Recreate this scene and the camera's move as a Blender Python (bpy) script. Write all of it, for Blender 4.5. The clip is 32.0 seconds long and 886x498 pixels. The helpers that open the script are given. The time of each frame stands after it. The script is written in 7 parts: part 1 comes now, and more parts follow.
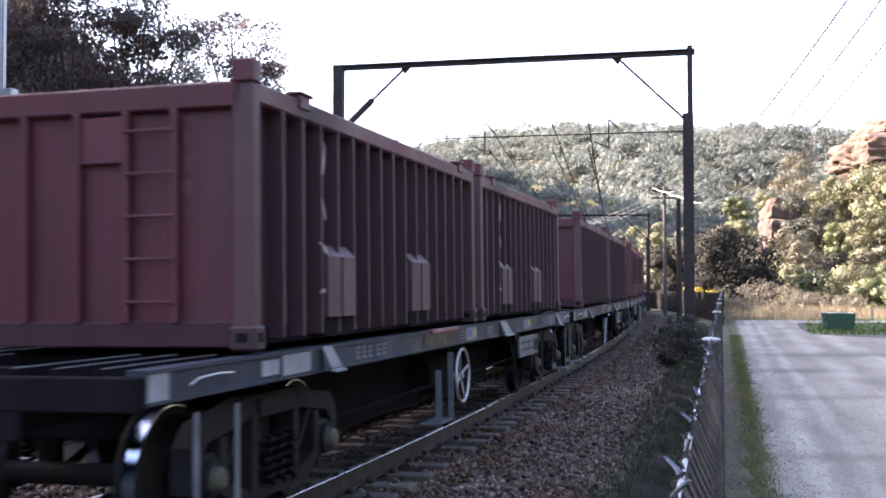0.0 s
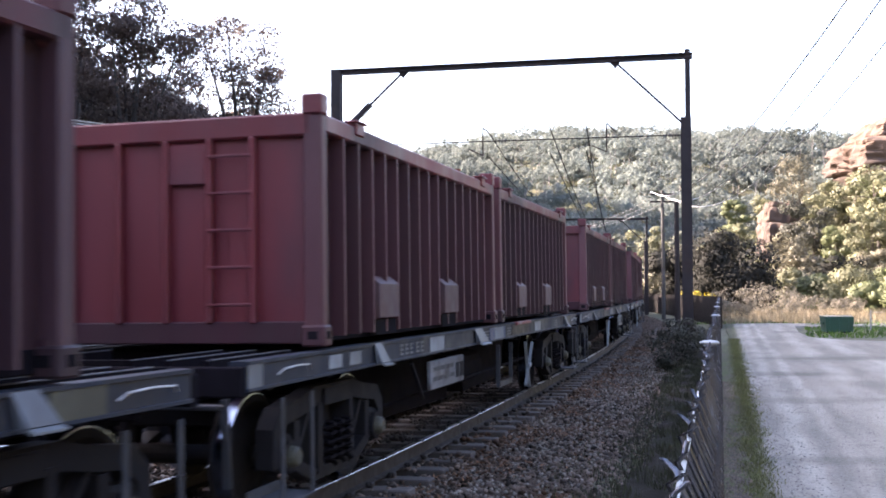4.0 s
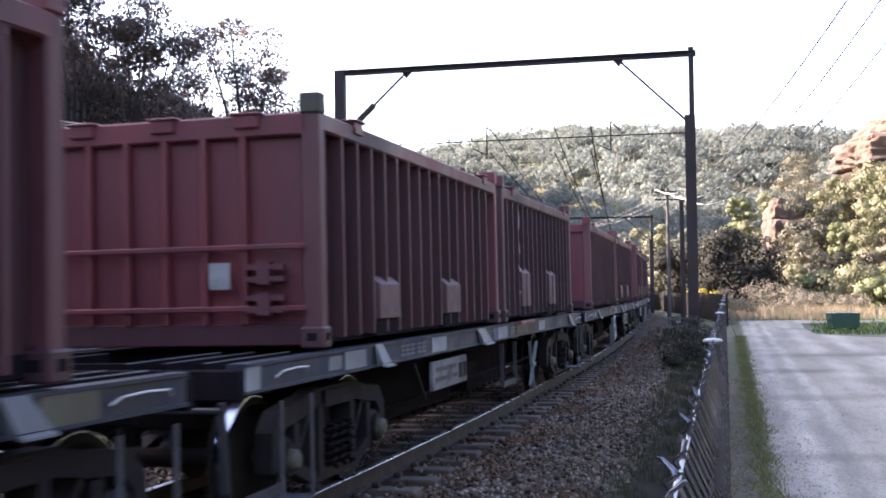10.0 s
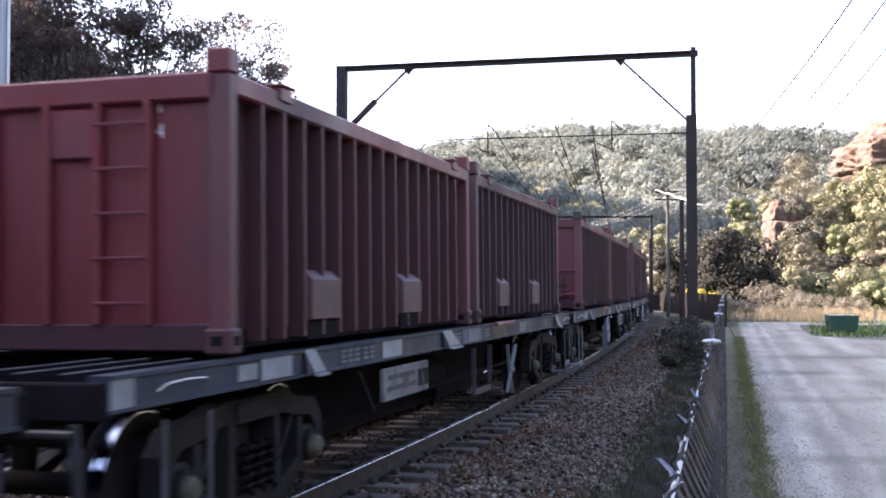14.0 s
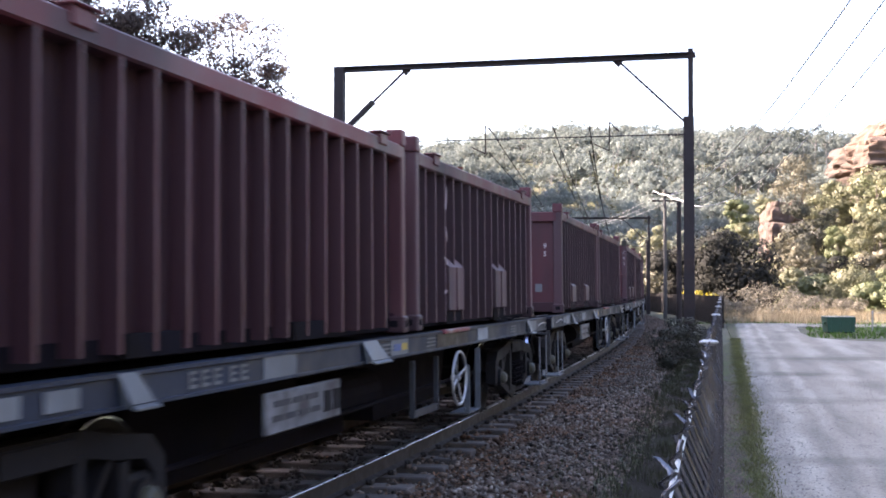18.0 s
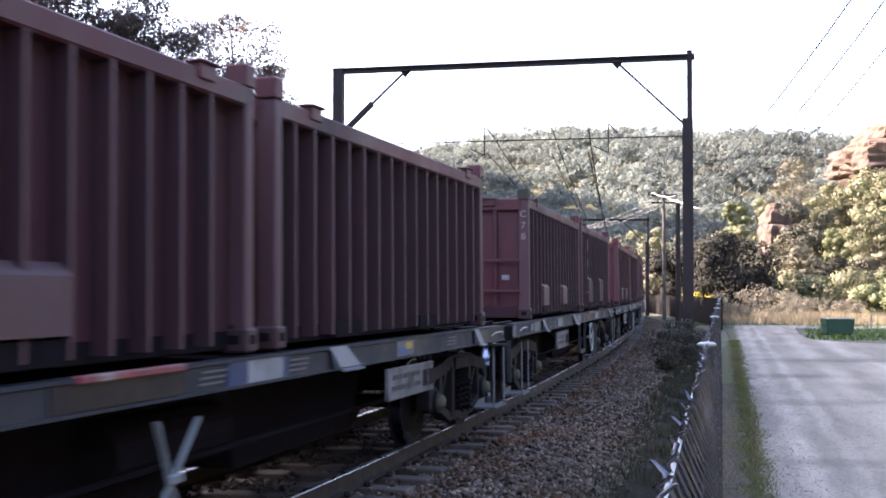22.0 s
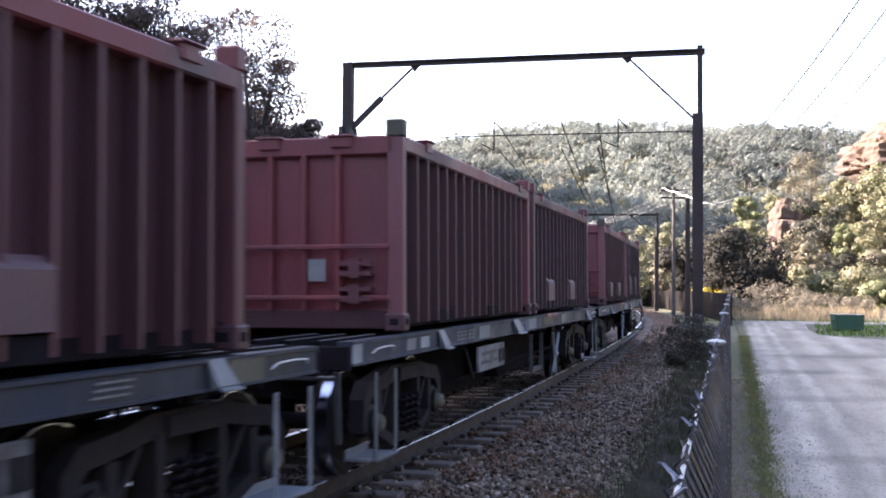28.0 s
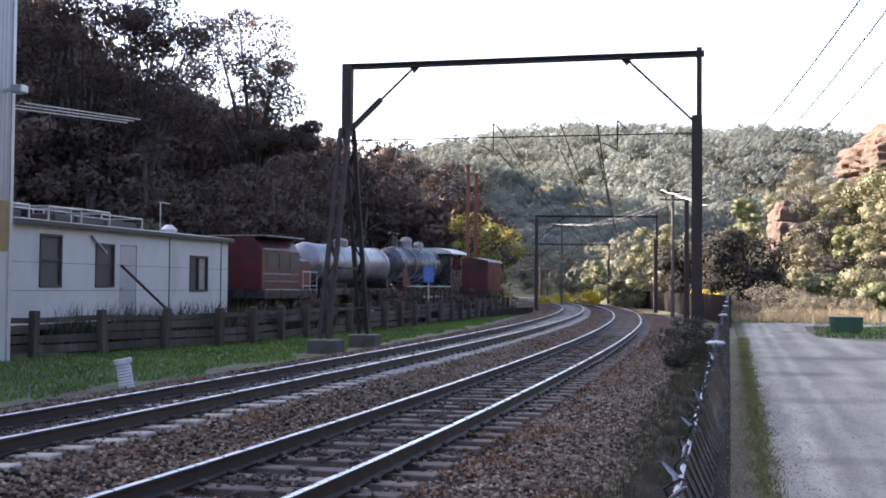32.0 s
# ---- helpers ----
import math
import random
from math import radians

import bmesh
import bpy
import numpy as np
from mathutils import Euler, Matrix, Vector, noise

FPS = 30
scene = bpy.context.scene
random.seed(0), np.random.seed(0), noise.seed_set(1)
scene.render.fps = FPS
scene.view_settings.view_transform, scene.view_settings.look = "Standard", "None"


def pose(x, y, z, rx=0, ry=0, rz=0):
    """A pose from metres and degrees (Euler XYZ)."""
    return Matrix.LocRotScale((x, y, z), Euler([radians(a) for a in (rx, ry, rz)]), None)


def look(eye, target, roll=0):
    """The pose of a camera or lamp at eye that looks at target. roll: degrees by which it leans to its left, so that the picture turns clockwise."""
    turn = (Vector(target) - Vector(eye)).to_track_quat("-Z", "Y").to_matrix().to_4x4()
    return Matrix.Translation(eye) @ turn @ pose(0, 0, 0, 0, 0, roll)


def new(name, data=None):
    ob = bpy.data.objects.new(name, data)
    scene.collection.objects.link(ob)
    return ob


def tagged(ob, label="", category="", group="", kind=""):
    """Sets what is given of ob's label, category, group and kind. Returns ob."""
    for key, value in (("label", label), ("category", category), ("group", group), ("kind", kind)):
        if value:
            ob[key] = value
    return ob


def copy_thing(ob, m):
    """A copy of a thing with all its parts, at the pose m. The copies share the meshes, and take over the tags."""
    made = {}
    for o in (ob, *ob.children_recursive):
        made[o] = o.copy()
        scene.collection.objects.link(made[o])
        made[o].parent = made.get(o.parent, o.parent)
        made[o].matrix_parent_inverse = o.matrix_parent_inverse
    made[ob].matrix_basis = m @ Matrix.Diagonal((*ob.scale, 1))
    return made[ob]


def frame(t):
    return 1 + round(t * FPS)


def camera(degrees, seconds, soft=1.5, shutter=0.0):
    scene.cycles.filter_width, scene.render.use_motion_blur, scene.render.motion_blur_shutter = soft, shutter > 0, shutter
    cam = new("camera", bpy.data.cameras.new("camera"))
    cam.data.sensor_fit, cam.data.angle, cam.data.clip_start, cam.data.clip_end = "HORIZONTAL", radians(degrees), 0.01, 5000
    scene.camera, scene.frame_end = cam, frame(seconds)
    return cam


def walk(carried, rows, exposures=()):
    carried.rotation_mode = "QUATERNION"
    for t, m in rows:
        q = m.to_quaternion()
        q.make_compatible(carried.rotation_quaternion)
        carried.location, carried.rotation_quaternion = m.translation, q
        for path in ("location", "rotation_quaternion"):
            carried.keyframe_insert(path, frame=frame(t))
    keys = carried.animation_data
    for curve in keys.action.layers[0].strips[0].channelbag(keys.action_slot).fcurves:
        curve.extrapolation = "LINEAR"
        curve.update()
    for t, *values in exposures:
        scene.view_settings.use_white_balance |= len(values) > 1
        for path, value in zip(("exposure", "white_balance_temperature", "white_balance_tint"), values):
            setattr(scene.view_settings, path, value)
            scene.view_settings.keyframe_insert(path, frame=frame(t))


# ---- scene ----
EXPOSURE = 3.17
cam = camera(42.99, 32.0, soft=1.8, shutter=0.28)
# t, yaw, pitch, roll, sideways, up: a phone held in the hand over the fence
PATH = [
    (0, -0.37, 1.92, 0.03, -0.007, -0.003), (0.5, -0.41, 2.06, 0.09, -0.010, -0.006), (1, -0.46, 2.09, 0.11, -0.007, -0.003), (1.5, -0.43, 2.07, 0.16, -0.008, -0.006),
    (2, -0.51, 2.13, 0.06, -0.004, -0.004), (2.5, -0.39, 2.07, 0.13, -0.003, -0.001), (3, -0.47, 2.10, 0.12, -0.009, -0.005), (3.5, -0.48, 2.15, 0.15, -0.008, -0.005),
    (5.5, -0.37, 2.08, 0.26, -0.006, -0.003), (6, -0.46, 2.06, 0.34, -0.006, -0.005), (6.5, -0.06, 1.99, 0.58, -0.007, -0.005), (7, 0.22, 2.09, 1.10, -0.001, -0.008),
    (7.5, 0.19, 2.13, 1.01, 0.000, -0.005), (8, -0.03, 2.25, 0.87, -0.000, -0.007), (8.5, -0.11, 2.25, 0.77, -0.001, -0.005), (9, -0.10, 2.21, 0.75, -0.001, -0.005),
    (9.5, -0.00, 2.14, 0.69, 0.001, -0.005), (10, -0.17, 2.13, 0.66, 0.001, -0.004), (10.5, -0.15, 2.12, 0.53, 0.003, -0.006), (11, -0.15, 2.10, 0.43, 0.002, -0.007),
    (11.5, 0.00, 1.94, 0.46, -0.004, -0.008), (12, -0.11, 1.97, 0.27, 0.001, -0.000), (12.5, -0.07, 2.00, 0.14, 0.004, -0.003), (13, -0.24, 1.95, 0.06, -0.001, -0.005),
    (13.5, -0.18, 1.98, -0.02, -0.004, -0.005), (14, -0.22, 1.98, -0.10, -0.000, -0.003), (14.5, -0.31, 2.01, -0.15, -0.000, -0.002),
    (16.5, -0.41, 2.16, -0.18, 0.003, -0.003), (17, -0.43, 2.15, -0.13, 0.001, -0.003), (17.5, -0.45, 2.14, -0.08, -0.000, -0.005),
    (18, -0.36, 2.03, -0.19, -0.001, -0.005), (18.5, -0.51, 2.16, -0.10, 0.002, -0.002), (19, -0.54, 2.16, -0.34, 0.002, -0.004), (19.5, -0.59, 2.16, -0.35, 0.005, -0.004),
    (20, -0.60, 2.22, -0.52, -0.002, -0.000), (20.5, -0.55, 2.22, -0.27, 0.003, -0.004), (21, -0.51, 2.26, -0.33, 0.001, -0.004), (21.5, -0.45, 2.17, -0.33, 0.003, -0.000),
    (22, -0.41, 2.11, -0.23, 0.002, -0.004), (22.5, -0.44, 2.11, -0.41, 0.003, 0.000), (23, -0.49, 2.13, -0.31, 0.003, -0.004), (23.5, -0.36, 2.12, -0.36, 0.003, 0.001),
    (24, -0.16, 1.97, -0.23, -0.003, -0.005), (24.5, -0.16, 1.91, -0.28, 0.003, 0.001), (25, -0.21, 1.89, -0.40, 0.000, 0.000), (25.5, -0.29, 1.91, -0.48, 0.001, -0.005),
    (27.5, 0.09, 1.78, -0.41, -0.004, -0.003), (28, 0.05, 1.82, -0.43, 0.001, 0.002), (28.5, 0.05, 1.83, -0.46, 0.001, -0.001), (29, -0.00, 1.86, -0.51, -0.000, 0.000),
    (29.5, -0.01, 1.90, -0.39, -0.001, -0.001), (30, -0.02, 1.91, -0.36, -0.001, -0.001), (30.5, -0.03, 1.91, -0.46, 0.001, -0.004),
    (31, 0.00, 1.87, -0.43, 0.001, -0.004), (31.5, -0.01, 1.85, -0.56, 0.003, 0.000), (32, -0.00, 1.90, -0.52, -0.000, 0.000),
]
walk(cam, [(t, pose(x, 0, 1.681 + z, 90 + p, r, y)) for t, y, p, r, x, z in PATH], exposures=[(0, EXPOSURE, 6800, 25), (30.8, EXPOSURE, 6800, 25), (31.5, EXPOSURE - 0.2, 6850, 23), (32, EXPOSURE - 0.42, 6850, 22)])


# ---- the line: one curve for both tracks ----
START, HEADING = (-3.214, 5.0), 17.492
BENDS = ((-6.0, 0.0), (12.0, 0.231), (25.0, 0.087), (45.0, 0.103), (1000.0, 0.146))   # up to s, degrees per metre
CANT, SPACING, CANT_FAR, LIFT_FAR = 0.638, 3.501, 2.008, 0.148
EYE = 1.681
PITCH = 15.337                      # from wagon to wagon


def smooth(a, b, x):
    q = np.clip((np.asarray(x, float) - a) / (b - a), 0, 1)
    return q * q * (3 - 2 * q)


def line_table():
    step = 0.5
    s = np.arange(-330.0, 360.0, step)
    bend = np.zeros(len(s))
    last = -1e9
    for upto, k in BENDS:
        bend[(s >= last) & (s < upto)] = k
        last = upto
    turn = np.cumsum(bend) * step
    head = np.radians(HEADING - (turn - np.interp(0, s, turn)))
    x, y = np.cumsum(np.sin(head)) * step, np.cumsum(np.cos(head)) * step
    return s, x - np.interp(0, s, x) + START[0], y - np.interp(0, s, y) + START[1], head


LINE = line_table()


def on_line(s, across=0.0, up=0.0, cant=CANT):
    """Place and heading (radians to the right of y) at s along the near track."""
    a = float(np.interp(s, LINE[0], LINE[3]))
    c = radians(cant)
    o, z = across * math.cos(c) - up * math.sin(c), across * math.sin(c) + up * math.cos(c)
    return (float(np.interp(s, LINE[0], LINE[1])) + math.cos(a) * o, float(np.interp(s, LINE[0], LINE[2])) - math.sin(a) * o, z), a


def line_pose(s, across=0.0, up=0.0, cant=CANT, lift=0.0):
    """A pose on the line: local y along it, x to its right."""
    (x, y, z), a = on_line(s, across, up, cant)
    return Matrix.Translation((x, y, z + lift)) @ Euler((0, -radians(cant), -a)).to_matrix().to_4x4()


def far_pose(s, across=0.0, up=0.0):
    """The same on the far track."""
    (x, y, z), a = on_line(s, -SPACING, 0, 0)
    m = Matrix.Translation((x, y, LIFT_FAR)) @ Euler((0, -radians(CANT_FAR), -a)).to_matrix().to_4x4()
    return m @ Matrix.Translation((across, 0, up))


def train_at(t):
    """s of the first container's front face at t seconds."""
    q = t / 32.0
    drift = 0.08 * math.exp(-((t - 9.5) / 3.0) ** 2) - 0.15 * float(smooth(25.0, 30.0, t))
    return 2.972 - 231.547 * q - 35.158 * q * q + 3.63 * q ** 3 + drift


# ---- world, sun ----
SUN_TURN, SUN_UP = -75.0, 29.0      # degrees to the right of y, above the horizon
world = bpy.data.worlds.new("sky")
scene.world = world
world.use_nodes = True
wn = world.node_tree.nodes
sky = wn.new("ShaderNodeTexSky")
sky.sky_type, sky.sun_disc = "NISHITA", False
sky.sun_elevation, sky.sun_rotation = radians(SUN_UP), radians(SUN_TURN)
sky.air_density, sky.dust_density, sky.ozone_density = 1.0, 2.5, 1.0
world.node_tree.links.new(sky.outputs[0], wn["Background"].inputs[0])
wn["Background"].inputs[1].default_value = 0.105
sun = new("sun", bpy.data.lights.new("sun", "SUN"))
sun.data.energy, sun.data.angle, sun.data.color = 5.0, radians(0.6), (1.0, 0.91, 0.77)
sun.matrix_world = look((0, 0, 0), (-math.sin(radians(SUN_TURN)) * math.cos(radians(SUN_UP)), -math.cos(radians(SUN_TURN)) * math.cos(radians(SUN_UP)), -math.sin(radians(SUN_UP))))


# ---- materials ----
def material(name, color, rough=0.7, metal=0.0, vary=0.25, grain=6.0, dirt=None, dirt_at=0.5, dirt_size=1.2, bump=0.0, bump_size=20.0,
             island=0.0, each=0.0, streak=0.0, spec=0.5, through_light=0.0, drawn=None):
    """A node material: colour with noise at two scales, a dirt colour in patches, relief, and a change from piece to piece."""
    m = bpy.data.materials.new(name)
    m.use_nodes = True
    nt = m.node_tree
    n, ln = nt.nodes, nt.links
    b = n["Principled BSDF"]
    b.inputs["Roughness"].default_value, b.inputs["Metallic"].default_value = rough, metal
    b.inputs["Specular IOR Level"].default_value = spec
    geo = n.new("ShaderNodeNewGeometry")
    tex = n.new("ShaderNodeTexCoord")
    if streak:
        mp = n.new("ShaderNodeMapping")
        mp.inputs["Scale"].default_value = (1, 1, streak)
        ln.new(tex.outputs["Object"], mp.inputs["Vector"])
        co = mp.outputs[0]
    elif drawn:
        # drawn out along a heading: degrees to the right of y, and how much
        mp = n.new("ShaderNodeMapping")
        mp.vector_type = "TEXTURE"
        mp.inputs["Rotation"].default_value, mp.inputs["Scale"].default_value = (0, 0, -radians(drawn[0])), (1, drawn[1], 1)
        ln.new(tex.outputs["Object"], mp.inputs["Vector"])
        co = mp.outputs[0]
    else:
        co = tex.outputs["Object"]

    def noise_node(scale, detail=4.0):
        t = n.new("ShaderNodeTexNoise")
        t.inputs["Scale"].default_value, t.inputs["Detail"].default_value = scale, detail
        ln.new(co, t.inputs["Vector"])
        return t

    def mix(kind, fac, a, c):
        x = n.new("ShaderNodeMix")
        x.data_type, x.blend_type = "RGBA", kind
        for sock, v in ((x.inputs[0], fac), (x.inputs[6], a), (x.inputs[7], c)):
            if isinstance(v, (int, float)):
                sock.default_value = v
            elif isinstance(v, tuple):
                sock.default_value = (*v[:3], 1)
            else:
                ln.new(v, sock)
        return x.outputs[2]

    def ramp(sock, lo, hi, a=0.0, z=1.0):
        r = n.new("ShaderNodeMapRange")
        for i, v in enumerate((lo, hi, a, z)):
            r.inputs[i + 1].default_value = v
        ln.new(sock, r.inputs[0])
        return r.outputs[0]

    fine, broad = noise_node(grain), noise_node(grain / 7.0, 3.0)
    val = n.new("ShaderNodeMath")
    val.operation = "MULTIPLY"
    ln.new(ramp(fine.outputs[0], 0.3, 0.7, 1 - vary, 1 + vary), val.inputs[0])
    ln.new(ramp(broad.outputs[0], 0.3, 0.7, 1 - vary, 1 + vary), val.inputs[1])
    level = val.outputs[0]
    for amount, source in ((island, geo.outputs["Random Per Island"]), (each, None)):
        if amount:
            if source is None:
                source = n.new("ShaderNodeObjectInfo").outputs["Random"]
            k = n.new("ShaderNodeMath")
            k.operation = "MULTIPLY"
            ln.new(level, k.inputs[0])
            ln.new(ramp(source, 0, 1, 1 - amount, 1 + amount), k.inputs[1])
            level = k.outputs[0]
    comb = n.new("ShaderNodeCombineColor")
    for i in range(3):
        ln.new(level, comb.inputs[i])
    col = mix("MULTIPLY", 1.0, tuple(color), comb.outputs[0])
    if dirt:
        d = noise_node(dirt_size, 6.0)
        f = ramp(d.outputs[0], dirt_at, dirt_at + 0.18)
        col = mix("MIX", f, col, tuple(dirt))
    ln.new(col, b.inputs["Base Color"])
    rr = ramp(fine.outputs[0], 0.3, 0.7, max(0.03, rough - 0.12), min(1.0, rough + 0.12))
    ln.new(rr, b.inputs["Roughness"])
    if bump:
        bn = n.new("ShaderNodeBump")
        bn.inputs["Strength"].default_value, bn.inputs["Distance"].default_value = bump, 0.02
        ln.new(noise_node(bump_size, 5.0).outputs[0], bn.inputs["Height"])
        ln.new(bn.outputs[0], b.inputs["Normal"])
    if through_light:
        tr = n.new("ShaderNodeBsdfTranslucent")
        ms = n.new("ShaderNodeMixShader")
        ms.inputs[0].default_value = through_light
        ln.new(col, tr.inputs[0])
        ln.new(b.outputs[0], ms.inputs[1])
        ln.new(tr.outputs[0], ms.inputs[2])
        ln.new(ms.outputs[0], n["Material Output"].inputs[0])
    return m


def road_material():
    """Compacted grey gravel: pale worn wheel tracks along it, dark damp hollows across it, grit."""
    m = bpy.data.materials.new("gravel_road")
    m.use_nodes = True
    n, ln = m.node_tree.nodes, m.node_tree.links
    b = n["Principled BSDF"]
    b.inputs["Roughness"].default_value, b.inputs["Specular IOR Level"].default_value = 0.95, 0.2
    tex = n.new("ShaderNodeTexCoord")
    turned = n.new("ShaderNodeMapping")
    turned.inputs["Rotation"].default_value = (0, 0, radians(14.6))
    ln.new(tex.outputs["Object"], turned.inputs["Vector"])

    def noise_at(scale, stretch, detail=5.0):
        mp = n.new("ShaderNodeMapping")
        mp.inputs["Scale"].default_value = stretch
        ln.new(turned.outputs[0], mp.inputs["Vector"])
        t = n.new("ShaderNodeTexNoise")
        t.inputs["Scale"].default_value, t.inputs["Detail"].default_value = scale, detail
        ln.new(mp.outputs[0], t.inputs["Vector"])
        return t.outputs[0]

    def ramp(sock, lo, hi, a, z):
        r = n.new("ShaderNodeMapRange")
        for i, v in enumerate((lo, hi, a, z)):
            r.inputs[i + 1].default_value = v
        ln.new(sock, r.inputs[0])
        return r.outputs[0]

    def op(kind, a, c):
        x = n.new("ShaderNodeMath")
        x.operation = kind
        for sock, v in zip(x.inputs, (a, c)):
            if isinstance(v, (int, float)):
                sock.default_value = v
            else:
                ln.new(v, sock)
        return x.outputs[0]

    sep = n.new("ShaderNodeSeparateXYZ")
    ln.new(turned.outputs[0], sep.inputs[0])
    across = op("ADD", sep.outputs[0], op("MULTIPLY", op("SUBTRACT", noise_at(0.5, (1, 1, 1)), 0.5), 0.5))
    # two pairs of wheel tracks
    level = ramp(noise_at(26, (1, 1, 1), 8.0), 0.3, 0.7, 0.78, 1.22)
    level = op("MULTIPLY", level, ramp(noise_at(1.8, (1.0, 0.12, 1), 6.0), 0.3, 0.7, 0.76, 1.2))
    for c, w in ((0.87, 0.13), (1.36, 0.10), (2.4, 0.25), (3.6, 0.35)):
        d = op("ABSOLUTE", op("SUBTRACT", across, c), 0.0)
        level = op("MULTIPLY", level, ramp(d, w * 0.5, w * 1.5, 1.30, 1.0))
    # damp hollows lie across the way
    level = op("MULTIPLY", level, ramp(noise_at(0.22, (0.8, 1.1, 1), 7.0), 0.52, 0.66, 1.0, 0.80))
    level = op("MULTIPLY", level, ramp(noise_at(3.4, (1, 1, 1), 8.0), 0.58, 0.70, 1.0, 0.84))
    # darker patched and damp places right across the way
    ragged = op("MULTIPLY", op("SUBTRACT", noise_at(1.3, (1, 1, 1), 7.0), 0.5), 1.5)
    for px, py, rx, ry in ((7.9, 25.2, 1.5, 0.7), (6.4, 19.2, 1.3, 0.55), (4.6, 12.4, 0.75, 0.35), (11.5, 31.0, 2.2, 0.9), (8.6, 33.5, 1.2, 0.7)):
        raw = n.new("ShaderNodeSeparateXYZ")
        ln.new(tex.outputs["Object"], raw.inputs[0])
        dx, dy = op("DIVIDE", op("SUBTRACT", raw.outputs[0], px), rx), op("DIVIDE", op("SUBTRACT", raw.outputs[1], py), ry)
        d = op("ADD", op("SQRT", op("ADD", op("MULTIPLY", dx, dx), op("MULTIPLY", dy, dy)), 0.0), ragged)
        level = op("MULTIPLY", level, ramp(d, 0.5, 1.3, 0.74, 1.0))
    comb = n.new("ShaderNodeCombineColor")
    for i, v in enumerate((0.232, 0.221, 0.190)):
        ln.new(op("MULTIPLY", level, v), comb.inputs[i])
    # its edge fades into the trodden verge
    soil = n.new("ShaderNodeMix")
    soil.data_type = "RGBA"
    soil.inputs[6].default_value, soil.inputs[7].default_value = (0.074, 0.062, 0.050, 1), (0.062, 0.078, 0.028, 1)
    ln.new(ramp(noise_at(5.0, (1, 0.5, 1), 9.0), 0.44, 0.56, 0.0, 1.0), soil.inputs[0])
    edge = op("ADD", sep.outputs[0], op("MULTIPLY", op("SUBTRACT", noise_at(4.0, (1, 0.6, 1), 8.0), 0.5), 0.55))
    whole = n.new("ShaderNodeMix")
    whole.data_type = "RGBA"
    ln.new(ramp(edge, 0.27, 0.50, 0.0, 1.0), whole.inputs[0])
    gritty = n.new("ShaderNodeCombineColor")
    for i in range(3):
        ln.new(ramp(noise_at(34, (1, 1, 1), 8.0), 0.32, 0.68, 0.45, 1.6), gritty.inputs[i])
    rough_soil = n.new("ShaderNodeMix")
    rough_soil.data_type, rough_soil.blend_type = "RGBA", "MULTIPLY"
    rough_soil.inputs[0].default_value = 1.0
    ln.new(soil.outputs[2], rough_soil.inputs[6])
    ln.new(gritty.outputs[0], rough_soil.inputs[7])
    ln.new(rough_soil.outputs[2], whole.inputs[6])
    ln.new(comb.outputs[0], whole.inputs[7])
    ln.new(whole.outputs[2], b.inputs["Base Color"])
    bn = n.new("ShaderNodeBump")
    bn.inputs["Strength"].default_value, bn.inputs["Distance"].default_value = 0.7, 0.02
    ln.new(noise_at(38, (1, 1, 1), 6.0), bn.inputs["Height"])
    ln.new(bn.outputs[0], b.inputs["Normal"])
    return m


M = {}
M["ballast"] = material("ballast", (0.070, 0.044, 0.031), 0.9, spec=0.1, vary=0.5, grain=16, dirt=(0.10, 0.07, 0.05), dirt_size=0.5, bump=0.8, bump_size=24)
M["stone"] = material("ballast_stone", (0.105, 0.080, 0.064), 0.85, spec=0.15, vary=0.25, grain=9, island=0.92, dirt=(0.105, 0.052, 0.028), dirt_size=0.55, dirt_at=0.53)
M["dirt"] = material("dark_soil", (0.024, 0.021, 0.016), 0.95, spec=0.05, vary=0.4, grain=9, dirt=(0.03, 0.035, 0.02), dirt_size=0.6, bump=0.8)
M["grass_ground"] = material("grass_ground", (0.062, 0.064, 0.030), 0.95, vary=0.45, grain=5, dirt=(0.07, 0.058, 0.035), dirt_size=0.25, dirt_at=0.54, bump=0.9, bump_size=9)
M["grass"] = material("grass_blades", (0.140, 0.146, 0.060), 0.7, vary=0.2, grain=0.8, island=0.4, through_light=0.3)
M["dry_grass"] = material("dry_grass", (0.26, 0.215, 0.145), 0.8, vary=0.2, grain=0.8, island=0.4, through_light=0.3)
M["road"] = road_material()
# shade between the ribs is put into this colour, under grime patches
M["bay"] = material("shaded_grimy_panel", (0.038, 0.0095, 0.016), 0.75, vary=0.25, grain=3.0, dirt=(0.022, 0.008, 0.012), dirt_size=0.8, dirt_at=0.5, streak=0.3, each=0.2)
M["leaf_olive"] = material("olive_leaves", (0.18, 0.165, 0.035), 0.65, vary=0.25, grain=0.3, island=0.4, through_light=0.35)
M["leaf_mid"] = material("fresh_green_leaves", (0.045, 0.065, 0.018), 0.65, vary=0.25, grain=0.3, island=0.4, through_light=0.3)
M["pale_stone"] = material("pale_ballast_stone", (0.20, 0.175, 0.15), 0.85, spec=0.2, vary=0.2, grain=9, island=0.5)
M["oily_stone"] = material("oily_ballast_stone", (0.060, 0.050, 0.045), 0.85, spec=0.2, vary=0.2, grain=9, island=0.5)
M["bracket"] = material("grey_bracket_paint", (0.095, 0.107, 0.125), 0.5, vary=0.25, grain=6, each=0.25)
M["dull_step"] = material("grimy_step_steel", (0.032, 0.036, 0.045), 0.6, vary=0.25, grain=6, dirt=(0.02, 0.02, 0.022), dirt_size=3.0)
M["post_dark"] = material("dark_weathered_pipe", (0.030, 0.030, 0.034), 0.55, 0.3, vary=0.2, grain=9)
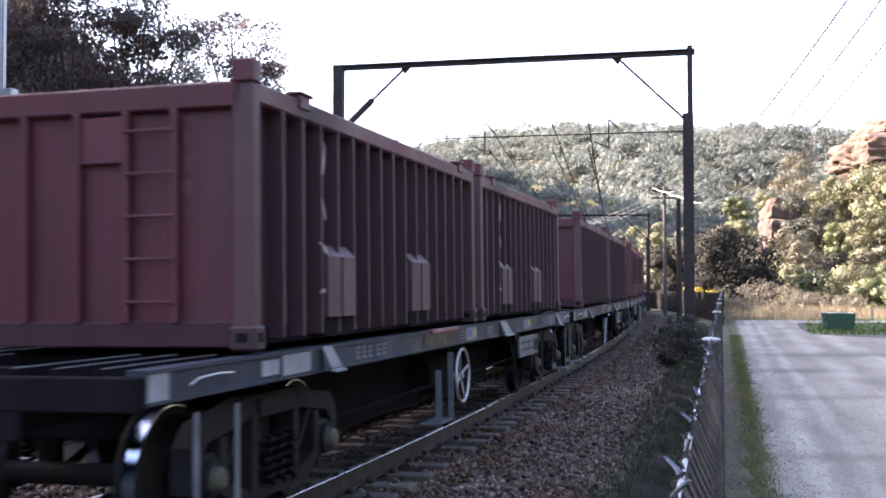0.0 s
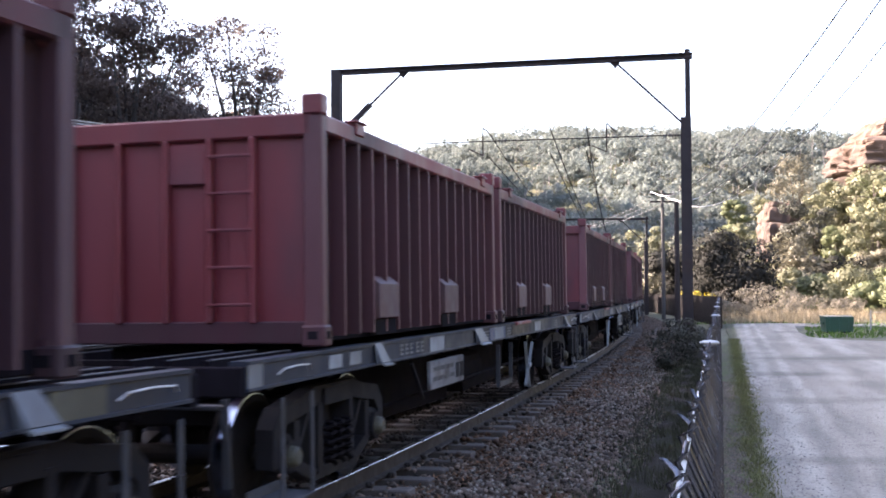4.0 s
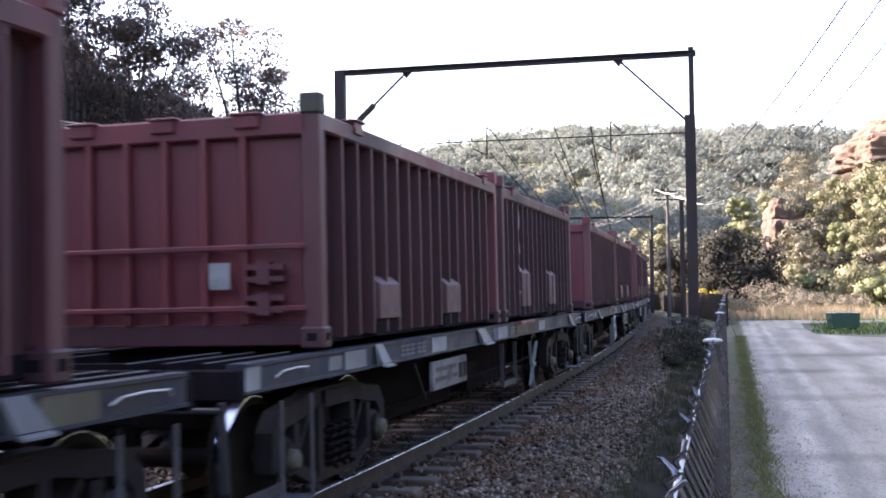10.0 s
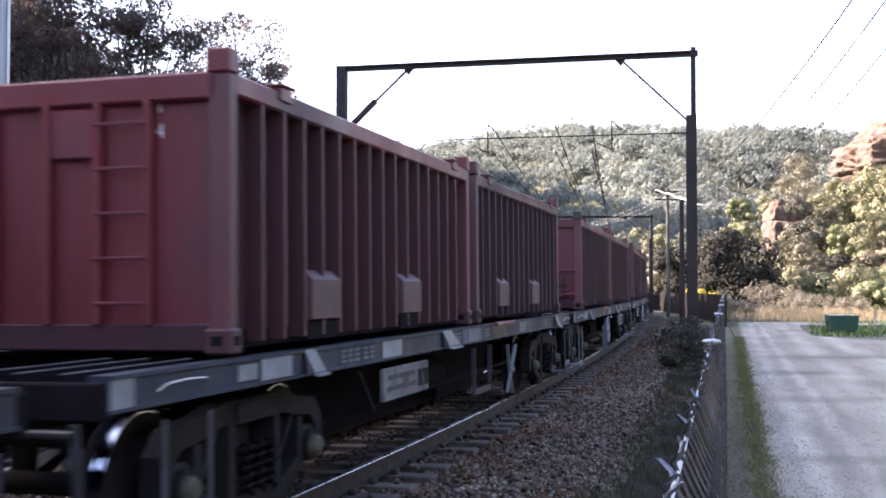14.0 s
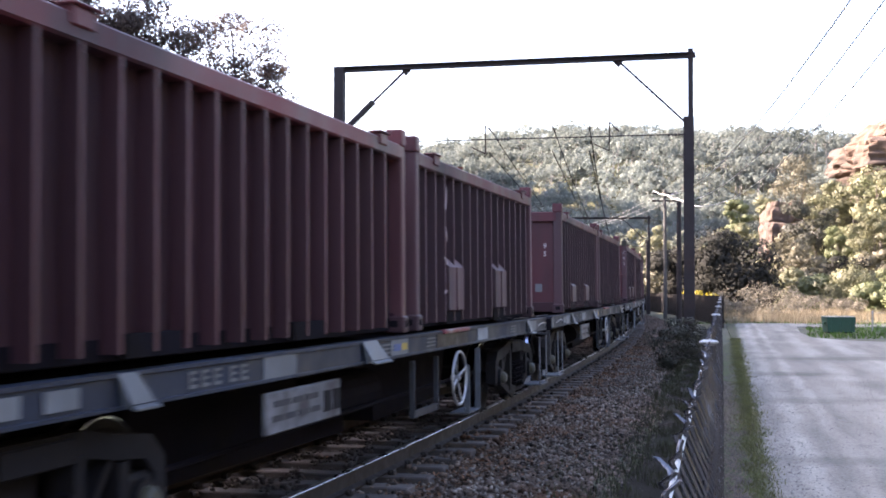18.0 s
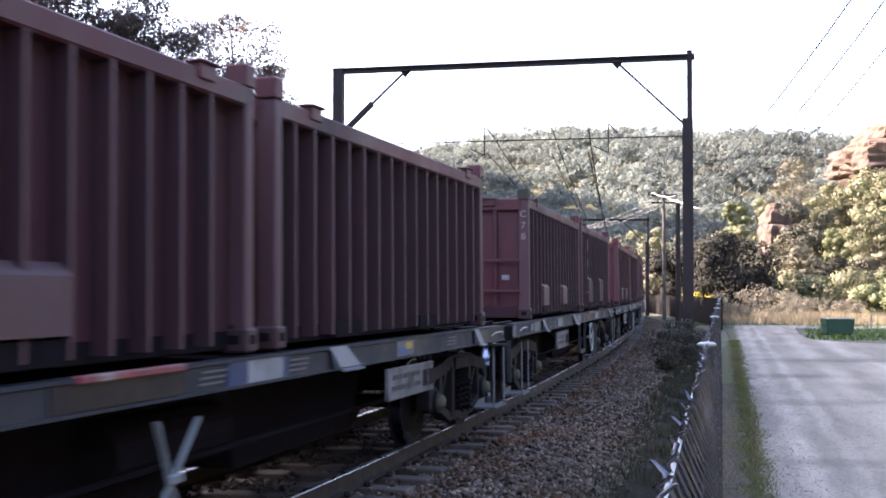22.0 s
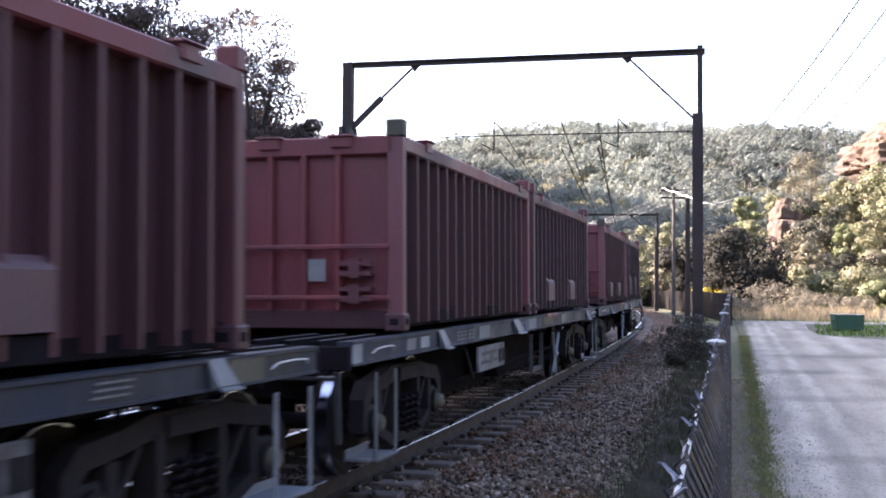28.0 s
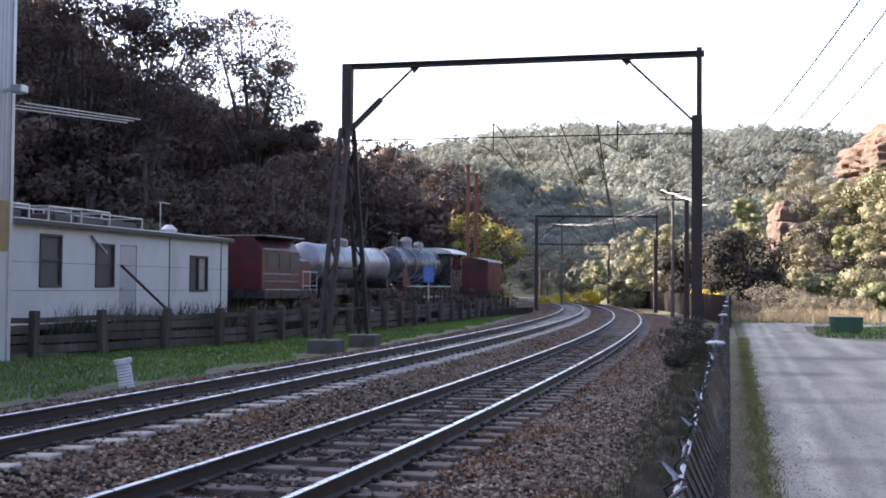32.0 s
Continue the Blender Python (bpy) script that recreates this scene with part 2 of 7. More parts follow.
M["rail"] = material("rail_steel", (0.034, 0.026, 0.024), 0.6, 0.4, vary=0.2, grain=8)
M["rail_head"] = material("polished_rail_head", (0.58, 0.56, 0.55), 0.30, 1.0, vary=0.08, grain=4)
M["sleeper"] = material("weathered_sleeper", (0.085, 0.070, 0.062), 0.9, vary=0.25, grain=7, each=0.3, dirt=(0.045, 0.036, 0.032), dirt_size=2.0, bump=0.4)
M["concrete_sleeper"] = material("concrete_sleeper", (0.26, 0.25, 0.235), 0.9, vary=0.15, grain=7, each=0.15, dirt=(0.2, 0.17, 0.14), dirt_size=2.0, bump=0.3)
M["ghost"] = material("ghosted_lettering", (0.155, 0.095, 0.105), 0.7, vary=0.35, grain=12, dirt=(0.085, 0.03, 0.036), dirt_size=6.0, dirt_at=0.48)
M["clip"] = material("rail_clip", (0.035, 0.03, 0.028), 0.6, 0.5)
# rib paints: darker copies that carry the sides' shade, with grime patches
M["rib_oxide"] = material("shaded_grimy_red_rib", (0.046, 0.016, 0.022), 0.55, vary=0.2, grain=3.0, dirt=(0.040, 0.020, 0.025), dirt_size=0.9, dirt_at=0.5, streak=0.3, each=0.2)
M["rib_oxide_dark"] = material("shaded_grimy_maroon_rib", (0.038, 0.016, 0.023), 0.6, vary=0.2, grain=3.0, dirt=(0.030, 0.018, 0.022), dirt_size=0.8, dirt_at=0.5, streak=0.3, each=0.2)
M["rib_oxide_bright"] = material("shaded_grimy_bright_rib", (0.055, 0.016, 0.022), 0.55, vary=0.2, grain=3.0, dirt=(0.045, 0.020, 0.025), dirt_size=0.9, dirt_at=0.5, streak=0.3, each=0.2)
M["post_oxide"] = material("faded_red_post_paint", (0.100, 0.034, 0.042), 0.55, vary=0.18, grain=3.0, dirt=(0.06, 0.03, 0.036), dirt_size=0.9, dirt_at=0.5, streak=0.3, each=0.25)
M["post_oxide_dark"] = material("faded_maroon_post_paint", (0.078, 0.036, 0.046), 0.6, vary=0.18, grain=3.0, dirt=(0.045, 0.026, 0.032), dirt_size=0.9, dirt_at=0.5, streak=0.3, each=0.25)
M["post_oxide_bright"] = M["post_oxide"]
M["oxide"] = material("red_oxide_paint", (0.128, 0.022, 0.029), 0.55, vary=0.18, grain=3.0, dirt=(0.046, 0.017, 0.025), dirt_size=0.9, dirt_at=0.47, streak=0.3, each=0.12)
M["oxide_dark"] = material("dark_oxide_paint", (0.088, 0.019, 0.027), 0.6, vary=0.22, grain=3.0, dirt=(0.034, 0.018, 0.023), dirt_size=0.8, dirt_at=0.5, streak=0.3, each=0.15)
M["oxide_bright"] = material("bright_red_paint", (0.150, 0.021, 0.028), 0.5, vary=0.12, grain=3.0, dirt=(0.060, 0.020, 0.028), dirt_size=0.8, dirt_at=0.46, streak=0.3, each=0.1)
M["pad"] = material("faded_cover_plate", (0.080, 0.042, 0.050), 0.6, vary=0.15, grain=5, dirt=(0.09, 0.045, 0.045), dirt_size=2.5, each=0.15)
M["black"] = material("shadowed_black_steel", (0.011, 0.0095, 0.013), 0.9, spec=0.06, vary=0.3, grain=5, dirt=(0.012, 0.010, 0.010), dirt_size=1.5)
M["bogie"] = material("grimy_bogie_steel", (0.013, 0.012, 0.014), 0.75, 0.0, spec=0.18, vary=0.3, grain=5, dirt=(0.019, 0.016, 0.014), dirt_size=1.8)
M["sill"] = material("blue_grey_sill_paint", (0.011, 0.018, 0.034), 0.6, vary=0.2, grain=3, dirt=(0.021, 0.024, 0.033), dirt_size=1.1, each=0.2)
M["white"] = material("grubby_white_paint", (0.20, 0.22, 0.235), 0.6, vary=0.18, grain=6, dirt=(0.11, 0.115, 0.12), dirt_size=2.2, each=0.35)
M["yellow"] = material("faded_yellow_paint", (0.072, 0.069, 0.048), 0.6, vary=0.25, grain=6, dirt=(0.07, 0.068, 0.06), dirt_size=4.0)
M["blue_paint"] = material("blue_paint", (0.05, 0.10, 0.28), 0.5, vary=0.2, grain=5)
M["edge_red"] = material("lit_red_edge", (0.26, 0.06, 0.065), 0.5, vary=0.3, grain=8, dirt=(0.3, 0.28, 0.27), dirt_size=3.0, dirt_at=0.55)
M["blue_sill"] = material("worn_blue_sill_paint", (0.010, 0.038, 0.115), 0.45, vary=0.25, grain=5, dirt=(0.02, 0.03, 0.05), dirt_size=2.0)
M["yellow_sign"] = material("yellow_sign_paint", (0.42, 0.30, 0.04), 0.5, vary=0.2, grain=6)
M["grubby"] = material("stained_pale_plate", (0.155, 0.160, 0.170), 0.65, vary=0.3, grain=7, dirt=(0.05, 0.042, 0.045), dirt_size=4.5, dirt_at=0.52)
M["recess_paint"] = material("recess_shade_paint", (0.009, 0.005, 0.008), 0.5, vary=0.2, grain=5)
M["galv"] = material("galvanised_steel", (0.42, 0.43, 0.44), 0.42, 0.7, vary=0.15, grain=9)
M["tread"] = material("polished_wheel_tread", (0.27, 0.34, 0.46), 0.06, 1.0, vary=0.05, grain=6)
M["timber_post"] = material("dark_timber_post", (0.026, 0.020, 0.020), 0.9, vary=0.3, grain=9, streak=0.15, bump=0.4)
M["mast"] = material("rusted_mast_steel", (0.022, 0.017, 0.019), 0.75, 0.2, vary=0.25, grain=6, dirt=(0.035, 0.022, 0.02), dirt_size=1.4)
M["concrete"] = material("weathered_concrete", (0.070, 0.066, 0.064), 0.92, vary=0.25, grain=5, dirt=(0.040, 0.038, 0.034), dirt_size=1.0, bump=0.3)
M["wire"] = material("overhead_wire", (0.015, 0.015, 0.018), 0.7, 0.0, spec=0.1)
M["far_wire"] = material("weathered_cable", (0.4, 0.4, 0.4), 0.6, 0.0)
M["power_wire"] = material("aluminium_cable", (0.72, 0.72, 0.72), 0.5, 0.0)
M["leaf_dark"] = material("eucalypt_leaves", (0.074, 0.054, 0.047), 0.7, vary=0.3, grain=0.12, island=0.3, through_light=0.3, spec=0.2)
# distance haze is put into this pale grey-green leaf colour
M["leaf_far"] = material("haze_tinted_leaves", (0.142, 0.162, 0.148), 0.8, vary=0.35, grain=0.03, island=0.10, through_light=0.55, spec=0.2)
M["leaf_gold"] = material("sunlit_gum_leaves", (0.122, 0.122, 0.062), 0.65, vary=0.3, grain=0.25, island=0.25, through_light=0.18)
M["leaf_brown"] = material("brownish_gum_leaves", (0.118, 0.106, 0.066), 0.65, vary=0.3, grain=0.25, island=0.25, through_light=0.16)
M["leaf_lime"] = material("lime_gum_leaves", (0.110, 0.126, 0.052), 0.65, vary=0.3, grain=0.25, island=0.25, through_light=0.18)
M["leaf_valley"] = material("valley_leaves", (0.105, 0.112, 0.085), 0.75, vary=0.25, grain=0.1, island=0.3, through_light=0.35)
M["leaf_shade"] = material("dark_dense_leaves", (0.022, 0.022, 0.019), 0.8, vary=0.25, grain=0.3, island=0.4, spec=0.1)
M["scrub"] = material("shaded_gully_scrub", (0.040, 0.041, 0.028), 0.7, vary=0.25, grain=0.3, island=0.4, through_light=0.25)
M["wattle"] = material("yellow_wattle_flower", (0.42, 0.33, 0.03), 0.7, vary=0.2, grain=0.5, island=0.35, through_light=0.3)
M["bark"] = material("gum_bark", (0.060, 0.050, 0.044), 0.85, vary=0.3, grain=4, streak=0.2, dirt=(0.08, 0.06, 0.05), dirt_size=1.0, bump=0.4)
M["bark_pale"] = material("pale_gum_bark", (0.20, 0.19, 0.18), 0.8, vary=0.2, grain=1.0)
M["rock"] = material("ochre_sandstone", (0.072, 0.046, 0.034), 0.9, vary=0.5, grain=0.6, dirt=(0.070, 0.050, 0.044), dirt_size=0.2, dirt_at=0.5, bump=0.9, bump_size=1.5)


# ---- mesh helpers ----
def mesh_from(name, verts, faces, mat):
    me = bpy.data.meshes.new(name)
    me.from_pydata([tuple(v) for v in verts], [], [tuple(f) for f in faces])
    me.materials.append(mat)
    me.update()
    return me


def mesh_bm(name, bm, mat):
    me = bpy.data.meshes.new(name)
    bm.to_mesh(me)
    bm.free()
    me.materials.append(mat)
    return me


def part(name, bm, mat, parent, label=""):
    """Links a bmesh (or a mesh made before) as one mesh object under a thing or a part."""
    me = bm if isinstance(bm, bpy.types.Mesh) else mesh_bm(name, bm, mat)
    ob = new(name, me)
    ob.parent = parent
    if label:
        tagged(ob, label)
    return ob


def piece(name, me, parent, m):
    """One more object on a shared mesh."""
    ob = new(name, me)
    ob.parent = parent
    ob.matrix_basis = m
    return ob


def box(bm, x0, x1, y0, y1, z0, z1, bevel=0.0):
    m = Matrix.Translation(((x0 + x1) / 2, (y0 + y1) / 2, (z0 + z1) / 2)) @ Matrix.Diagonal((abs(x1 - x0), abs(y1 - y0), abs(z1 - z0), 1))
    got = bmesh.ops.create_cube(bm, size=1, matrix=m)
    if bevel:
        edges = list({e for v in got["verts"] for e in v.link_edges})
        bmesh.ops.bevel(bm, geom=edges, offset=bevel, segments=1, affect="EDGES")
    return bm


def boxes(*rows, bevel=0.0):
    bm = bmesh.new()
    for r in rows:
        box(bm, *r, bevel=bevel)
    return bm


def rod(bm, a, b, r0, r1=None, n=8):
    """A round bar from a to b."""
    a, b = Vector(a), Vector(b)
    d = b - a
    m = Matrix.Translation((a + b) / 2) @ d.to_track_quat("Z", "Y").to_matrix().to_4x4()
    bmesh.ops.create_cone(bm, cap_ends=True, segments=n, radius1=r0, radius2=r0 if r1 is None else r1, depth=d.length, matrix=m)
    return bm


def bar(bm, a, b, w, h):
    """A square bar from a to b, w wide and h deep."""
    a, b = Vector(a), Vector(b)
    d = b - a
    m = Matrix.Translation((a + b) / 2) @ d.to_track_quat("Z", "Y").to_matrix().to_4x4() @ Matrix.Diagonal((w, h, d.length, 1))
    bmesh.ops.create_cube(bm, size=1, matrix=m)
    return bm


def prism(bm, outline, axis, lo, hi):
    """Extrudes an outline of 2D points along an axis (0 x, 1 y, 2 z) from lo to hi."""
    def at(p, v):
        return (v, p[0], p[1]) if axis == 0 else (p[0], v, p[1]) if axis == 1 else (p[0], p[1], v)
    a = [bm.verts.new(at(p, lo)) for p in outline]
    b = [bm.verts.new(at(p, hi)) for p in outline]
    n = len(outline)
    bm.faces.new(a)
    bm.faces.new(b[::-1])
    for i in range(n):
        bm.faces.new((a[i], b[i], b[(i + 1) % n], a[(i + 1) % n]))
    bmesh.ops.recalc_face_normals(bm, faces=bm.faces[:])
    return bm


def tube(bm, pts, r, n=4):
    """One bent round bar through the points."""
    pts = [Vector(p) for p in pts]
    rows = []
    for i, p in enumerate(pts):
        d = (pts[min(i + 1, len(pts) - 1)] - pts[max(i - 1, 0)]).normalized()
        u = d.cross(Vector((0.21, 0.13, 1.0))).normalized()
        v = d.cross(u)
        rows.append([bm.verts.new(p + (u * math.cos(2 * math.pi * k / n) + v * math.sin(2 * math.pi * k / n)) * r) for k in range(n)])
    for a, b in zip(rows, rows[1:]):
        for k in range(n):
            bm.faces.new((a[k], a[(k + 1) % n], b[(k + 1) % n], b[k]))
    return bm


def wall_with_holes(bm, x0, x1, length, height, holes):
    """A wall along y from 0 to length, with openings (y0, y1, z0, z1), in one piece."""
    ys = sorted({0.0, length, *[h[0] for h in holes], *[h[1] for h in holes]})
    zs = sorted({0.0, height, *[h[2] for h in holes], *[h[3] for h in holes]})
    inside = lambda y, z: any(h[0] < y < h[1] and h[2] < z < h[3] for h in holes)
    grid = {}
    def vert(x, y, z):
        k = (x, y, z)
        if k not in grid:
            grid[k] = bm.verts.new(k)
        return grid[k]
    solid = {}
    for i in range(len(ys) - 1):
        for j in range(len(zs) - 1):
            solid[i, j] = not inside((ys[i] + ys[i + 1]) / 2, (zs[j] + zs[j + 1]) / 2)
    for (i, j), ok in solid.items():
        if not ok:
            continue
        a, b, c, d = ys[i], ys[i + 1], zs[j], zs[j + 1]
        for x in (x0, x1):
            bm.faces.new([vert(x, y, z) for y, z in ((a, c), (b, c), (b, d), (a, d))])
        for di, dj, (p, q) in ((-1, 0, ((a, c), (a, d))), (1, 0, ((b, c), (b, d))), (0, -1, ((a, c), (b, c))), (0, 1, ((a, d), (b, d)))):
            if not solid.get((i + di, j + dj), False):
                bm.faces.new((vert(x0, *p), vert(x1, *p), vert(x1, *q), vert(x0, *q)))
    bmesh.ops.recalc_face_normals(bm, faces=bm.faces[:])
    return bm


def ring(bm, radius, thick, m, n=24, k=6):
    """A torus about the local z axis."""
    vs = []
    for i in range(n):
        a = 2 * math.pi * i / n
        row = []
        for j in range(k):
            b = 2 * math.pi * j / k
            r = radius + thick * math.cos(b)
            row.append(bm.verts.new(m @ Vector((r * math.cos(a), r * math.sin(a), thick * math.sin(b)))))
        vs.append(row)
    for i in range(n):
        for j in range(k):
            bm.faces.new((vs[i][j], vs[(i + 1) % n][j], vs[(i + 1) % n][(j + 1) % k], vs[i][(j + 1) % k]))
    return bm


def lathe(bm, profile, m, n=28):
    """Turns (radius, z) points about the local z axis."""
    rows = []
    for r, z in profile:
        rows.append([bm.verts.new(m @ Vector((r * math.cos(2 * math.pi * i / n), r * math.sin(2 * math.pi * i / n), z))) for i in range(n)])
    for a, b in zip(rows, rows[1:]):
        for i in range(n):
            bm.faces.new((a[i], a[(i + 1) % n], b[(i + 1) % n], b[i]))
    return bm


def empty(name, m, label, category, group=""):
    ob = new(name)
    ob.matrix_basis = m
    ob.empty_display_size = 0.3
    return tagged(ob, label, category, group)


def text_part(name, words, size, mat, parent, m, label=""):
    """Painted characters, a thin raised film of the built-in font turned to mesh."""
    cu = bpy.data.curves.new(name, "FONT")
    cu.body, cu.size, cu.align_x, cu.align_y, cu.extrude = words, size, "CENTER", "CENTER", 0.002
    tmp = bpy.data.objects.new(name, cu)
    scene.collection.objects.link(tmp)
    me = bpy.data.meshes.new_from_object(tmp.evaluated_get(bpy.context.evaluated_depsgraph_get()))
    bpy.data.objects.remove(tmp)
    bpy.data.curves.remove(cu)
    me.materials.clear()
    me.materials.append(mat)
    ob = new(name, me)
    ob.parent = parent
    ob.matrix_basis = m
    return tagged(ob, label) if label else ob


# ---- ground, hills ----
def wave(x, y, size, seed=0.0):
    """Soft uneven ground, about -1 to 1."""
    x, y = np.asarray(x, float) / size + seed, np.asarray(y, float) / size - seed
    return (np.sin(x * 1.7 + 1.3 * np.sin(y * 0.9)) + np.sin(y * 2.1 + 1.1 * np.sin(x * 1.4 + 2)) + 0.5 * np.sin(x * 4.3 + y * 3.1)) / 2.5


def ground_z(x, y):
    x, y = np.asarray(x, float), np.asarray(y, float)
    # the wooded spur on the inner side of the bend
    d = ((-14 + 0.25 * (y - 28)) - x) * 0.97
    ends = smooth(205, 95, y + 0.45 * x)
    spur = 52 * smooth(9, 105, d + 6 * wave(x, y, 25)) * ends
    # heightened out of view beside the road's end to shade the track, lowered northward
    spur = spur * (1 + 0.35 * smooth(105, 70, y) * smooth(40, 90, d) - 0.55 * smooth(88, 125, y) * smooth(0, 30, -x - 0.39 * y))
    # a higher unseen mountain beyond it, added to shade the ridge's lower slope
    spur = np.maximum(spur, 215 * smooth(0, 95, -x - 0.46 * y + 4) * smooth(190, 300, y))
    # the ridge across the valley
    far = 53 * smooth(215, 470, y + 0.12 * x + 16 * wave(x, y, 60, 3)) * (1 + 0.10 * wave(x, y, 75, 1) - 0.18 * smooth(60, -90, x))
    # the bluff on the outer side
    e = (x - 0.24 * y - 8) * 0.96
    bluff = 27 * smooth(2, 32, e + 3 * wave(x, y, 18, 5)) * smooth(92, 150, y)
    # the same slope carried on beside the road, unseen, to cut skylight from that side
    bluff = np.maximum(bluff, 30 * smooth(30, 75, x - 0.12 * y + 3 * wave(x, y, 15, 4)) * smooth(95, 55, y))
    behind = 30 * smooth(60, 260, -y)
    rough_part = 0.5 * wave(x, y, 9, 2) * smooth(14, 40, np.maximum(d + 10, y - 95))
    return -0.27 + np.maximum(np.maximum(spur, far), bluff) + behind + rough_part


def build_ground():
    def axis(lo, hi, fine_lo, fine_hi, step, growth):
        mid = list(np.arange(fine_lo, fine_hi, step))
        out, w = [mid[-1]], step
        while out[-1] < hi:
            w *= growth
            out.append(out[-1] + w)
        back, w = [mid[0]], step
        while back[-1] > lo:
            w *= growth
            back.append(back[-1] - w)
        return np.array(back[:0:-1] + mid + out[1:])
    xs, ys = axis(-1500, 1500, -90, 110, 2.5, 1.07), axis(-900, 2600, -10, 200, 2.5, 1.06)
    gx, gy = np.meshgrid(xs, ys)
    z = ground_z(gx, gy)
    verts = np.stack((gx, gy, z), -1).reshape(-1, 3)
    w = len(xs)
    faces = [(j * w + i, j * w + i + 1, (j + 1) * w + i + 1, (j + 1) * w + i) for j in range(len(ys) - 1) for i in range(w - 1)]
    ob = new("ground", mesh_from("ground", verts, faces, M["grass_ground"]))
    for f in ob.data.polygons:
        f.use_smooth = True
    tagged(ob, "rough grassy ground rising into wooded hills", "ground", kind="structure")


build_ground()


def sweep(name, profile, s0, s1, step, mat, pose_at, jitter=0.0):
    """A band of (across, z) points along the line."""
    verts, faces, n = [], [], len(profile)
    count = int((s1 - s0) / step) + 1
    rng = random.Random(5)
    for i in range(count):
        m = pose_at(s0 + i * step)
        for a, z in profile:
            verts.append(m @ Vector((a + rng.uniform(-jitter, jitter), 0, z + rng.uniform(-jitter, jitter) * 0.4)))
        if i:
            for j in range(n - 1):
                k = i * n + j
                faces.append((k - n, k - n + 1, k + 1, k))
    return mesh_from(name, verts, faces, mat)


bed = new("track_bed", sweep("track_bed", [(-7.6, -0.42), (-6.6, -0.20), (-5.3, -0.075), (-4.4, -0.07), (-3.5, -0.055), (-2.6, -0.03), (-2.1, -0.045), (-1.5, -0.24),
                                           (-0.8, -0.26), (0, -0.26), (0.8, -0.255), (1.35, -0.255), (1.8, -0.25), (2.5, -0.25), (3.3, -0.31), (4.2, -0.42)],
                             -60, 300, 0.5, M["ballast"], lambda s: line_pose(s, cant=0.0), 0.025))
tagged(bed, "grey-brown crushed stone track bed under two railway lines", "track bed", kind="structure")


def stones(name, places, lo, hi, mat):
    """Crushed stones as one mesh: each an uneven eight-sided lump."""
    rng = np.random.default_rng(3)
    n = len(places)
    base = np.array([(1, 0, 0), (-1, 0, 0), (0, 1, 0), (0, -1, 0), (0, 0, 1), (0, 0, -1)], float)
    tri = np.array([(0, 2, 4), (2, 1, 4), (1, 3, 4), (3, 0, 4), (2, 0, 5), (1, 2, 5), (3, 1, 5), (0, 3, 5)])
    q = rng.normal(size=(n, 3, 3))
    q, _ = np.linalg.qr(q)
    size = rng.uniform(lo, hi, (n, 1, 1)) * rng.uniform(0.6, 1.2, (n, 6, 1))
    v = np.einsum("nij,kj->nki", q, base) * size * np.array((1, 1, 0.8)) + np.asarray(places)[:, None, :]
    f = (tri[None] + 6 * np.arange(n)[:, None, None]).reshape(-1, 3)
    return mesh_np(name, v.reshape(-1, 3), f, mat)


def mesh_np(name, v, f, mat, smooth_it=False):
    """A triangle mesh from arrays."""
    me = bpy.data.meshes.new(name)
    me.vertices.add(len(v))
    me.vertices.foreach_set("co", np.ascontiguousarray(v, dtype=np.float32).ravel())
    me.loops.add(len(f) * 3)
    me.loops.foreach_set("vertex_index", np.ascontiguousarray(f, dtype=np.int32).ravel())
    me.polygons.add(len(f))
    me.polygons.foreach_set("loop_start", np.arange(0, len(f) * 3, 3, dtype=np.int32))
    me.materials.append(mat)
    me.update(calc_edges=True)
    if smooth_it:
        me.polygons.foreach_set("use_smooth", np.ones(len(f), dtype=bool))
    return me


def line_points(s, a):
    """Many places on the line at once: s along, a across."""
    h = np.interp(s, LINE[0], LINE[3])
    return np.interp(s, LINE[0], LINE[1]) + np.cos(h) * a, np.interp(s, LINE[0], LINE[2]) - np.sin(h) * a


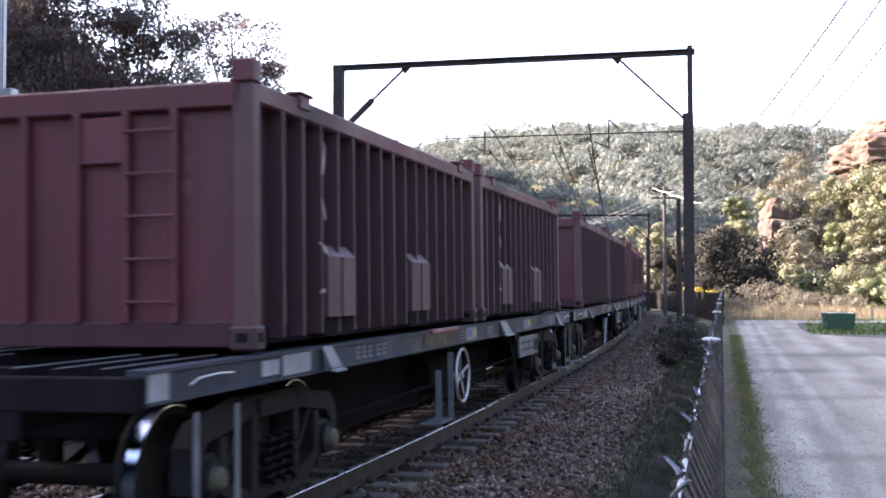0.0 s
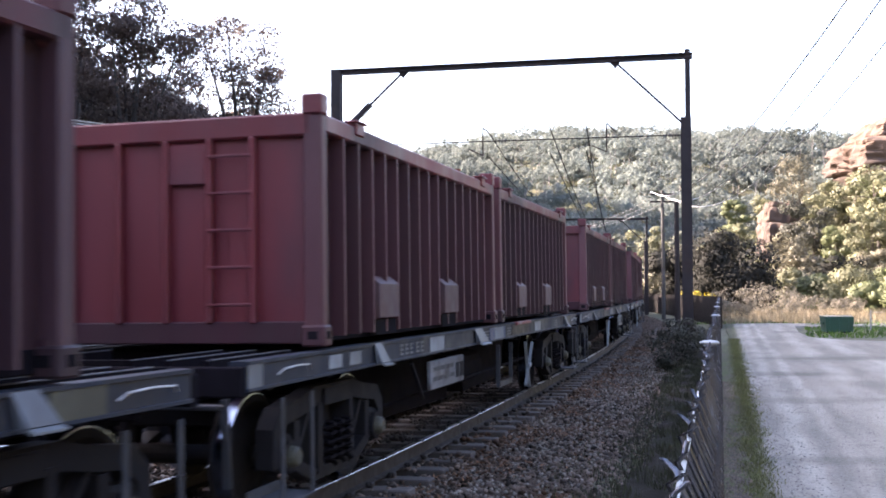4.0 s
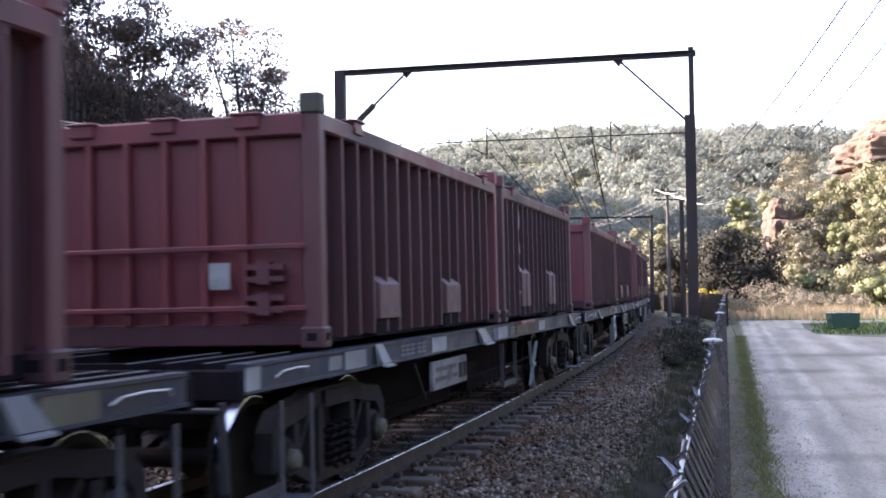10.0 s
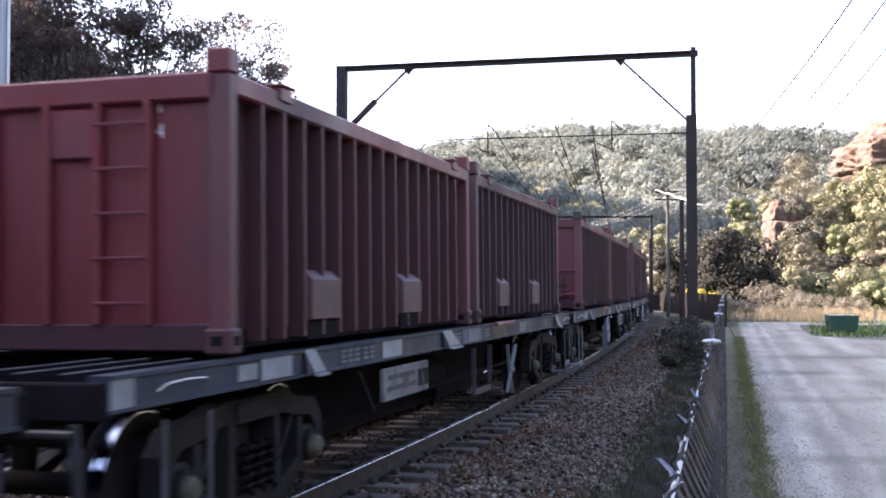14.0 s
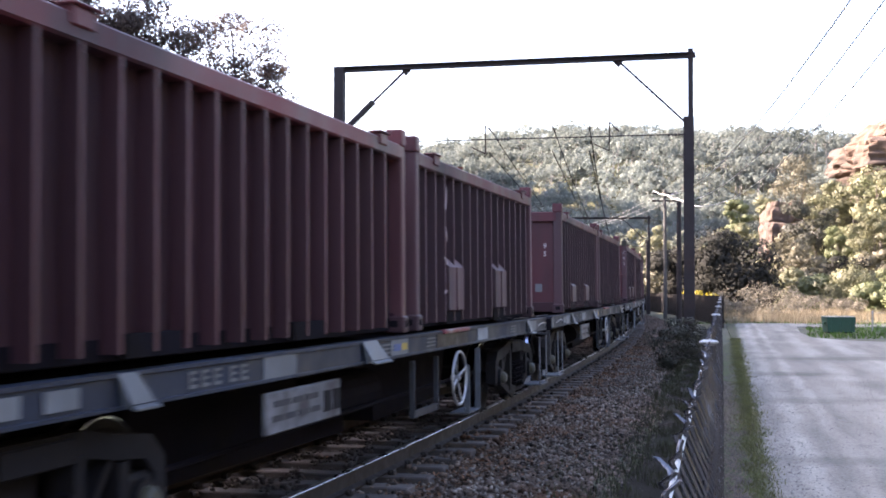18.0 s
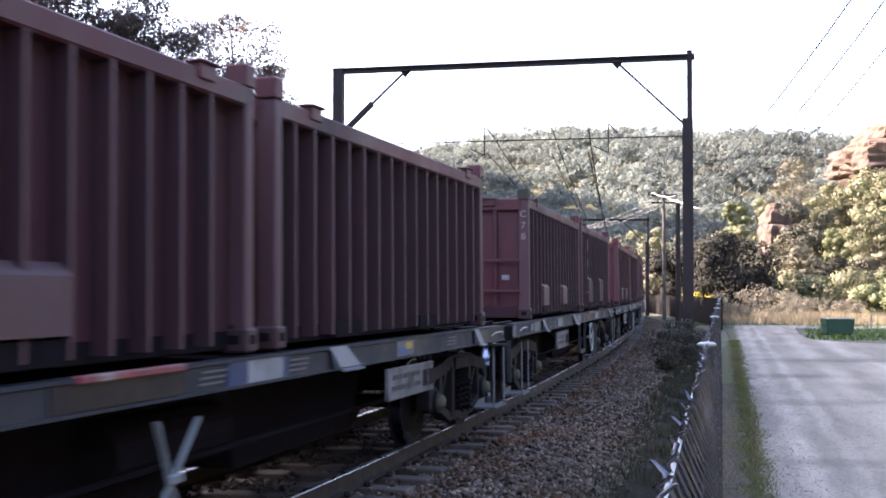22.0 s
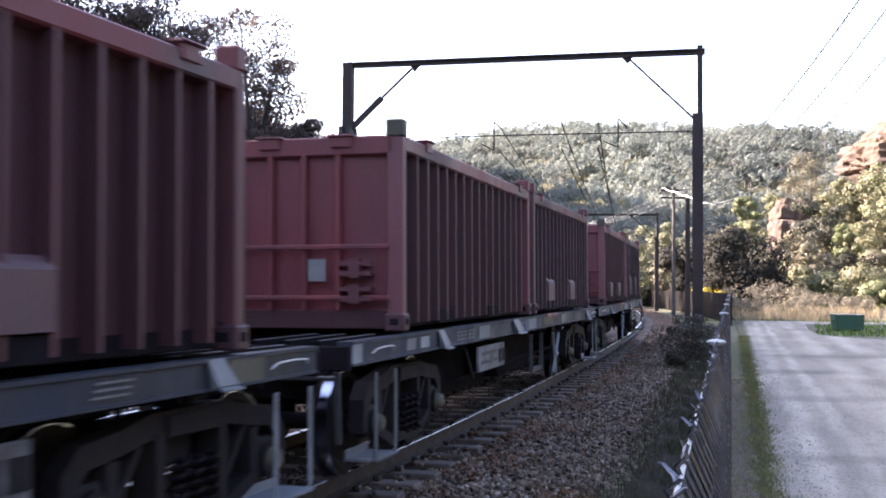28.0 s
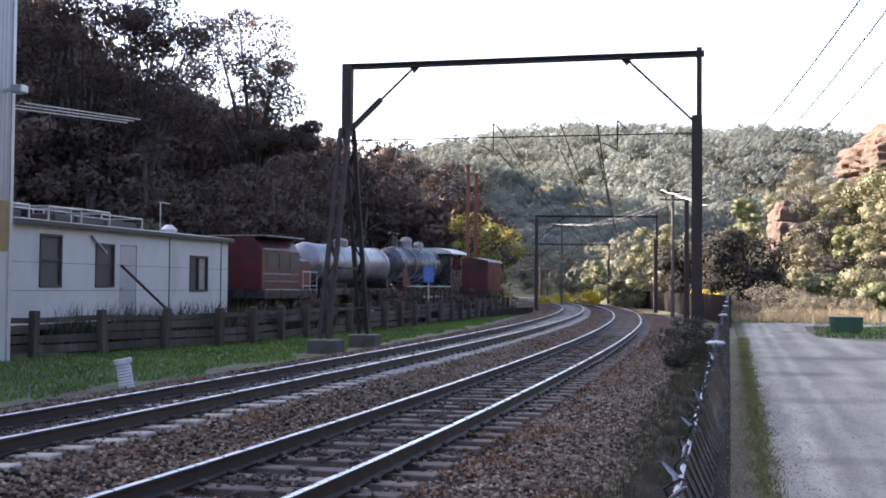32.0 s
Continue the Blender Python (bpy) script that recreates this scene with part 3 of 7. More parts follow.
def scatter_ballast():
    rng = np.random.default_rng(11)
    out, mid = [], []
    prof_a = [-7.6, -6.6, -5.3, -4.4, -3.5, -2.6, -2.1, -1.5, -0.8, 0, 0.8, 1.35, 1.8, 2.5, 3.3, 4.2]
    prof_z = [-0.42, -0.20, -0.075, -0.07, -0.055, -0.03, -0.045, -0.24, -0.26, -0.26, -0.255, -0.255, -0.25, -0.25, -0.31, -0.42]
    for count, s0, s1 in ((42000, -1, 16), (17000, 16, 42), (9000, 42, 95)):
        s, a = rng.uniform(s0, s1, count), rng.uniform(-6.3, 3.5, count)
        x, y = line_points(s, a)
        z = np.interp(a, prof_a, prof_z) + rng.uniform(-0.005, 0.02, count)
        near_rail = np.minimum(np.abs(np.abs(a) - 0.7525), np.abs(np.abs(a + SPACING) - 0.7525)) > 0.1
        out.append(np.stack((x, y, z), -1)[near_rail])
        mid.append(((np.abs(a) < 0.9) | (np.abs(a + SPACING) < 0.7))[near_rail])
    # stones kicked over the sleepers
    s, a = rng.uniform(-1, 40, 9000), rng.normal(0, 0.42, 9000) + np.where(rng.uniform(size=9000) < 0.65, 0.0, 1.15)
    keep = (wave(s * 2, a * 6, 1.0, 8) > 0.0) & (np.abs(np.abs(a) - 0.7525) > 0.1) & (a > -0.65) & (a < 1.4)
    x, y = line_points(s[keep], a[keep])
    out.append(np.stack((x, y, np.full(keep.sum(), -0.17)), -1))
    mid.append(np.abs(a[keep]) < 0.7)
    every = np.concatenate(out)
    inner = np.concatenate(mid)
    ob = new("ballast_stones", stones("ballast_stones", every[~inner], 0.018, 0.052, M["stone"]))
    tagged(ob, "loose grey and rusty-brown crushed ballast stones beside the rails", "ballast", kind="stuff")
    # fresher pale stones among the rest
    s, a = rng.uniform(-1, 30, 7000), rng.uniform(0.95, 2.7, 7000)
    a[5000:] = rng.uniform(-2.6, -1.0, 2000)
    x, y = line_points(s, a)
    z = np.interp(a, prof_a, prof_z) + rng.uniform(0.005, 0.028, 7000)
    ob = new("pale_ballast_stones", stones("pale_ballast_stones", np.stack((x, y, z), -1), 0.014, 0.038, M["pale_stone"]))
    tagged(ob, "paler broken stones lying on the ballast", "ballast", kind="stuff")
    ob = new("oily_ballast_stones", stones("oily_ballast_stones", every[inner], 0.022, 0.045, M["oily_stone"]))
    tagged(ob, "oil-darkened grey ballast stones between the rails", "ballast", kind="stuff")


scatter_ballast()


# ---- rails ----
def rail_mesh(name, side, pose_at, head):
    if head:
        prof = [(-0.034, -0.012), (-0.030, -0.002), (-0.02, 0.0), (0.02, 0.0), (0.030, -0.002), (0.034, -0.012)]
    else:
        prof = [(-0.070, -0.170), (-0.070, -0.158), (-0.012, -0.140), (-0.009, -0.045), (-0.035, -0.034), (-0.035, -0.008),
                (0.035, -0.008), (0.035, -0.034), (0.009, -0.045), (0.012, -0.140), (0.070, -0.158), (0.070, -0.170)]
    return sweep(name, [(side * 0.7525 + a, z) for a, z in prof], -60, 300, 1.0, M["rail_head" if head else "rail"], pose_at)


def build_track(label, pose_at, sleeper_mat, width):
    top = empty("railway_track", Matrix(), label, "railway track", "railway tracks")
    tagged(top, kind="structure")
    for side in (-1, 1):
        r = part("rail", rail_mesh("rail", side, pose_at, False), None, top)
        head = rail_mesh("rail_head", side, pose_at, True)
        head.polygons.foreach_set("use_smooth", np.ones(len(head.polygons), dtype=bool))
        part("rail_head", head, None, r, "bright polished running surface")
    sl = mesh_bm("sleeper", boxes((-width, width, -0.115, 0.115, -0.30, -0.178), bevel=0.012), sleeper_mat)
    cb = bmesh.new()
    for e in (-1, 1):
        for o in (-1, 1):
            x = e * 0.7525 + o * 0.105
            box(cb, x - 0.035, x + 0.035, -0.05, 0.05, -0.178, -0.125, 0.012)
            rod(cb, (x, -0.07, -0.145), (x, 0.07, -0.145), 0.014, n=6)
    cl = mesh_bm("rail_clip", cb, M["clip"])
    rng = random.Random(7)
    rest = bmesh.new()
    for i in range(-30, 420):
        s = 0.62 * i
        m = pose_at(s) @ pose(rng.uniform(-0.03, 0.03), 0, rng.uniform(-0.008, 0.004), 0, 0, rng.uniform(-1, 1))
        if -3 < s < 62:
            o = piece("sleeper", sl, top, m)
            if s < 40:
                piece("rail_clips", cl, o, Matrix())
        elif s > 0:
            bmesh.ops.create_cube(rest, size=1, matrix=m @ Matrix.Translation((0, 0, -0.24)) @ Matrix.Diagonal((2 * width, 0.23, 0.12, 1)))
    tagged(part("far_sleepers", rest, sleeper_mat, top), kind="stuff")


build_track("curved railway track with bright rail heads on weathered sleepers", lambda s: line_pose(s), M["sleeper"], 1.27)
build_track("second curved railway track on pale concrete sleepers", lambda s: far_pose(s), M["concrete_sleeper"], 1.25)


# ---- road ----
ROAD = [(-7, -30)] + [(0.2549 * y - 0.10, y) for y in (0, 14, 26, 36)] + [(11.2, 42.5), (14.0, 54), (16.3, 63.0), (19.2, 63.6), (24, 62), (34, 60), (34, 57.5), (24, 58), (18.6, 58), (16.2, 50), (15.0, 45), (15.4, 42.5), (18, 39), (26, 33), (60, 26), (60, -30)]


def build_road():
    bm = bmesh.new()
    prism(bm, ROAD, 2, -0.36, -0.205)
    bmesh.ops.triangulate(bm, faces=bm.faces[:])
    tagged(new("road", mesh_bm("road", bm, M["road"])), "pale grey gravel road with worn wheel tracks", "road", kind="structure")


build_road()


# ---- the goods train ----
# A wagon's space: y along the train (away from its front), x towards the fence side, z up from the rail heads; y = 0 is the first container's front face.
DECK, TALL, LONG, HALF = 1.27, 1.73, 6.06, 1.28
M["mossy"] = material("mossy_dark_casting", (0.040, 0.040, 0.030), 0.75, vary=0.25, grain=9, dirt=(0.055, 0.03, 0.03), dirt_size=4.0)
M["digits"] = material("white_digit_paint", (0.52, 0.49, 0.49), 0.6, vary=0.2, grain=14, dirt=(0.26, 0.16, 0.16), dirt_size=9.0, dirt_at=0.58)
M["faint"] = material("worn_white_paint", (0.34, 0.28, 0.29), 0.7, vary=0.35, grain=14, dirt=(0.20, 0.08, 0.08), dirt_size=9.0, dirt_at=0.53)
M["faint_grey"] = material("worn_grey_stencil", (0.16, 0.17, 0.18), 0.6, vary=0.3, grain=9)


def wheelset():
    """A wheelset lying along x, with its axle at the origin."""
    top = new("wheelset")
    turn = Matrix.Rotation(radians(90), 4, "Y")
    ax = bmesh.new()
    rod(ax, (-1.0, 0, 0), (1.0, 0, 0), 0.075, n=12)
    me_ax = mesh_bm("axle", ax, M["bogie"])
    made = {"axle": me_ax}
    for side in (-1, 1):
        o = side * 0.7525
        b = bmesh.new()
        lathe(b, [(0.10, -0.09), (0.17, -0.085), (0.34, -0.045), (0.40, -0.062), (0.452, -0.062), (0.452, 0.062), (0.40, 0.062), (0.33, 0.01), (0.17, 0.05), (0.10, 0.06)], Matrix.Translation((o, 0, 0)) @ turn)
        flange = -0.066 * side
        lathe(b, [(0.425, flange - 0.014), (0.488, flange - 0.010), (0.488, flange + 0.010), (0.425, flange + 0.014)], Matrix.Translation((o, 0, 0)) @ turn, 28)
        made["disc", side] = mesh_bm("wheel_disc", b, M["bogie"])
        b = bmesh.new()
        lathe(b, [(0.452, -0.058), (0.458, -0.056), (0.462, 0.056), (0.452, 0.058)] if side > 0 else [(0.452, -0.058), (0.462, -0.056), (0.458, 0.056), (0.452, 0.058)], Matrix.Translation((o, 0, 0)) @ turn, 36)
        made["tread", side] = mesh_bm("tread", b, M["tread"])
    return made


WS = wheelset()


def bogie_meshes():
    out = {}
    for side in (-1, 1):
        x = side * 1.0
        b = bmesh.new()
        # a three-piece cast side frame: an arched top chord, a sagging bottom chord, columns round the spring nest, jaws over the axle boxes
        chord = [(-1.27, 0.40), (-1.25, 0.68), (-1.10, 0.82), (-0.74, 0.86), (-0.44, 0.92), (0.44, 0.92), (0.74, 0.86), (1.10, 0.82), (1.25, 0.68), (1.27, 0.40)]
        inner = [(-1.15, 0.40), (-1.13, 0.60), (-1.02, 0.69), (-0.74, 0.72), (-0.44, 0.77), (0.44, 0.77), (0.74, 0.72), (1.02, 0.69), (1.13, 0.60), (1.15, 0.40)]
        low_out = [(-0.86, 0.34), (-0.48, 0.20), (0.48, 0.20), (0.86, 0.34), (0.86, 0.70)]
        low_in = [(-0.76, 0.40), (-0.42, 0.285), (0.42, 0.285), (0.76, 0.40), (0.76, 0.70)]
        for outer, within in ((chord, inner), ([(-0.86, 0.70)] + low_out, [(-0.76, 0.70)] + low_in)):
            for i in range(len(outer) - 1):
                prism(b, [outer[i], outer[i + 1], within[i + 1], within[i]], 0, x - 0.07, x + 0.07)
        for y in (-0.36, 0.36):
            prism(b, [(y - 0.055, 0.24), (y + 0.055, 0.24), (y + 0.045, 0.80), (y - 0.045, 0.80)], 0, x - 0.085, x + 0.085)
        for y in (-0.62, 0.62):
            prism(b, [(y - 0.16, 0.45), (y - 0.10, 0.45), (y + 0.13, 0.74), (y + 0.07, 0.74)], 0, x - 0.05, x + 0.05)
        bmesh.ops.remove_doubles(b, verts=b.verts[:], dist=0.0005)
        out["frame", side] = mesh_bm("side_frame", b, M["bogie"])
        b = bmesh.new()
        tube(b, [(x + side * 0.09 + 0.055 * math.cos(k * 1.35), 0.055 * math.sin(k * 1.35), 0.29 + 0.0132 * k) for k in range(26)], 0.018, 4)
        out["spring", side] = mesh_bm("spring", b, M["black"])
        b = bmesh.new()
        box(b, x + side * 0.075, x + side * 0.10, -0.30, 0.30, 0.76, 0.90, 0.01)
        out["plate", side] = mesh_bm("bolster_end", b, M["bogie"])
    b = boxes((-0.95, 0.95, -0.2, 0.2, 0.56, 0.80), (-0.3, 0.3, -0.3, 0.3, 0.80, 1.0), bevel=0.02)
    out["bolster"] = mesh_bm("bolster", b, M["bogie"])
    b = bmesh.new()
    lathe(b, [(0.0, 0.20), (0.055, 0.195), (0.075, 0.17), (0.088, 0.10), (0.10, 0.0)], Matrix.Translation((0.97, 0, 0)) @ Matrix.Rotation(radians(90), 4, "Y"), 16)
    out["cap"] = mesh_bm("axle_cap", b, M["yellow"])
    b = boxes((0.92, 1.06, -0.14, 0.14, -0.12, 0.15), bevel=0.03)
    rod(b, (0.95, 0, 0), (1.10, 0, 0), 0.135, 0.12, 16)
    out["box"] = mesh_bm("axle_box", b, M["bogie"])
    return out


BG = bogie_meshes()
AXLE = 0.462
FRONT_BOGIE, REAR_BOGIE, BASE = 0.55, 11.80, 1.0          # bogie centres, half wheelbase


def sill_mesh(mat, rear=13.15):
    # the side sill: a channel with flanges
    b = prism(bmesh.new(), [(HALF - 0.12, 1.03), (HALF + 0.012, 1.03), (HALF + 0.012, 1.048), (HALF - 0.005, 1.052), (HALF - 0.005, 1.195), (HALF + 0.012, 1.20), (HALF + 0.012, 1.222), (HALF - 0.12, 1.222)], 1, -1.60, rear)
    return mesh_bm("side_sill", b, mat)


def wagon_meshes():
    w = {"sill_r": sill_mesh(M["sill"]), "sill_last": sill_mesh(M["sill"], 13.48)}
    b = bmesh.new()
    box(b, -HALF, -HALF + 0.05, -1.60, 13.15, 1.03, 1.22)
    w["sill_l"] = mesh_bm("side_sill", b, M["sill"])
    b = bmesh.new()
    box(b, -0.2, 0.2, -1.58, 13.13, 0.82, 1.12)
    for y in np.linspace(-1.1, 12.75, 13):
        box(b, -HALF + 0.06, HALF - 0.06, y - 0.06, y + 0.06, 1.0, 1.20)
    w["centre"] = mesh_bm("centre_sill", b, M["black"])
    # solid black block added for the dark void between the bogies
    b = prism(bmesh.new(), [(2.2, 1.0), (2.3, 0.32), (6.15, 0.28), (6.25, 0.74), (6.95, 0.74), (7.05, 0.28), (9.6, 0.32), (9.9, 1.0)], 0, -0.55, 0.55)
    w["void_block"] = mesh_bm("underframe_web", b, M["black"])
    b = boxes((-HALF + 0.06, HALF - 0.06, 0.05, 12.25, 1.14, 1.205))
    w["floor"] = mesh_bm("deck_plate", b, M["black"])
    b = bmesh.new()
    box(b, -HALF, HALF, -0.0375, 0.0375, 1.0, 1.19, 0.01)
    box(b, -0.55, 0.55, -0.03, 0.03, 0.84, 1.01, 0.01)
    w["head"] = mesh_bm("headstock", b, M["black"])
    b = bmesh.new()
    box(b, -0.12, 0.12, -0.30, 0.0, 0.74, 1.0, 0.02)
    box(b, -0.17, 0.17, -0.44, -0.29, 0.72, 1.03, 0.04)
    w["coupler"] = mesh_bm("coupler", b, M["bogie"])
    # end platform: tread bars and a pale edge
    b = bmesh.new()
    box(b, -0.03, 0.03, -0.66, 0.66, 1.10, 1.225)
    w["tread_bar"] = mesh_bm("stringer", b, M["black"])
    # lighter strip paints the glint along a stringer's top edge
    w["stringer_edge"] = mesh_bm("worn_edge", boxes((0.008, 0.032, -0.66, 0.66, 1.2255, 1.232)), M["bracket"])
    b = boxes((-0.28, 0.28, -0.22, 0.22, 1.16, 1.29), (-0.40, 0.40, -0.25, 0.25, 1.29, 1.315), bevel=0.012)
    w["platform"] = mesh_bm("end_platform", b, M["bogie"])
    b = bmesh.new()
    bar(b, (HALF + 0.03, -0.93, 0.95), (HALF + 0.03, -0.93, 0.24), 0.012, 0.05)
    bar(b, (HALF + 0.03, -0.40, 0.95), (HALF + 0.03, -0.40, 0.24), 0.012, 0.05)
    box(b, HALF - 0.24, HALF + 0.055, -0.95, -0.38, 0.225, 0.245)
    box(b, HALF - 0.24, HALF - 0.225, -0.95, -0.38, 0.225, 0.31)
    w["step_dull"] = mesh_bm("step_stirrup", b.copy(), M["dull_step"])
    w["step_dark"] = mesh_bm("step_stirrup", b.copy(), M["black"])
    w["step"] = mesh_bm("step_stirrup", b, M["bracket"])
    b = bmesh.new()
    tube(b, [(HALF + 0.02, -0.98, 1.11), (HALF + 0.045, -0.92, 1.145), (HALF + 0.055, -0.70, 1.155), (HALF + 0.045, -0.48, 1.145), (HALF + 0.02, -0.42, 1.11)], 0.0075, 6)
    w["hand_rail"] = mesh_bm("grab_bar", b, M["galv"])
    # sloping lock brackets over the sill
    b = bmesh.new()
    # a wedge that leans out towards its foot
    top_edge, foot_edge = [(HALF + 0.012, y, 1.218) for y in (-0.05, 0.14)], [(HALF + 0.065, y, 1.056) for y in (0.0, 0.24)]
    vs = [b.verts.new(p) for p in (*top_edge, *foot_edge, *[(HALF + 0.012, y, 1.03) for y in (0.0, 0.24)])]
    for f in ((0, 1, 3, 2), (0, 2, 4), (1, 5, 3), (2, 3, 5, 4), (0, 4, 5, 1)):
        b.faces.new([vs[i] for i in f])
    bmesh.ops.recalc_face_normals(b, faces=b.faces[:])
    w["bracket"] = mesh_bm("lock_bracket", b, M["bracket"])
    b = bmesh.new()
    prism(b, [(HALF + 0.06, 1.034), (HALF + 0.10, 1.024), (HALF + 0.10, 1.036), (HALF + 0.06, 1.050)], 1, 0.0, 0.24)
    w["bracket_toe"] = mesh_bm("bracket_toe", b, M["white"])
    for nm, l, h, mat in (("patch", 0.50, 0.18, "white"), ("patch_mid", 0.55, 0.19, "white"), ("patch_small", 0.28, 0.13, "white"), ("patch_yellow", 0.45, 0.20, "yellow"), ("patch_blue", 0.8, 0.19, "blue_paint"), ("patch_end", 0.22, 0.24, "white"), ("sign_blue", 0.24, 0.08, "blue_paint"), ("sign_yellow", 0.20, 0.08, "yellow_sign"), ("blue_surround", 0.95, 0.21, "blue_sill")):
        w[nm] = mesh_bm("painted_panel", boxes((HALF + 0.0, HALF + 0.006, -l / 2, l / 2, 1.126 - h * 0.39, 1.126 + h * 0.39)), M[mat])
    b = bmesh.new()
    box(b, HALF, HALF + 0.005, -0.16, 0.16, 1.155, 1.168)
    w["stencil"] = mesh_bm("stencil_line", b, M["faint_grey"])
    b = boxes((HALF, HALF + 0.005, -0.05, -0.025, 1.075, 1.175), (HALF, HALF + 0.005, -0.025, 0.05, 1.075, 1.095), (HALF, HALF + 0.005, -0.02, 0.05, 1.118, 1.135), (HALF, HALF + 0.005, -0.025, 0.05, 1.158, 1.175))
    w["number"] = mesh_bm("number_stroke", b, M["faint_grey"])
    b = bmesh.new()
    # flat near-black plate paints the shade of a recess in the sill
    box(b, HALF - 0.004, HALF + 0.002, -0.65, 0.65, 1.055, 1.195)
    w["recess_dark"] = mesh_bm("red_marker_plate", b, M["recess_paint"])
    # brighter red strip, painted as the lit top edge over the recess
    b = boxes((HALF - 0.02, HALF + 0.04, -0.45, 0.60, 1.19, 1.234), bevel=0.008)
    w["edge_strip"] = mesh_bm("lit_edge_strip", b, M["edge_red"])
    b = bmesh.new()
    box(b, HALF - 0.06, HALF - 0.02, -0.70, 0.70, 0.66, 0.95, 0.008)
    w["box"] = mesh_bm("equipment_plate", b, M["grubby"])
    b = bmesh.new()
    box(b, HALF - 0.02, HALF - 0.014, 0.34, 0.48, 0.72, 0.88)
    w["box_mark"] = mesh_bm("box_mark", b, M["bogie"])
    # two lines of worn writing
    b = bmesh.new()
    for z, spans in ((0.865, ((-0.58, -0.30), (-0.26, -0.06), (-0.02, 0.22))), (0.765, ((-0.60, -0.42), (-0.38, -0.20), (-0.14, 0.04), (0.09, 0.26)))):
        for y0, y1 in spans:
            box(b, HALF - 0.02, HALF - 0.016, y0, y1, z - 0.022, z + 0.022)
    w["box_lines"] = mesh_bm("worn_writing", b, M["dull_step"])
    b = bmesh.new()
    m = Matrix.Translation((HALF + 0.0, 0, 0.68)) @ Matrix.Rotation(radians(90), 4, "Y")
    ring(b, 0.29, 0.016, m, 30, 6)
    for a in (20, 110, 200, 290):
        ca, sa = math.cos(radians(a)) * 0.28, math.sin(radians(a)) * 0.28
        rod(b, (HALF - 0.03, 0, 0.68), (HALF, ca, 0.68 + sa), 0.012, n=6)
    rod(b, (HALF - 0.10, 0, 0.68), (HALF + 0.01, 0, 0.68), 0.03)
    w["handwheel"] = mesh_bm("handwheel", b, M["galv"])
    b = bmesh.new()
    bar(b, (HALF - 0.02, -0.25, 0.80), (HALF - 0.02, -0.25, 0.25), 0.06, 0.015)
    bar(b, (HALF - 0.02, 0.25, 0.96), (HALF - 0.02, 0.25, 0.25), 0.06, 0.015)
    box(b, HALF - 0.22, HALF + 0.0, -0.28, 0.28, 0.24, 0.26)
    w["hanger"] = mesh_bm("brake_step", b, M["bracket"])
    b = bmesh.new()
    bar(b, (HALF - 0.02, -0.15, 0.92), (HALF - 0.02, 0.13, 0.26), 0.04, 0.02)
    bar(b, (HALF + 0.0, 0.30, 0.90), (HALF + 0.0, -0.27, 0.30), 0.04, 0.02)
    box(b, HALF - 0.01, HALF + 0.03, -0.07, 0.09, 0.55, 0.61, 0.01)
    w["lever"] = mesh_bm("brake_lever", b, M["white"])
    b = bmesh.new()
    bar(b, (HALF - 0.04, -0.2, 0.97), (HALF - 0.04, 0.2, 0.60), 0.03, 0.02)
    w["pull_rod"] = mesh_bm("pull_rod", b, M["bogie"])
    b = bmesh.new()
    rod(b, (0.0, -0.75, 0.72), (0.0, 0.75, 0.72), 0.21, n=16)
    w["tank"] = mesh_bm("air_reservoir", b, M["black"])
    b = bmesh.new()
    for y in (-0.42, 0.42):
        bar(b, (HALF - 0.06, y, 0.96), (HALF - 0.06, y, 0.42), 0.05, 0.02)
    bar(b, (HALF - 0.06, -0.42, 0.44), (HALF - 0.06, 0.42, 0.44), 0.03, 0.07)
    w["guard"] = mesh_bm("guard_frame", b, M["dull_step"])
    b = bmesh.new()
    rod(b, (0.6, 1.8, 0.52), (0.6, 10.6, 0.58), 0.022, n=6)
    w["pipes"] = mesh_bm("brake_rigging", b, M["black"])
    b = bmesh.new()
    tube(b, [(0.45, 0.02, 0.88), (0.45, -0.06, 0.70), (0.44, -0.12, 0.45), (0.40, -0.13, 0.32), (0.34, -0.10, 0.25)], 0.028, 8)
    w["hose"] = mesh_bm("brake_hose", b, M["black"])
    b = bmesh.new()
    rod(b, (0.3, 13.62, 0.95), (HALF - 0.05, 13.62, 0.95), 0.02, n=6)
    bar(b, (HALF - 0.05, 13.62, 1.0), (HALF - 0.05, 13.66, 0.45), 0.05, 0.02)
    w["cut_lever"] = mesh_bm("uncoupling_lever", b, M["dull_step"])
    return w


WG = wagon_meshes()
WAGON_STYLE = ["wheel", "lever", "lever", "lever", "lever", "lever", "wheel", "lever", "wheel", "wheel", "wheel", "lever", "wheel", "lever", "lever", "lever", "lever"]


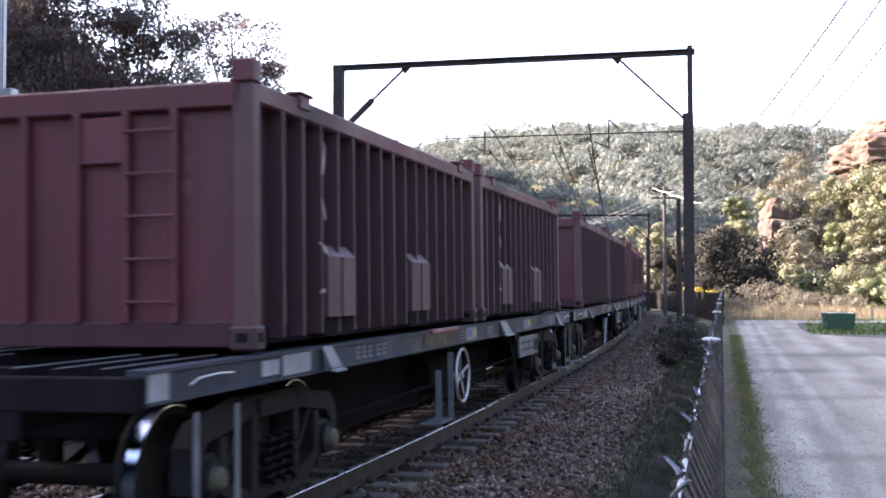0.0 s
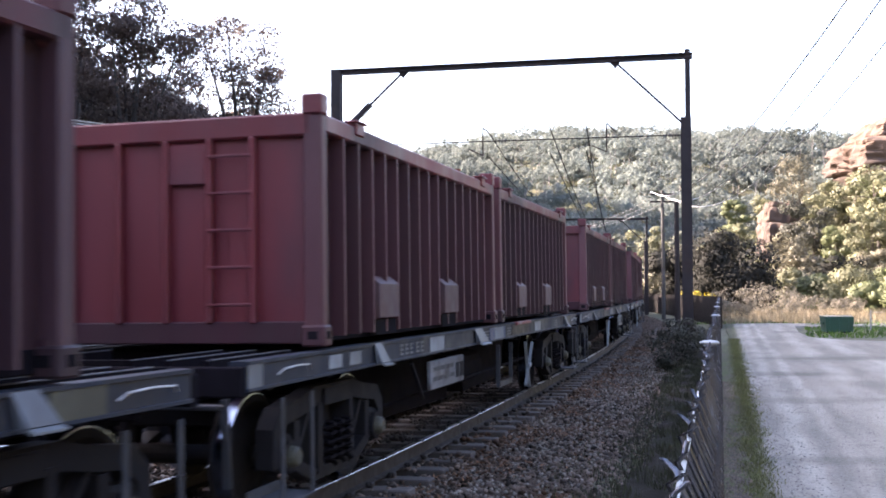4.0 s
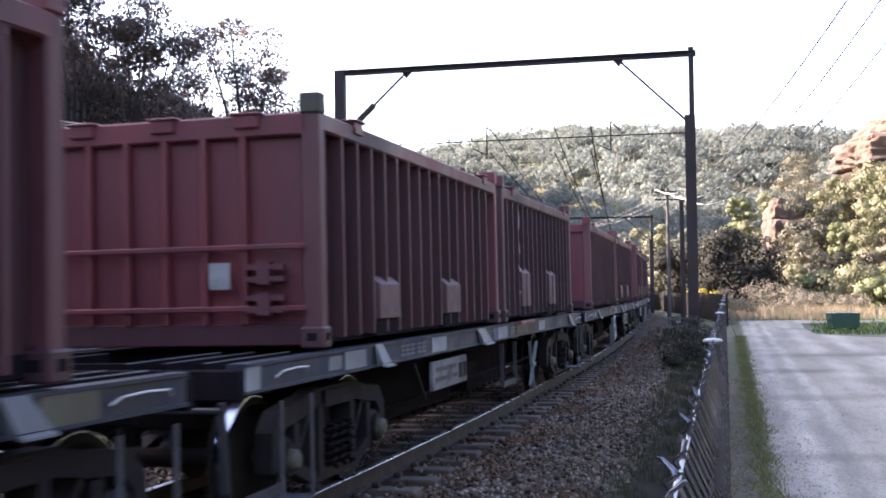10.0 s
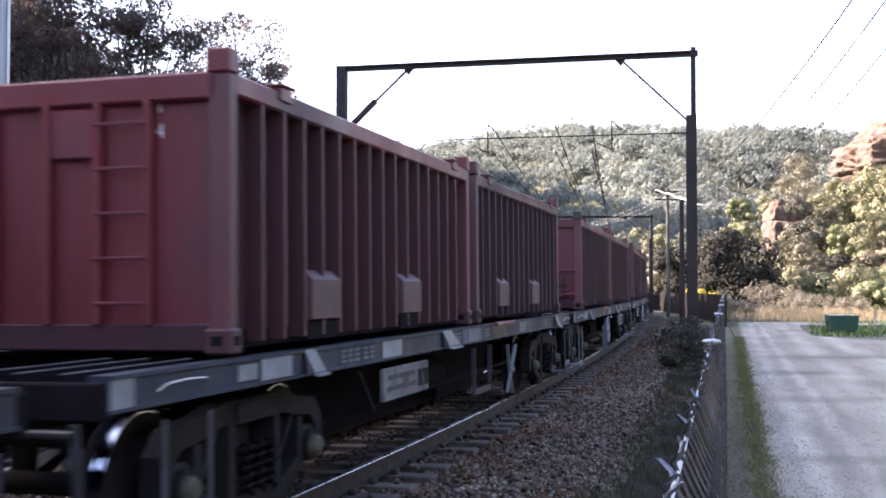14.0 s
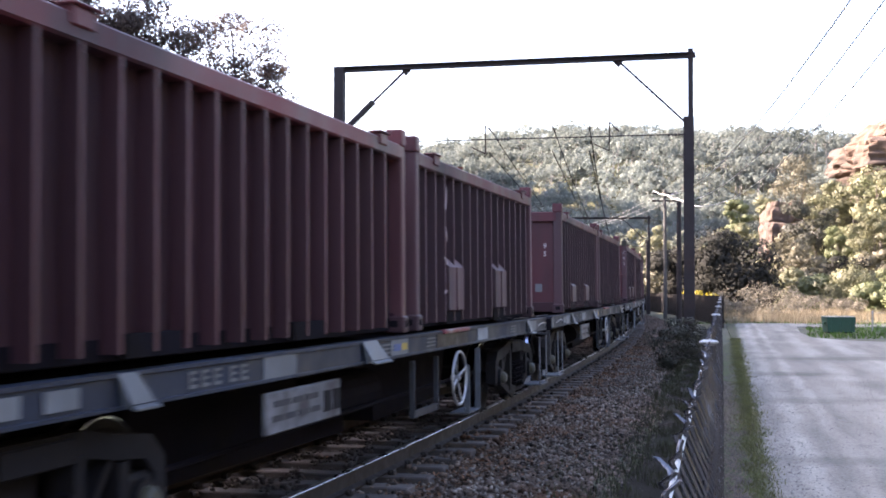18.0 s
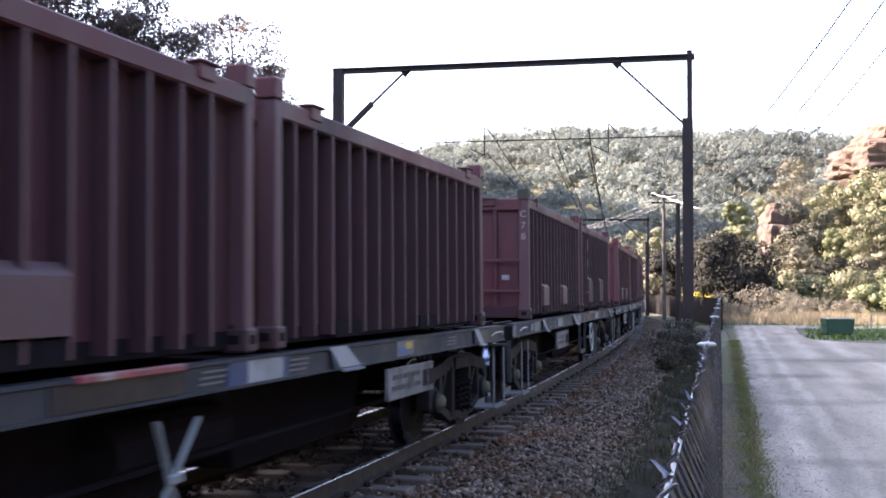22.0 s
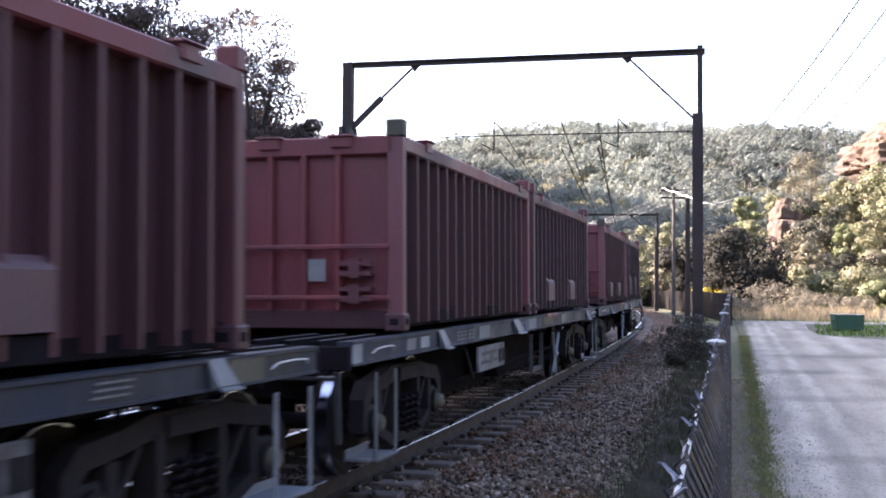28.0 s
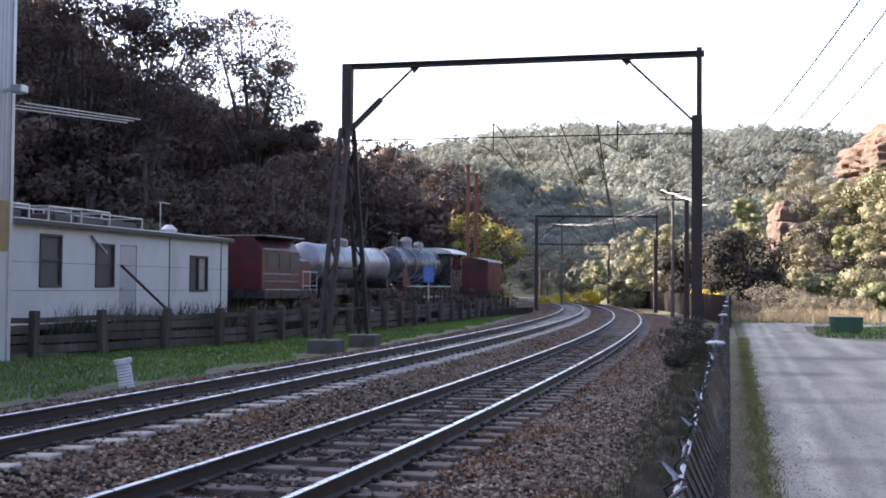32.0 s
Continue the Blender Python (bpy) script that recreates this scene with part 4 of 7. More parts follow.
def build_wagon(n):
    top = empty("container_wagon", Matrix(), "grimy flat container wagon with blue-grey sill and white stencil panels", "railway wagon", "wagons of the goods train")
    P = lambda name, key, m=Matrix(), label="": (lambda o: tagged(o, label) if label else o)(piece(name, WG[key], top, m))
    P("side_sill", "sill_last" if n == 16 else "sill_r")
    P("side_sill", "sill_l")
    P("centre_sill", "centre")
    P("deck_plate", "floor")
    T = lambda y: Matrix.Translation((0, y, 0))
    about = Matrix.Rotation(radians(180), 4, "Z")
    for y, m in ((-1.64, Matrix()), (13.52 if n == 16 else 13.19, about)):
        P("headstock", "head", T(y))
        P("coupler", "coupler", T(y) @ m)
        P("brake_hose", "hose", T(y) @ m)
    for y in (-0.94, 12.48):
        for x in (-0.95, -0.5, 0.45, 0.72, 1.0):
            st = P("stringer", "tread_bar", Matrix.Translation((x, y, 0)))
            piece("worn_edge", WG["stringer_edge"], st, Matrix())
    P("end_platform", "platform", Matrix.Translation((0.15, 12.80, 0)))
    P("air_reservoir", "tank", Matrix.Translation((0.62, 5.75 if n % 2 else 6.3, -0.06)))
    P("brake_rod", "pipes", Matrix.Translation((0.25, 0, 0)))
    P("brake_pipe", "pipes", Matrix.Translation((-0.3, 0, 0.06)))
    P("underframe_web", "void_block")
    P("uncoupling_lever", "cut_lever")
    r = random.Random(n + 40)
    ahead = n in (0, 1, 3, 4, 6, 8, 11, 14, 16)              # which way round the wagon runs
    for y in (-0.17, 13.66 if n == 16 else 13.38):
        if n == 16 and y > 1:
            P("step_stirrup", "step_dark", T(y), "black step stirrup at the end of the train")
            continue
        P("step_stirrup", "step" if n == 0 or 8 <= n < 16 else "step_dull", T(y), "grimy grey step stirrup")
        P("grab_bar", "hand_rail", T(y))
    P("painted_panel", "patch_end", T(-1.48))
    if n:
        P("painted_panel", "patch_yellow" if n % 3 else "patch", T(12.1))
    else:
        P("blue_panel", "blue_surround", Matrix.Translation((-0.002, 12.0, 0)) @ Matrix.Diagonal((1, 2.4, 1, 1)), "bright blue end of the sill")
    for y, wide in ((0.98, 1.0), (7.3 if ahead else 4.75, 1.9), (11.65, 1.0)):
        lb = P("lock_bracket", "bracket", T(y) @ Matrix.Diagonal((1, wide, 1, 1)))
        piece("bracket_toe", WG["bracket_toe"], lb, Matrix())
    P("painted_panel", "patch_small", T(0.0))
    P("painted_panel", r.choice(("patch_small", "patch")), T(0.46))
    # a worn painted number, too faint to read
    for k in range(5):
        P("number_stroke", "number", T(1.75 + 0.155 * k + (0.06 if k > 2 else 0.0)), "worn grey stencil")
    Q = lambda name, key, m, parent: piece(name, WG[key], parent, m)
    lift = lambda y, z=0.0: Matrix.Translation((0.004, y, z))
    if WAGON_STYLE[n] == "wheel":
        sg = P("sign_plate", "patch", T(5.69), "white plate with a blue and a yellow block")
        Q("blue_block", "sign_blue", lift(-0.06), sg)
        Q("yellow_block", "sign_yellow", lift(0.12), sg)
    else:
        P("blue_panel", "blue_surround", Matrix.Translation((-0.003, 6.0, 0)), "worn bright blue patch on the sill")
        P("painted_panel", "patch_mid", T(6.08))
    if ahead:
        sg = P("sign_plate", "patch", T(9.1), "white plate with a yellow corner")
        Q("yellow_block", "sign_yellow", lift(0.1, 0.02), sg)
        Q("blue_block", "sign_blue", lift(-0.08, -0.02), sg)
    else:
        P("painted_panel", "patch_mid", T(3.0))
    for y in (5.35 if ahead else 6.75, 6.65 if ahead else 5.35, 10.7):
        for k in range(3):
            P("stencil_line", "stencil", Matrix.Translation((0, y - 0.02 * k, -0.036 * k)))
    if not ahead:
        P("painted_panel", "patch", T(8.95))
        P("guard_frame", "guard", T(6.7))
    rm = P("red_marker_plate", "recess_dark", T(4.35 if ahead else 7.6), "flat red-black plate painted as the dark recess in the sill")
    Q("worn_edge", "edge_strip", Matrix(), rm)
    bx = P("equipment_plate", "box", T(9.38 if ahead else 3.52), "stained pale plate hanging under the sill")
    piece("box_mark", WG["box_mark"], bx, Matrix())
    piece("worn_writing", WG["box_lines"], bx, Matrix())
    piece("box_mark", WG["box_mark"], bx, Matrix.Translation((0, 0.2, 0)))
    if WAGON_STYLE[n] == "wheel":
        P("handwheel", "handwheel", T(5.25 if ahead else 7.85), "pale spoked handbrake wheel")
        P("brake_step", "hanger", T(4.55 if ahead else 8.52))
        P("pull_rod", "pull_rod", T(8.2))
    else:
        P("brake_lever", "lever", T(4.85 if ahead else 8.15), "pale grey crossed brake levers")
        P("pull_rod", "pull_rod", T(2.4))
    sets = []
    for c in (FRONT_BOGIE, REAR_BOGIE):
        bg = new("bogie")
        bg.parent, bg.matrix_basis = top, T(c)
        tagged(bg, "grimy cast three-piece bogie")
        for side in (-1, 1):
            piece("side_frame", BG["frame", side], bg, Matrix())
            for y in (-0.19, 0.0, 0.19):
                piece("spring", BG["spring", side], bg, Matrix.Translation((0, y, 0)))
            piece("bolster_end", BG["plate", side], bg, Matrix())
        piece("bolster", BG["bolster"], bg, Matrix())
        for e in (-1, 1):
            piece("axle_box", BG["box"], bg, pose(0, e * BASE, AXLE))
            tagged(piece("axle_cap", BG["cap"], bg, pose(0, e * BASE, AXLE)), "faded yellow axle cap")
            ws = piece("wheelset", WS["axle"], top, pose(0, c + e * BASE, AXLE))
            for side in (-1, 1):
                piece("wheel", WS["disc", side], ws, Matrix())
                tagged(piece("tread", WS["tread", side], ws, Matrix()), "polished steel wheel tread")
            sets.append(ws)
    return top, sets


# ---- containers ----
def container_meshes(mat, side_mat, post_mat):
    """Meshes of one open-topped ribbed container; y from 0 (front face) to LONG, z from its own floor."""
    c = {}
    W = HALF
    c["floor"] = mesh_bm("floor", boxes((-W + 0.16, W - 0.16, 0.09, LONG - 0.09, 0.06, 0.12)), M["oxide_dark"])
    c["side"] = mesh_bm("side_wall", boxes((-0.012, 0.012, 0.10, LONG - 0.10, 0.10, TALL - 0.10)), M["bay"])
    c["front"] = mesh_bm("end_wall", boxes((-W + 0.1, W - 0.1, -0.012, 0.012, 0.10, TALL - 0.10)), mat)
    c["post"] = mesh_bm("corner_post", boxes((-0.075, 0.075, -0.06, 0.06, 0.0, TALL), bevel=0.012), post_mat)
    b = bmesh.new()
    box(b, -0.082, 0.082, -0.075, 0.075, TALL, TALL + 0.155, 0.012)
    c["casting"] = mesh_bm("corner_casting", b, mat)
    b = bmesh.new()
    box(b, -0.082, 0.082, -0.075, 0.075, TALL, TALL + 0.155, 0.012)
    c["mossy_casting"] = mesh_bm("corner_casting", b, M["mossy"])
    b = boxes((-0.095, 0.095, -0.085, 0.085, -0.02, 0.14), bevel=0.015)
    c["foot"] = mesh_bm("corner_foot", b, side_mat)
    b = boxes((-0.098, 0.098, -0.035, 0.035, 0.035, 0.095), (-0.04, 0.04, -0.088, 0.088, 0.035, 0.095))
    c["foot_hole"] = mesh_bm("casting_hole", b, M["black"])
    c["rim_side"] = mesh_bm("top_rail", boxes((-0.075, 0.075, 0.10, LONG - 0.10, TALL - 0.13, TALL + 0.01), bevel=0.015), mat)
    c["rim_end"] = mesh_bm("top_rail", boxes((-W + 0.08, W - 0.08, -0.075, 0.06, TALL - 0.16, TALL + 0.015), bevel=0.015), mat)
    # rail blackened to stand for the shaded gap above the sill
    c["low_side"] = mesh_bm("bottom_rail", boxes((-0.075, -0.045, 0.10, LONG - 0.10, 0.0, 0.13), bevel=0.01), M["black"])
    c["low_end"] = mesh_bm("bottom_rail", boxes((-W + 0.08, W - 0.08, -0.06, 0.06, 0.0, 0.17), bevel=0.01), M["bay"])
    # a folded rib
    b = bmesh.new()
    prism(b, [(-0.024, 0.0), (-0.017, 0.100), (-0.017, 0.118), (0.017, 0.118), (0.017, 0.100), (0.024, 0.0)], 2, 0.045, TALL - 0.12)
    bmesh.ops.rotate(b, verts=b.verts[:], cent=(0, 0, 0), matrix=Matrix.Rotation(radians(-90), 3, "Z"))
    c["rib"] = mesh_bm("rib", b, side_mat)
    c["rib"].materials.append(post_mat)          # paler outer edge, painted as the lit line along the rib
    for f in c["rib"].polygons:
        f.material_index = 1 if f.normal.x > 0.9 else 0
    b = boxes((-0.06, 0.09, -0.10, 0.10, TALL - 0.06, TALL + 0.04), (-0.02, 0.11, -0.13, 0.13, TALL + 0.038, TALL + 0.058), bevel=0.008)
    c["catch"] = mesh_bm("lid_catch", b, mat)
    b = bmesh.new()
    prism(b, [(0.0, 0.0), (0.085, 0.0), (0.085, 0.29), (0.0, 0.36)], 1, -0.29, 0.29)
    c["pad"] = mesh_bm("cover_plate", b, M["pad"])
    b = bmesh.new()
    prism(b, [(0.0, 0.0), (0.085, 0.0), (0.085, 0.46), (0.0, 0.55)], 1, -0.31, 0.31)
    box(b, 0.085, 0.10, -0.02, 0.02, 0.0, 0.46)
    c["pad_tall"] = mesh_bm("cover_plate", b, post_mat)
    # black block paints the dark opening below the cover plate
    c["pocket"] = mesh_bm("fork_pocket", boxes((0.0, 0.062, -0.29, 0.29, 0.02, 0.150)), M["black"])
    c["stiff"] = mesh_bm("end_stiffener", boxes((-0.028, 0.028, -0.075, 0.0, 0.16, TALL - 0.15), bevel=0.008), mat)
    b = bmesh.new()
    rod(b, (-0.18, -0.078, 0), (0.18, -0.078, 0), 0.012, n=6)
    c["rung"] = mesh_bm("rung", b, mat)
    c["door_bar"] = mesh_bm("lock_bar", boxes((-W + 0.12, W - 0.12, -0.105, -0.075, -0.022, 0.022), bevel=0.008), mat)
    c["latch"] = mesh_bm("latch", boxes((-0.16, 0.16, -0.12, -0.05, -0.05, -0.01), (-0.16, 0.16, -0.12, -0.05, 0.04, 0.08), (-0.05, 0.05, -0.13, -0.05, -0.07, 0.10)), M["oxide_dark"])
    c["sticker"] = mesh_bm("label_plate", boxes((-0.085, 0.085, -0.02, -0.012, -0.10, 0.10)), M["white"])
    c["small_sticker"] = mesh_bm("label_plate", boxes((-0.06, 0.06, -0.02, -0.012, -0.07, 0.07)), M["white"])
    c["vent"] = mesh_bm("vent_plate", boxes((-0.165, 0.165, -0.05, -0.012, -0.16, 0.16), bevel=0.01), mat)
    b = bmesh.new()
    box(b, -0.065, 0.065, -0.016, -0.012, 0.0, 0.07)
    c["lines"] = mesh_bm("painted_mark", b, M["ghost"])
    c["worn"] = mesh_bm("worn_mark", boxes((-0.035, 0.035, -0.016, -0.012, -0.045, 0.045), bevel=0.002), M["faint"])
    b = bmesh.new()
    # a worn letter, of which only strokes are left
    prism(b, [(-0.035, -0.12), (-0.012, -0.12), (0.03, -0.02), (0.035, 0.10), (0.0, 0.13), (0.01, 0.06), (-0.02, 0.0)], 0, 0.0, 0.004)
    bmesh.ops.triangulate(b, faces=b.faces[:])
    c["scrawl"] = mesh_bm("faded_lettering", b, M["faint"])
    return c


CM = {k: container_meshes(M[k], M["rib_" + k], M["post_" + k]) for k in ("oxide", "oxide_dark", "oxide_bright")}


def build_container(style, pads, tone, words="", scrawl=False, nose=0.0, worn=False, tail=0.0):
    """style: ladder, bars, doors or plain front; pads: none or cover plates on the side; nose, tail: how far the front end reaches past y = 0 and the rear end stops short of LONG."""
    c = CM[tone]
    colour = {"oxide": "faded red-oxide", "oxide_dark": "dark grimy maroon", "oxide_bright": "bright red-oxide"}[tone]
    front = {"ladder": "ladder on its end", "bars": "lock bars on its end", "doors": "hinged labelled end doors", "plain": "plain ribbed end"}[style]
    top = empty("open_container", Matrix(), f"{colour} ribbed container with {front}", "container", "containers on the goods train")
    P = lambda name, key, m, label="": (lambda o: tagged(o, label) if label else o)(piece(name, c[key], top, m))
    F = lambda name, key, m, label="": P(name, key, Matrix.Translation((0, -nose, 0)) @ m, label)
    X, END = HALF, LONG - 0.10
    stretch = Matrix.Translation((0, 0.10 - nose, 0)) @ Matrix.Diagonal((1, 1 + (nose - tail) / (END - 0.10), 1, 1)) @ Matrix.Translation((0, -0.10, 0))
    P("floor", "floor", stretch)
    flip = Matrix.Rotation(radians(180), 4, "Z")
    for side in (-1, 1):
        inn = X - 0.075 if side > 0 else -X + 0.075
        wall = X - 0.135 if side > 0 else -X + 0.135
        fl = Matrix() if side > 0 else Matrix.Translation((0, LONG, 0)) @ flip
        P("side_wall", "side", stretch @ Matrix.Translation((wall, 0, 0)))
        P("top_rail", "rim_side", stretch @ Matrix.Translation((inn, 0, 0)) @ fl)
        P("bottom_rail", "low_side", stretch @ Matrix.Translation((inn, 0, 0)) @ fl)
    for y in (0.075 - nose, LONG - 0.135 - tail):
        fl = Matrix.Translation((0, y, 0)) @ (Matrix() if y < 1 else flip)
        P("end_wall", "front", Matrix.Translation((0, y, 0)))
        P("top_rail", "rim_end", fl)
        P("bottom_rail", "low_end", fl)
        for sx in (-1, 1):
            q = Matrix.Translation((sx * (X - 0.075), 0.06 - nose if y < 1 else LONG - 0.12 - tail, 0))
            P("corner_post", "post", q)
            P("corner_casting", "mossy_casting" if y < 1 and style in ("bars", "doors") else "casting", q)
            P("corner_foot", "foot", q)
            if sx > 0:
                P("casting_hole", "foot_hole", q)
    for y in (1.45, 3.67):
        P("fork_pocket", "pocket", Matrix.Translation((X - 0.075, y, 0)))
        if pads:
            P("cover_plate", "pad_tall" if scrawl else "pad", Matrix.Translation((X - 0.064, y, 0.165)), "tall grimy maroon cover plate" if scrawl else "faded pinkish cover plate")
    for i in range(15):
        y = 0.365 + 0.3615 * i
        P("rib", "rib", Matrix.Translation((X - 0.124, y, 0)))
    for y in (0.72, LONG - 0.72 - tail):
        P("lid_catch", "catch", Matrix.Translation((X - 0.075, y, 0)))
        P("lid_catch", "catch", Matrix.Translation((-X + 0.075, y, 0)) @ flip)
    # the front face looks towards -y
    if style == "ladder":
        for x in (-0.86, -0.43, -0.02, 0.35, 0.71):
            F("end_stiffener", "stiff", Matrix.Translation((x, 0.063, 0)))
        for k in range(5):
            F("rung", "rung", Matrix.Translation((0.53, 0.063, 0.30 + 0.285 * k)))
        F("vent_plate", "vent", Matrix.Translation((0.165, 0.063, 1.39)))
    elif style == "plain":
        for x in (-0.80, -0.36, 0.08, 0.52):
            F("end_stiffener", "stiff", Matrix.Translation((x, 0.063, 0)))
        F("label_plate", "small_sticker", Matrix.Translation((0.86, 0.075, 0.42)))
    else:
        for x in (-0.98, -0.66, -0.33, 0.0, 0.33, 0.66) if style == "bars" else (-0.85, -0.55, -0.25, 0.04, 0.18, 0.42, 0.78):
            F("end_stiffener", "stiff", Matrix.Translation((x, 0.063, 0)))
        for z in (0.28, 0.74) if style == "bars" else (0.385, 0.835):
            F("lock_bar", "door_bar", Matrix.Translation((0, 0.063, z)))
        if style == "bars":
            for z in (0.30, 0.53):
                F("latch", "latch", Matrix.Translation((0.84, 0.063, z)))
            F("label_plate", "sticker", Matrix.Translation((0.47, 0.075 - 0.085, 0.53)), "pale blue-white label")
        else:
            for x, z in ((-0.50, 0.45), (0.41, 0.45), (0.94, 0.59)):
                F("label_plate", "small_sticker", Matrix.Translation((x, -0.02, z)) @ Matrix.Diagonal((0.9, 1, 0.5 if x > 0.9 else 0.9, 1)))
            for i in range(6):
                for j in range(2):
                    F("painted_mark", "lines", Matrix.Translation((0.35 + 0.155 * j, 0.075, 0.92 + 0.10 * i)))
        for x in (-0.7, 0.0, 0.7):
            F("lid_catch", "catch", Matrix.Translation((x, 0.06, -0.03)) @ Matrix.Rotation(radians(-90), 4, "Z"))
    if worn:
        for z in (1.46, 1.31):
            F("worn_mark", "worn", Matrix.Translation((-0.55, 0.075, z)), "worn white painted mark")
    if words:
        # place of the first character, its size and the step down to the next
        x, y, z, size, step = {"doors": (X - 0.075, -0.004, 1.51, 0.135, 0.165), "bars": (0.84, 0.060, 1.42, 0.15, 0.17), "ladder": (0.77, 0.060, 1.55, 0.13, 0.165), "plain": (0.98, 0.060, 1.15, 0.12, 0.14)}[style]
        paint = M["faint"] if style == "doors" else M["ghost" if len(words) > 2 else "digits"]
        for i, ch in enumerate(words):
            text_part("painted_character", ch, size, paint, top, pose(x, y - nose, z - step * i, 90, 0, 0))
    if scrawl:
        for k, (z, q) in enumerate(((1.36, 1.0), (0.98, 0.7), (0.68, 0.8), (0.36, 0.7))):
            P("faded_letter", "scrawl", Matrix.Translation((X - 0.006, 1.116, z)) @ Matrix.Rotation(radians(35 * k), 4, "X") @ Matrix.Diagonal((1, q, q, 1)), "worn white painted letter")
    return top


# front style, cover plates, tone and characters of each wagon's two containers
LOADS = [("ladder", 1, "oxide_dark", "C120", 1, 1, "oxide_dark", 1), ("ladder", 0, "oxide_dark", "", 0, 0, "oxide_dark", 0), ("ladder", 1, "oxide_bright", "", 0, 1, "oxide", 0),
         ("ladder", 1, "oxide", "", 0, 0, "oxide", 0), ("bars", 0, "oxide", "", 0, 1, "oxide", 0), ("bars", 1, "oxide", "", 0, 1, "oxide_dark", 1),
         ("ladder", 0, "oxide", "", 0, 1, "oxide", 0), ("ladder", 1, "oxide_bright", "14", 0, 1, "oxide_dark", 0), ("bars", 0, "oxide", "", 0, 0, "oxide", 0),
         ("bars", 0, "oxide", "", 0, 1, "oxide_dark", 1), ("plain", 1, "oxide_dark", "95", 0, 0, "oxide_dark", 0), ("doors", 1, "oxide_dark", "C85", 0, 0, "oxide_dark", 0),
         ("doors", 1, "oxide_dark", "C78", 0, 1, "oxide_dark", 1), ("ladder", 1, "oxide_bright", "36", 0, 0, "oxide", 0), ("plain", 1, "oxide_dark", "", 0, 1, "oxide", 0),
         ("bars", 0, "oxide", "", 0, 1, "oxide_dark", 0), ("bars", 1, "oxide", "49", 0, 1, "oxide_dark", 1)]
MADE = {}


def container_for(key):
    if key not in MADE:
        MADE[key] = build_container(*key)
        return MADE[key]
    return copy_thing(MADE[key], Matrix())


TRAIN = []
for n, (style, pa, ta, wa, sa, pb, tb, sb) in enumerate(LOADS):
    wagon, sets = build_wagon(n)
    first = container_for((style, pa, ta, wa, bool(sa), 0.15, n == 6))
    second = container_for(("plain", pb, tb, "", bool(sb), 0.0, False, 0.0 if n == 16 else 0.16))
    TRAIN.append((wagon, sets, first, second))


def wagon_pose(s):
    """Pose of a wagon whose first container's front face is at s: on the chord between its bogies."""
    (ax, ay, az), a = on_line(s + FRONT_BOGIE)
    (bx, by, bz), b = on_line(s + REAR_BOGIE)
    turn = math.atan2(bx - ax, by - ay)
    m = Matrix.Translation((ax, ay, 0)) @ Euler((0, -radians(CANT), -turn)).to_matrix().to_4x4()
    return m @ Matrix.Translation((0, -FRONT_BOGIE, 0))


def motions():
    for n, (wagon, sets, first, second) in enumerate(TRAIN):
        times = [0.5 * i for i in range(65)]
        poses = [(t, wagon_pose(train_at(t) + PITCH * n)) for t in times]
        walk(wagon, poses)
        walk(first, [(t, m @ Matrix.Translation((0, -0.10, DECK))) for t, m in poses])
        walk(second, [(t, m @ Matrix.Translation((0, LONG + 0.18, DECK))) for t, m in poses])
        # wheels roll while the wagon is within sight
        near = [i / 15 for i in range(481) if -26 < train_at(i / 15) + PITCH * n < 22]
        for ws in sets:
            home = ws.matrix_basis.copy()
            seen = ([0.0] if not near or near[0] > 0 else []) + near + ([32.0] if not near or near[-1] < 32 else [])
            start = train_at(near[0]) if near else 0
            stop = train_at(near[-1]) if near else 0
            walk(ws, [(t, home @ Matrix.Rotation((min(max(train_at(t), stop), start) - start) / AXLE * -1, 4, "X")) for t in seen])


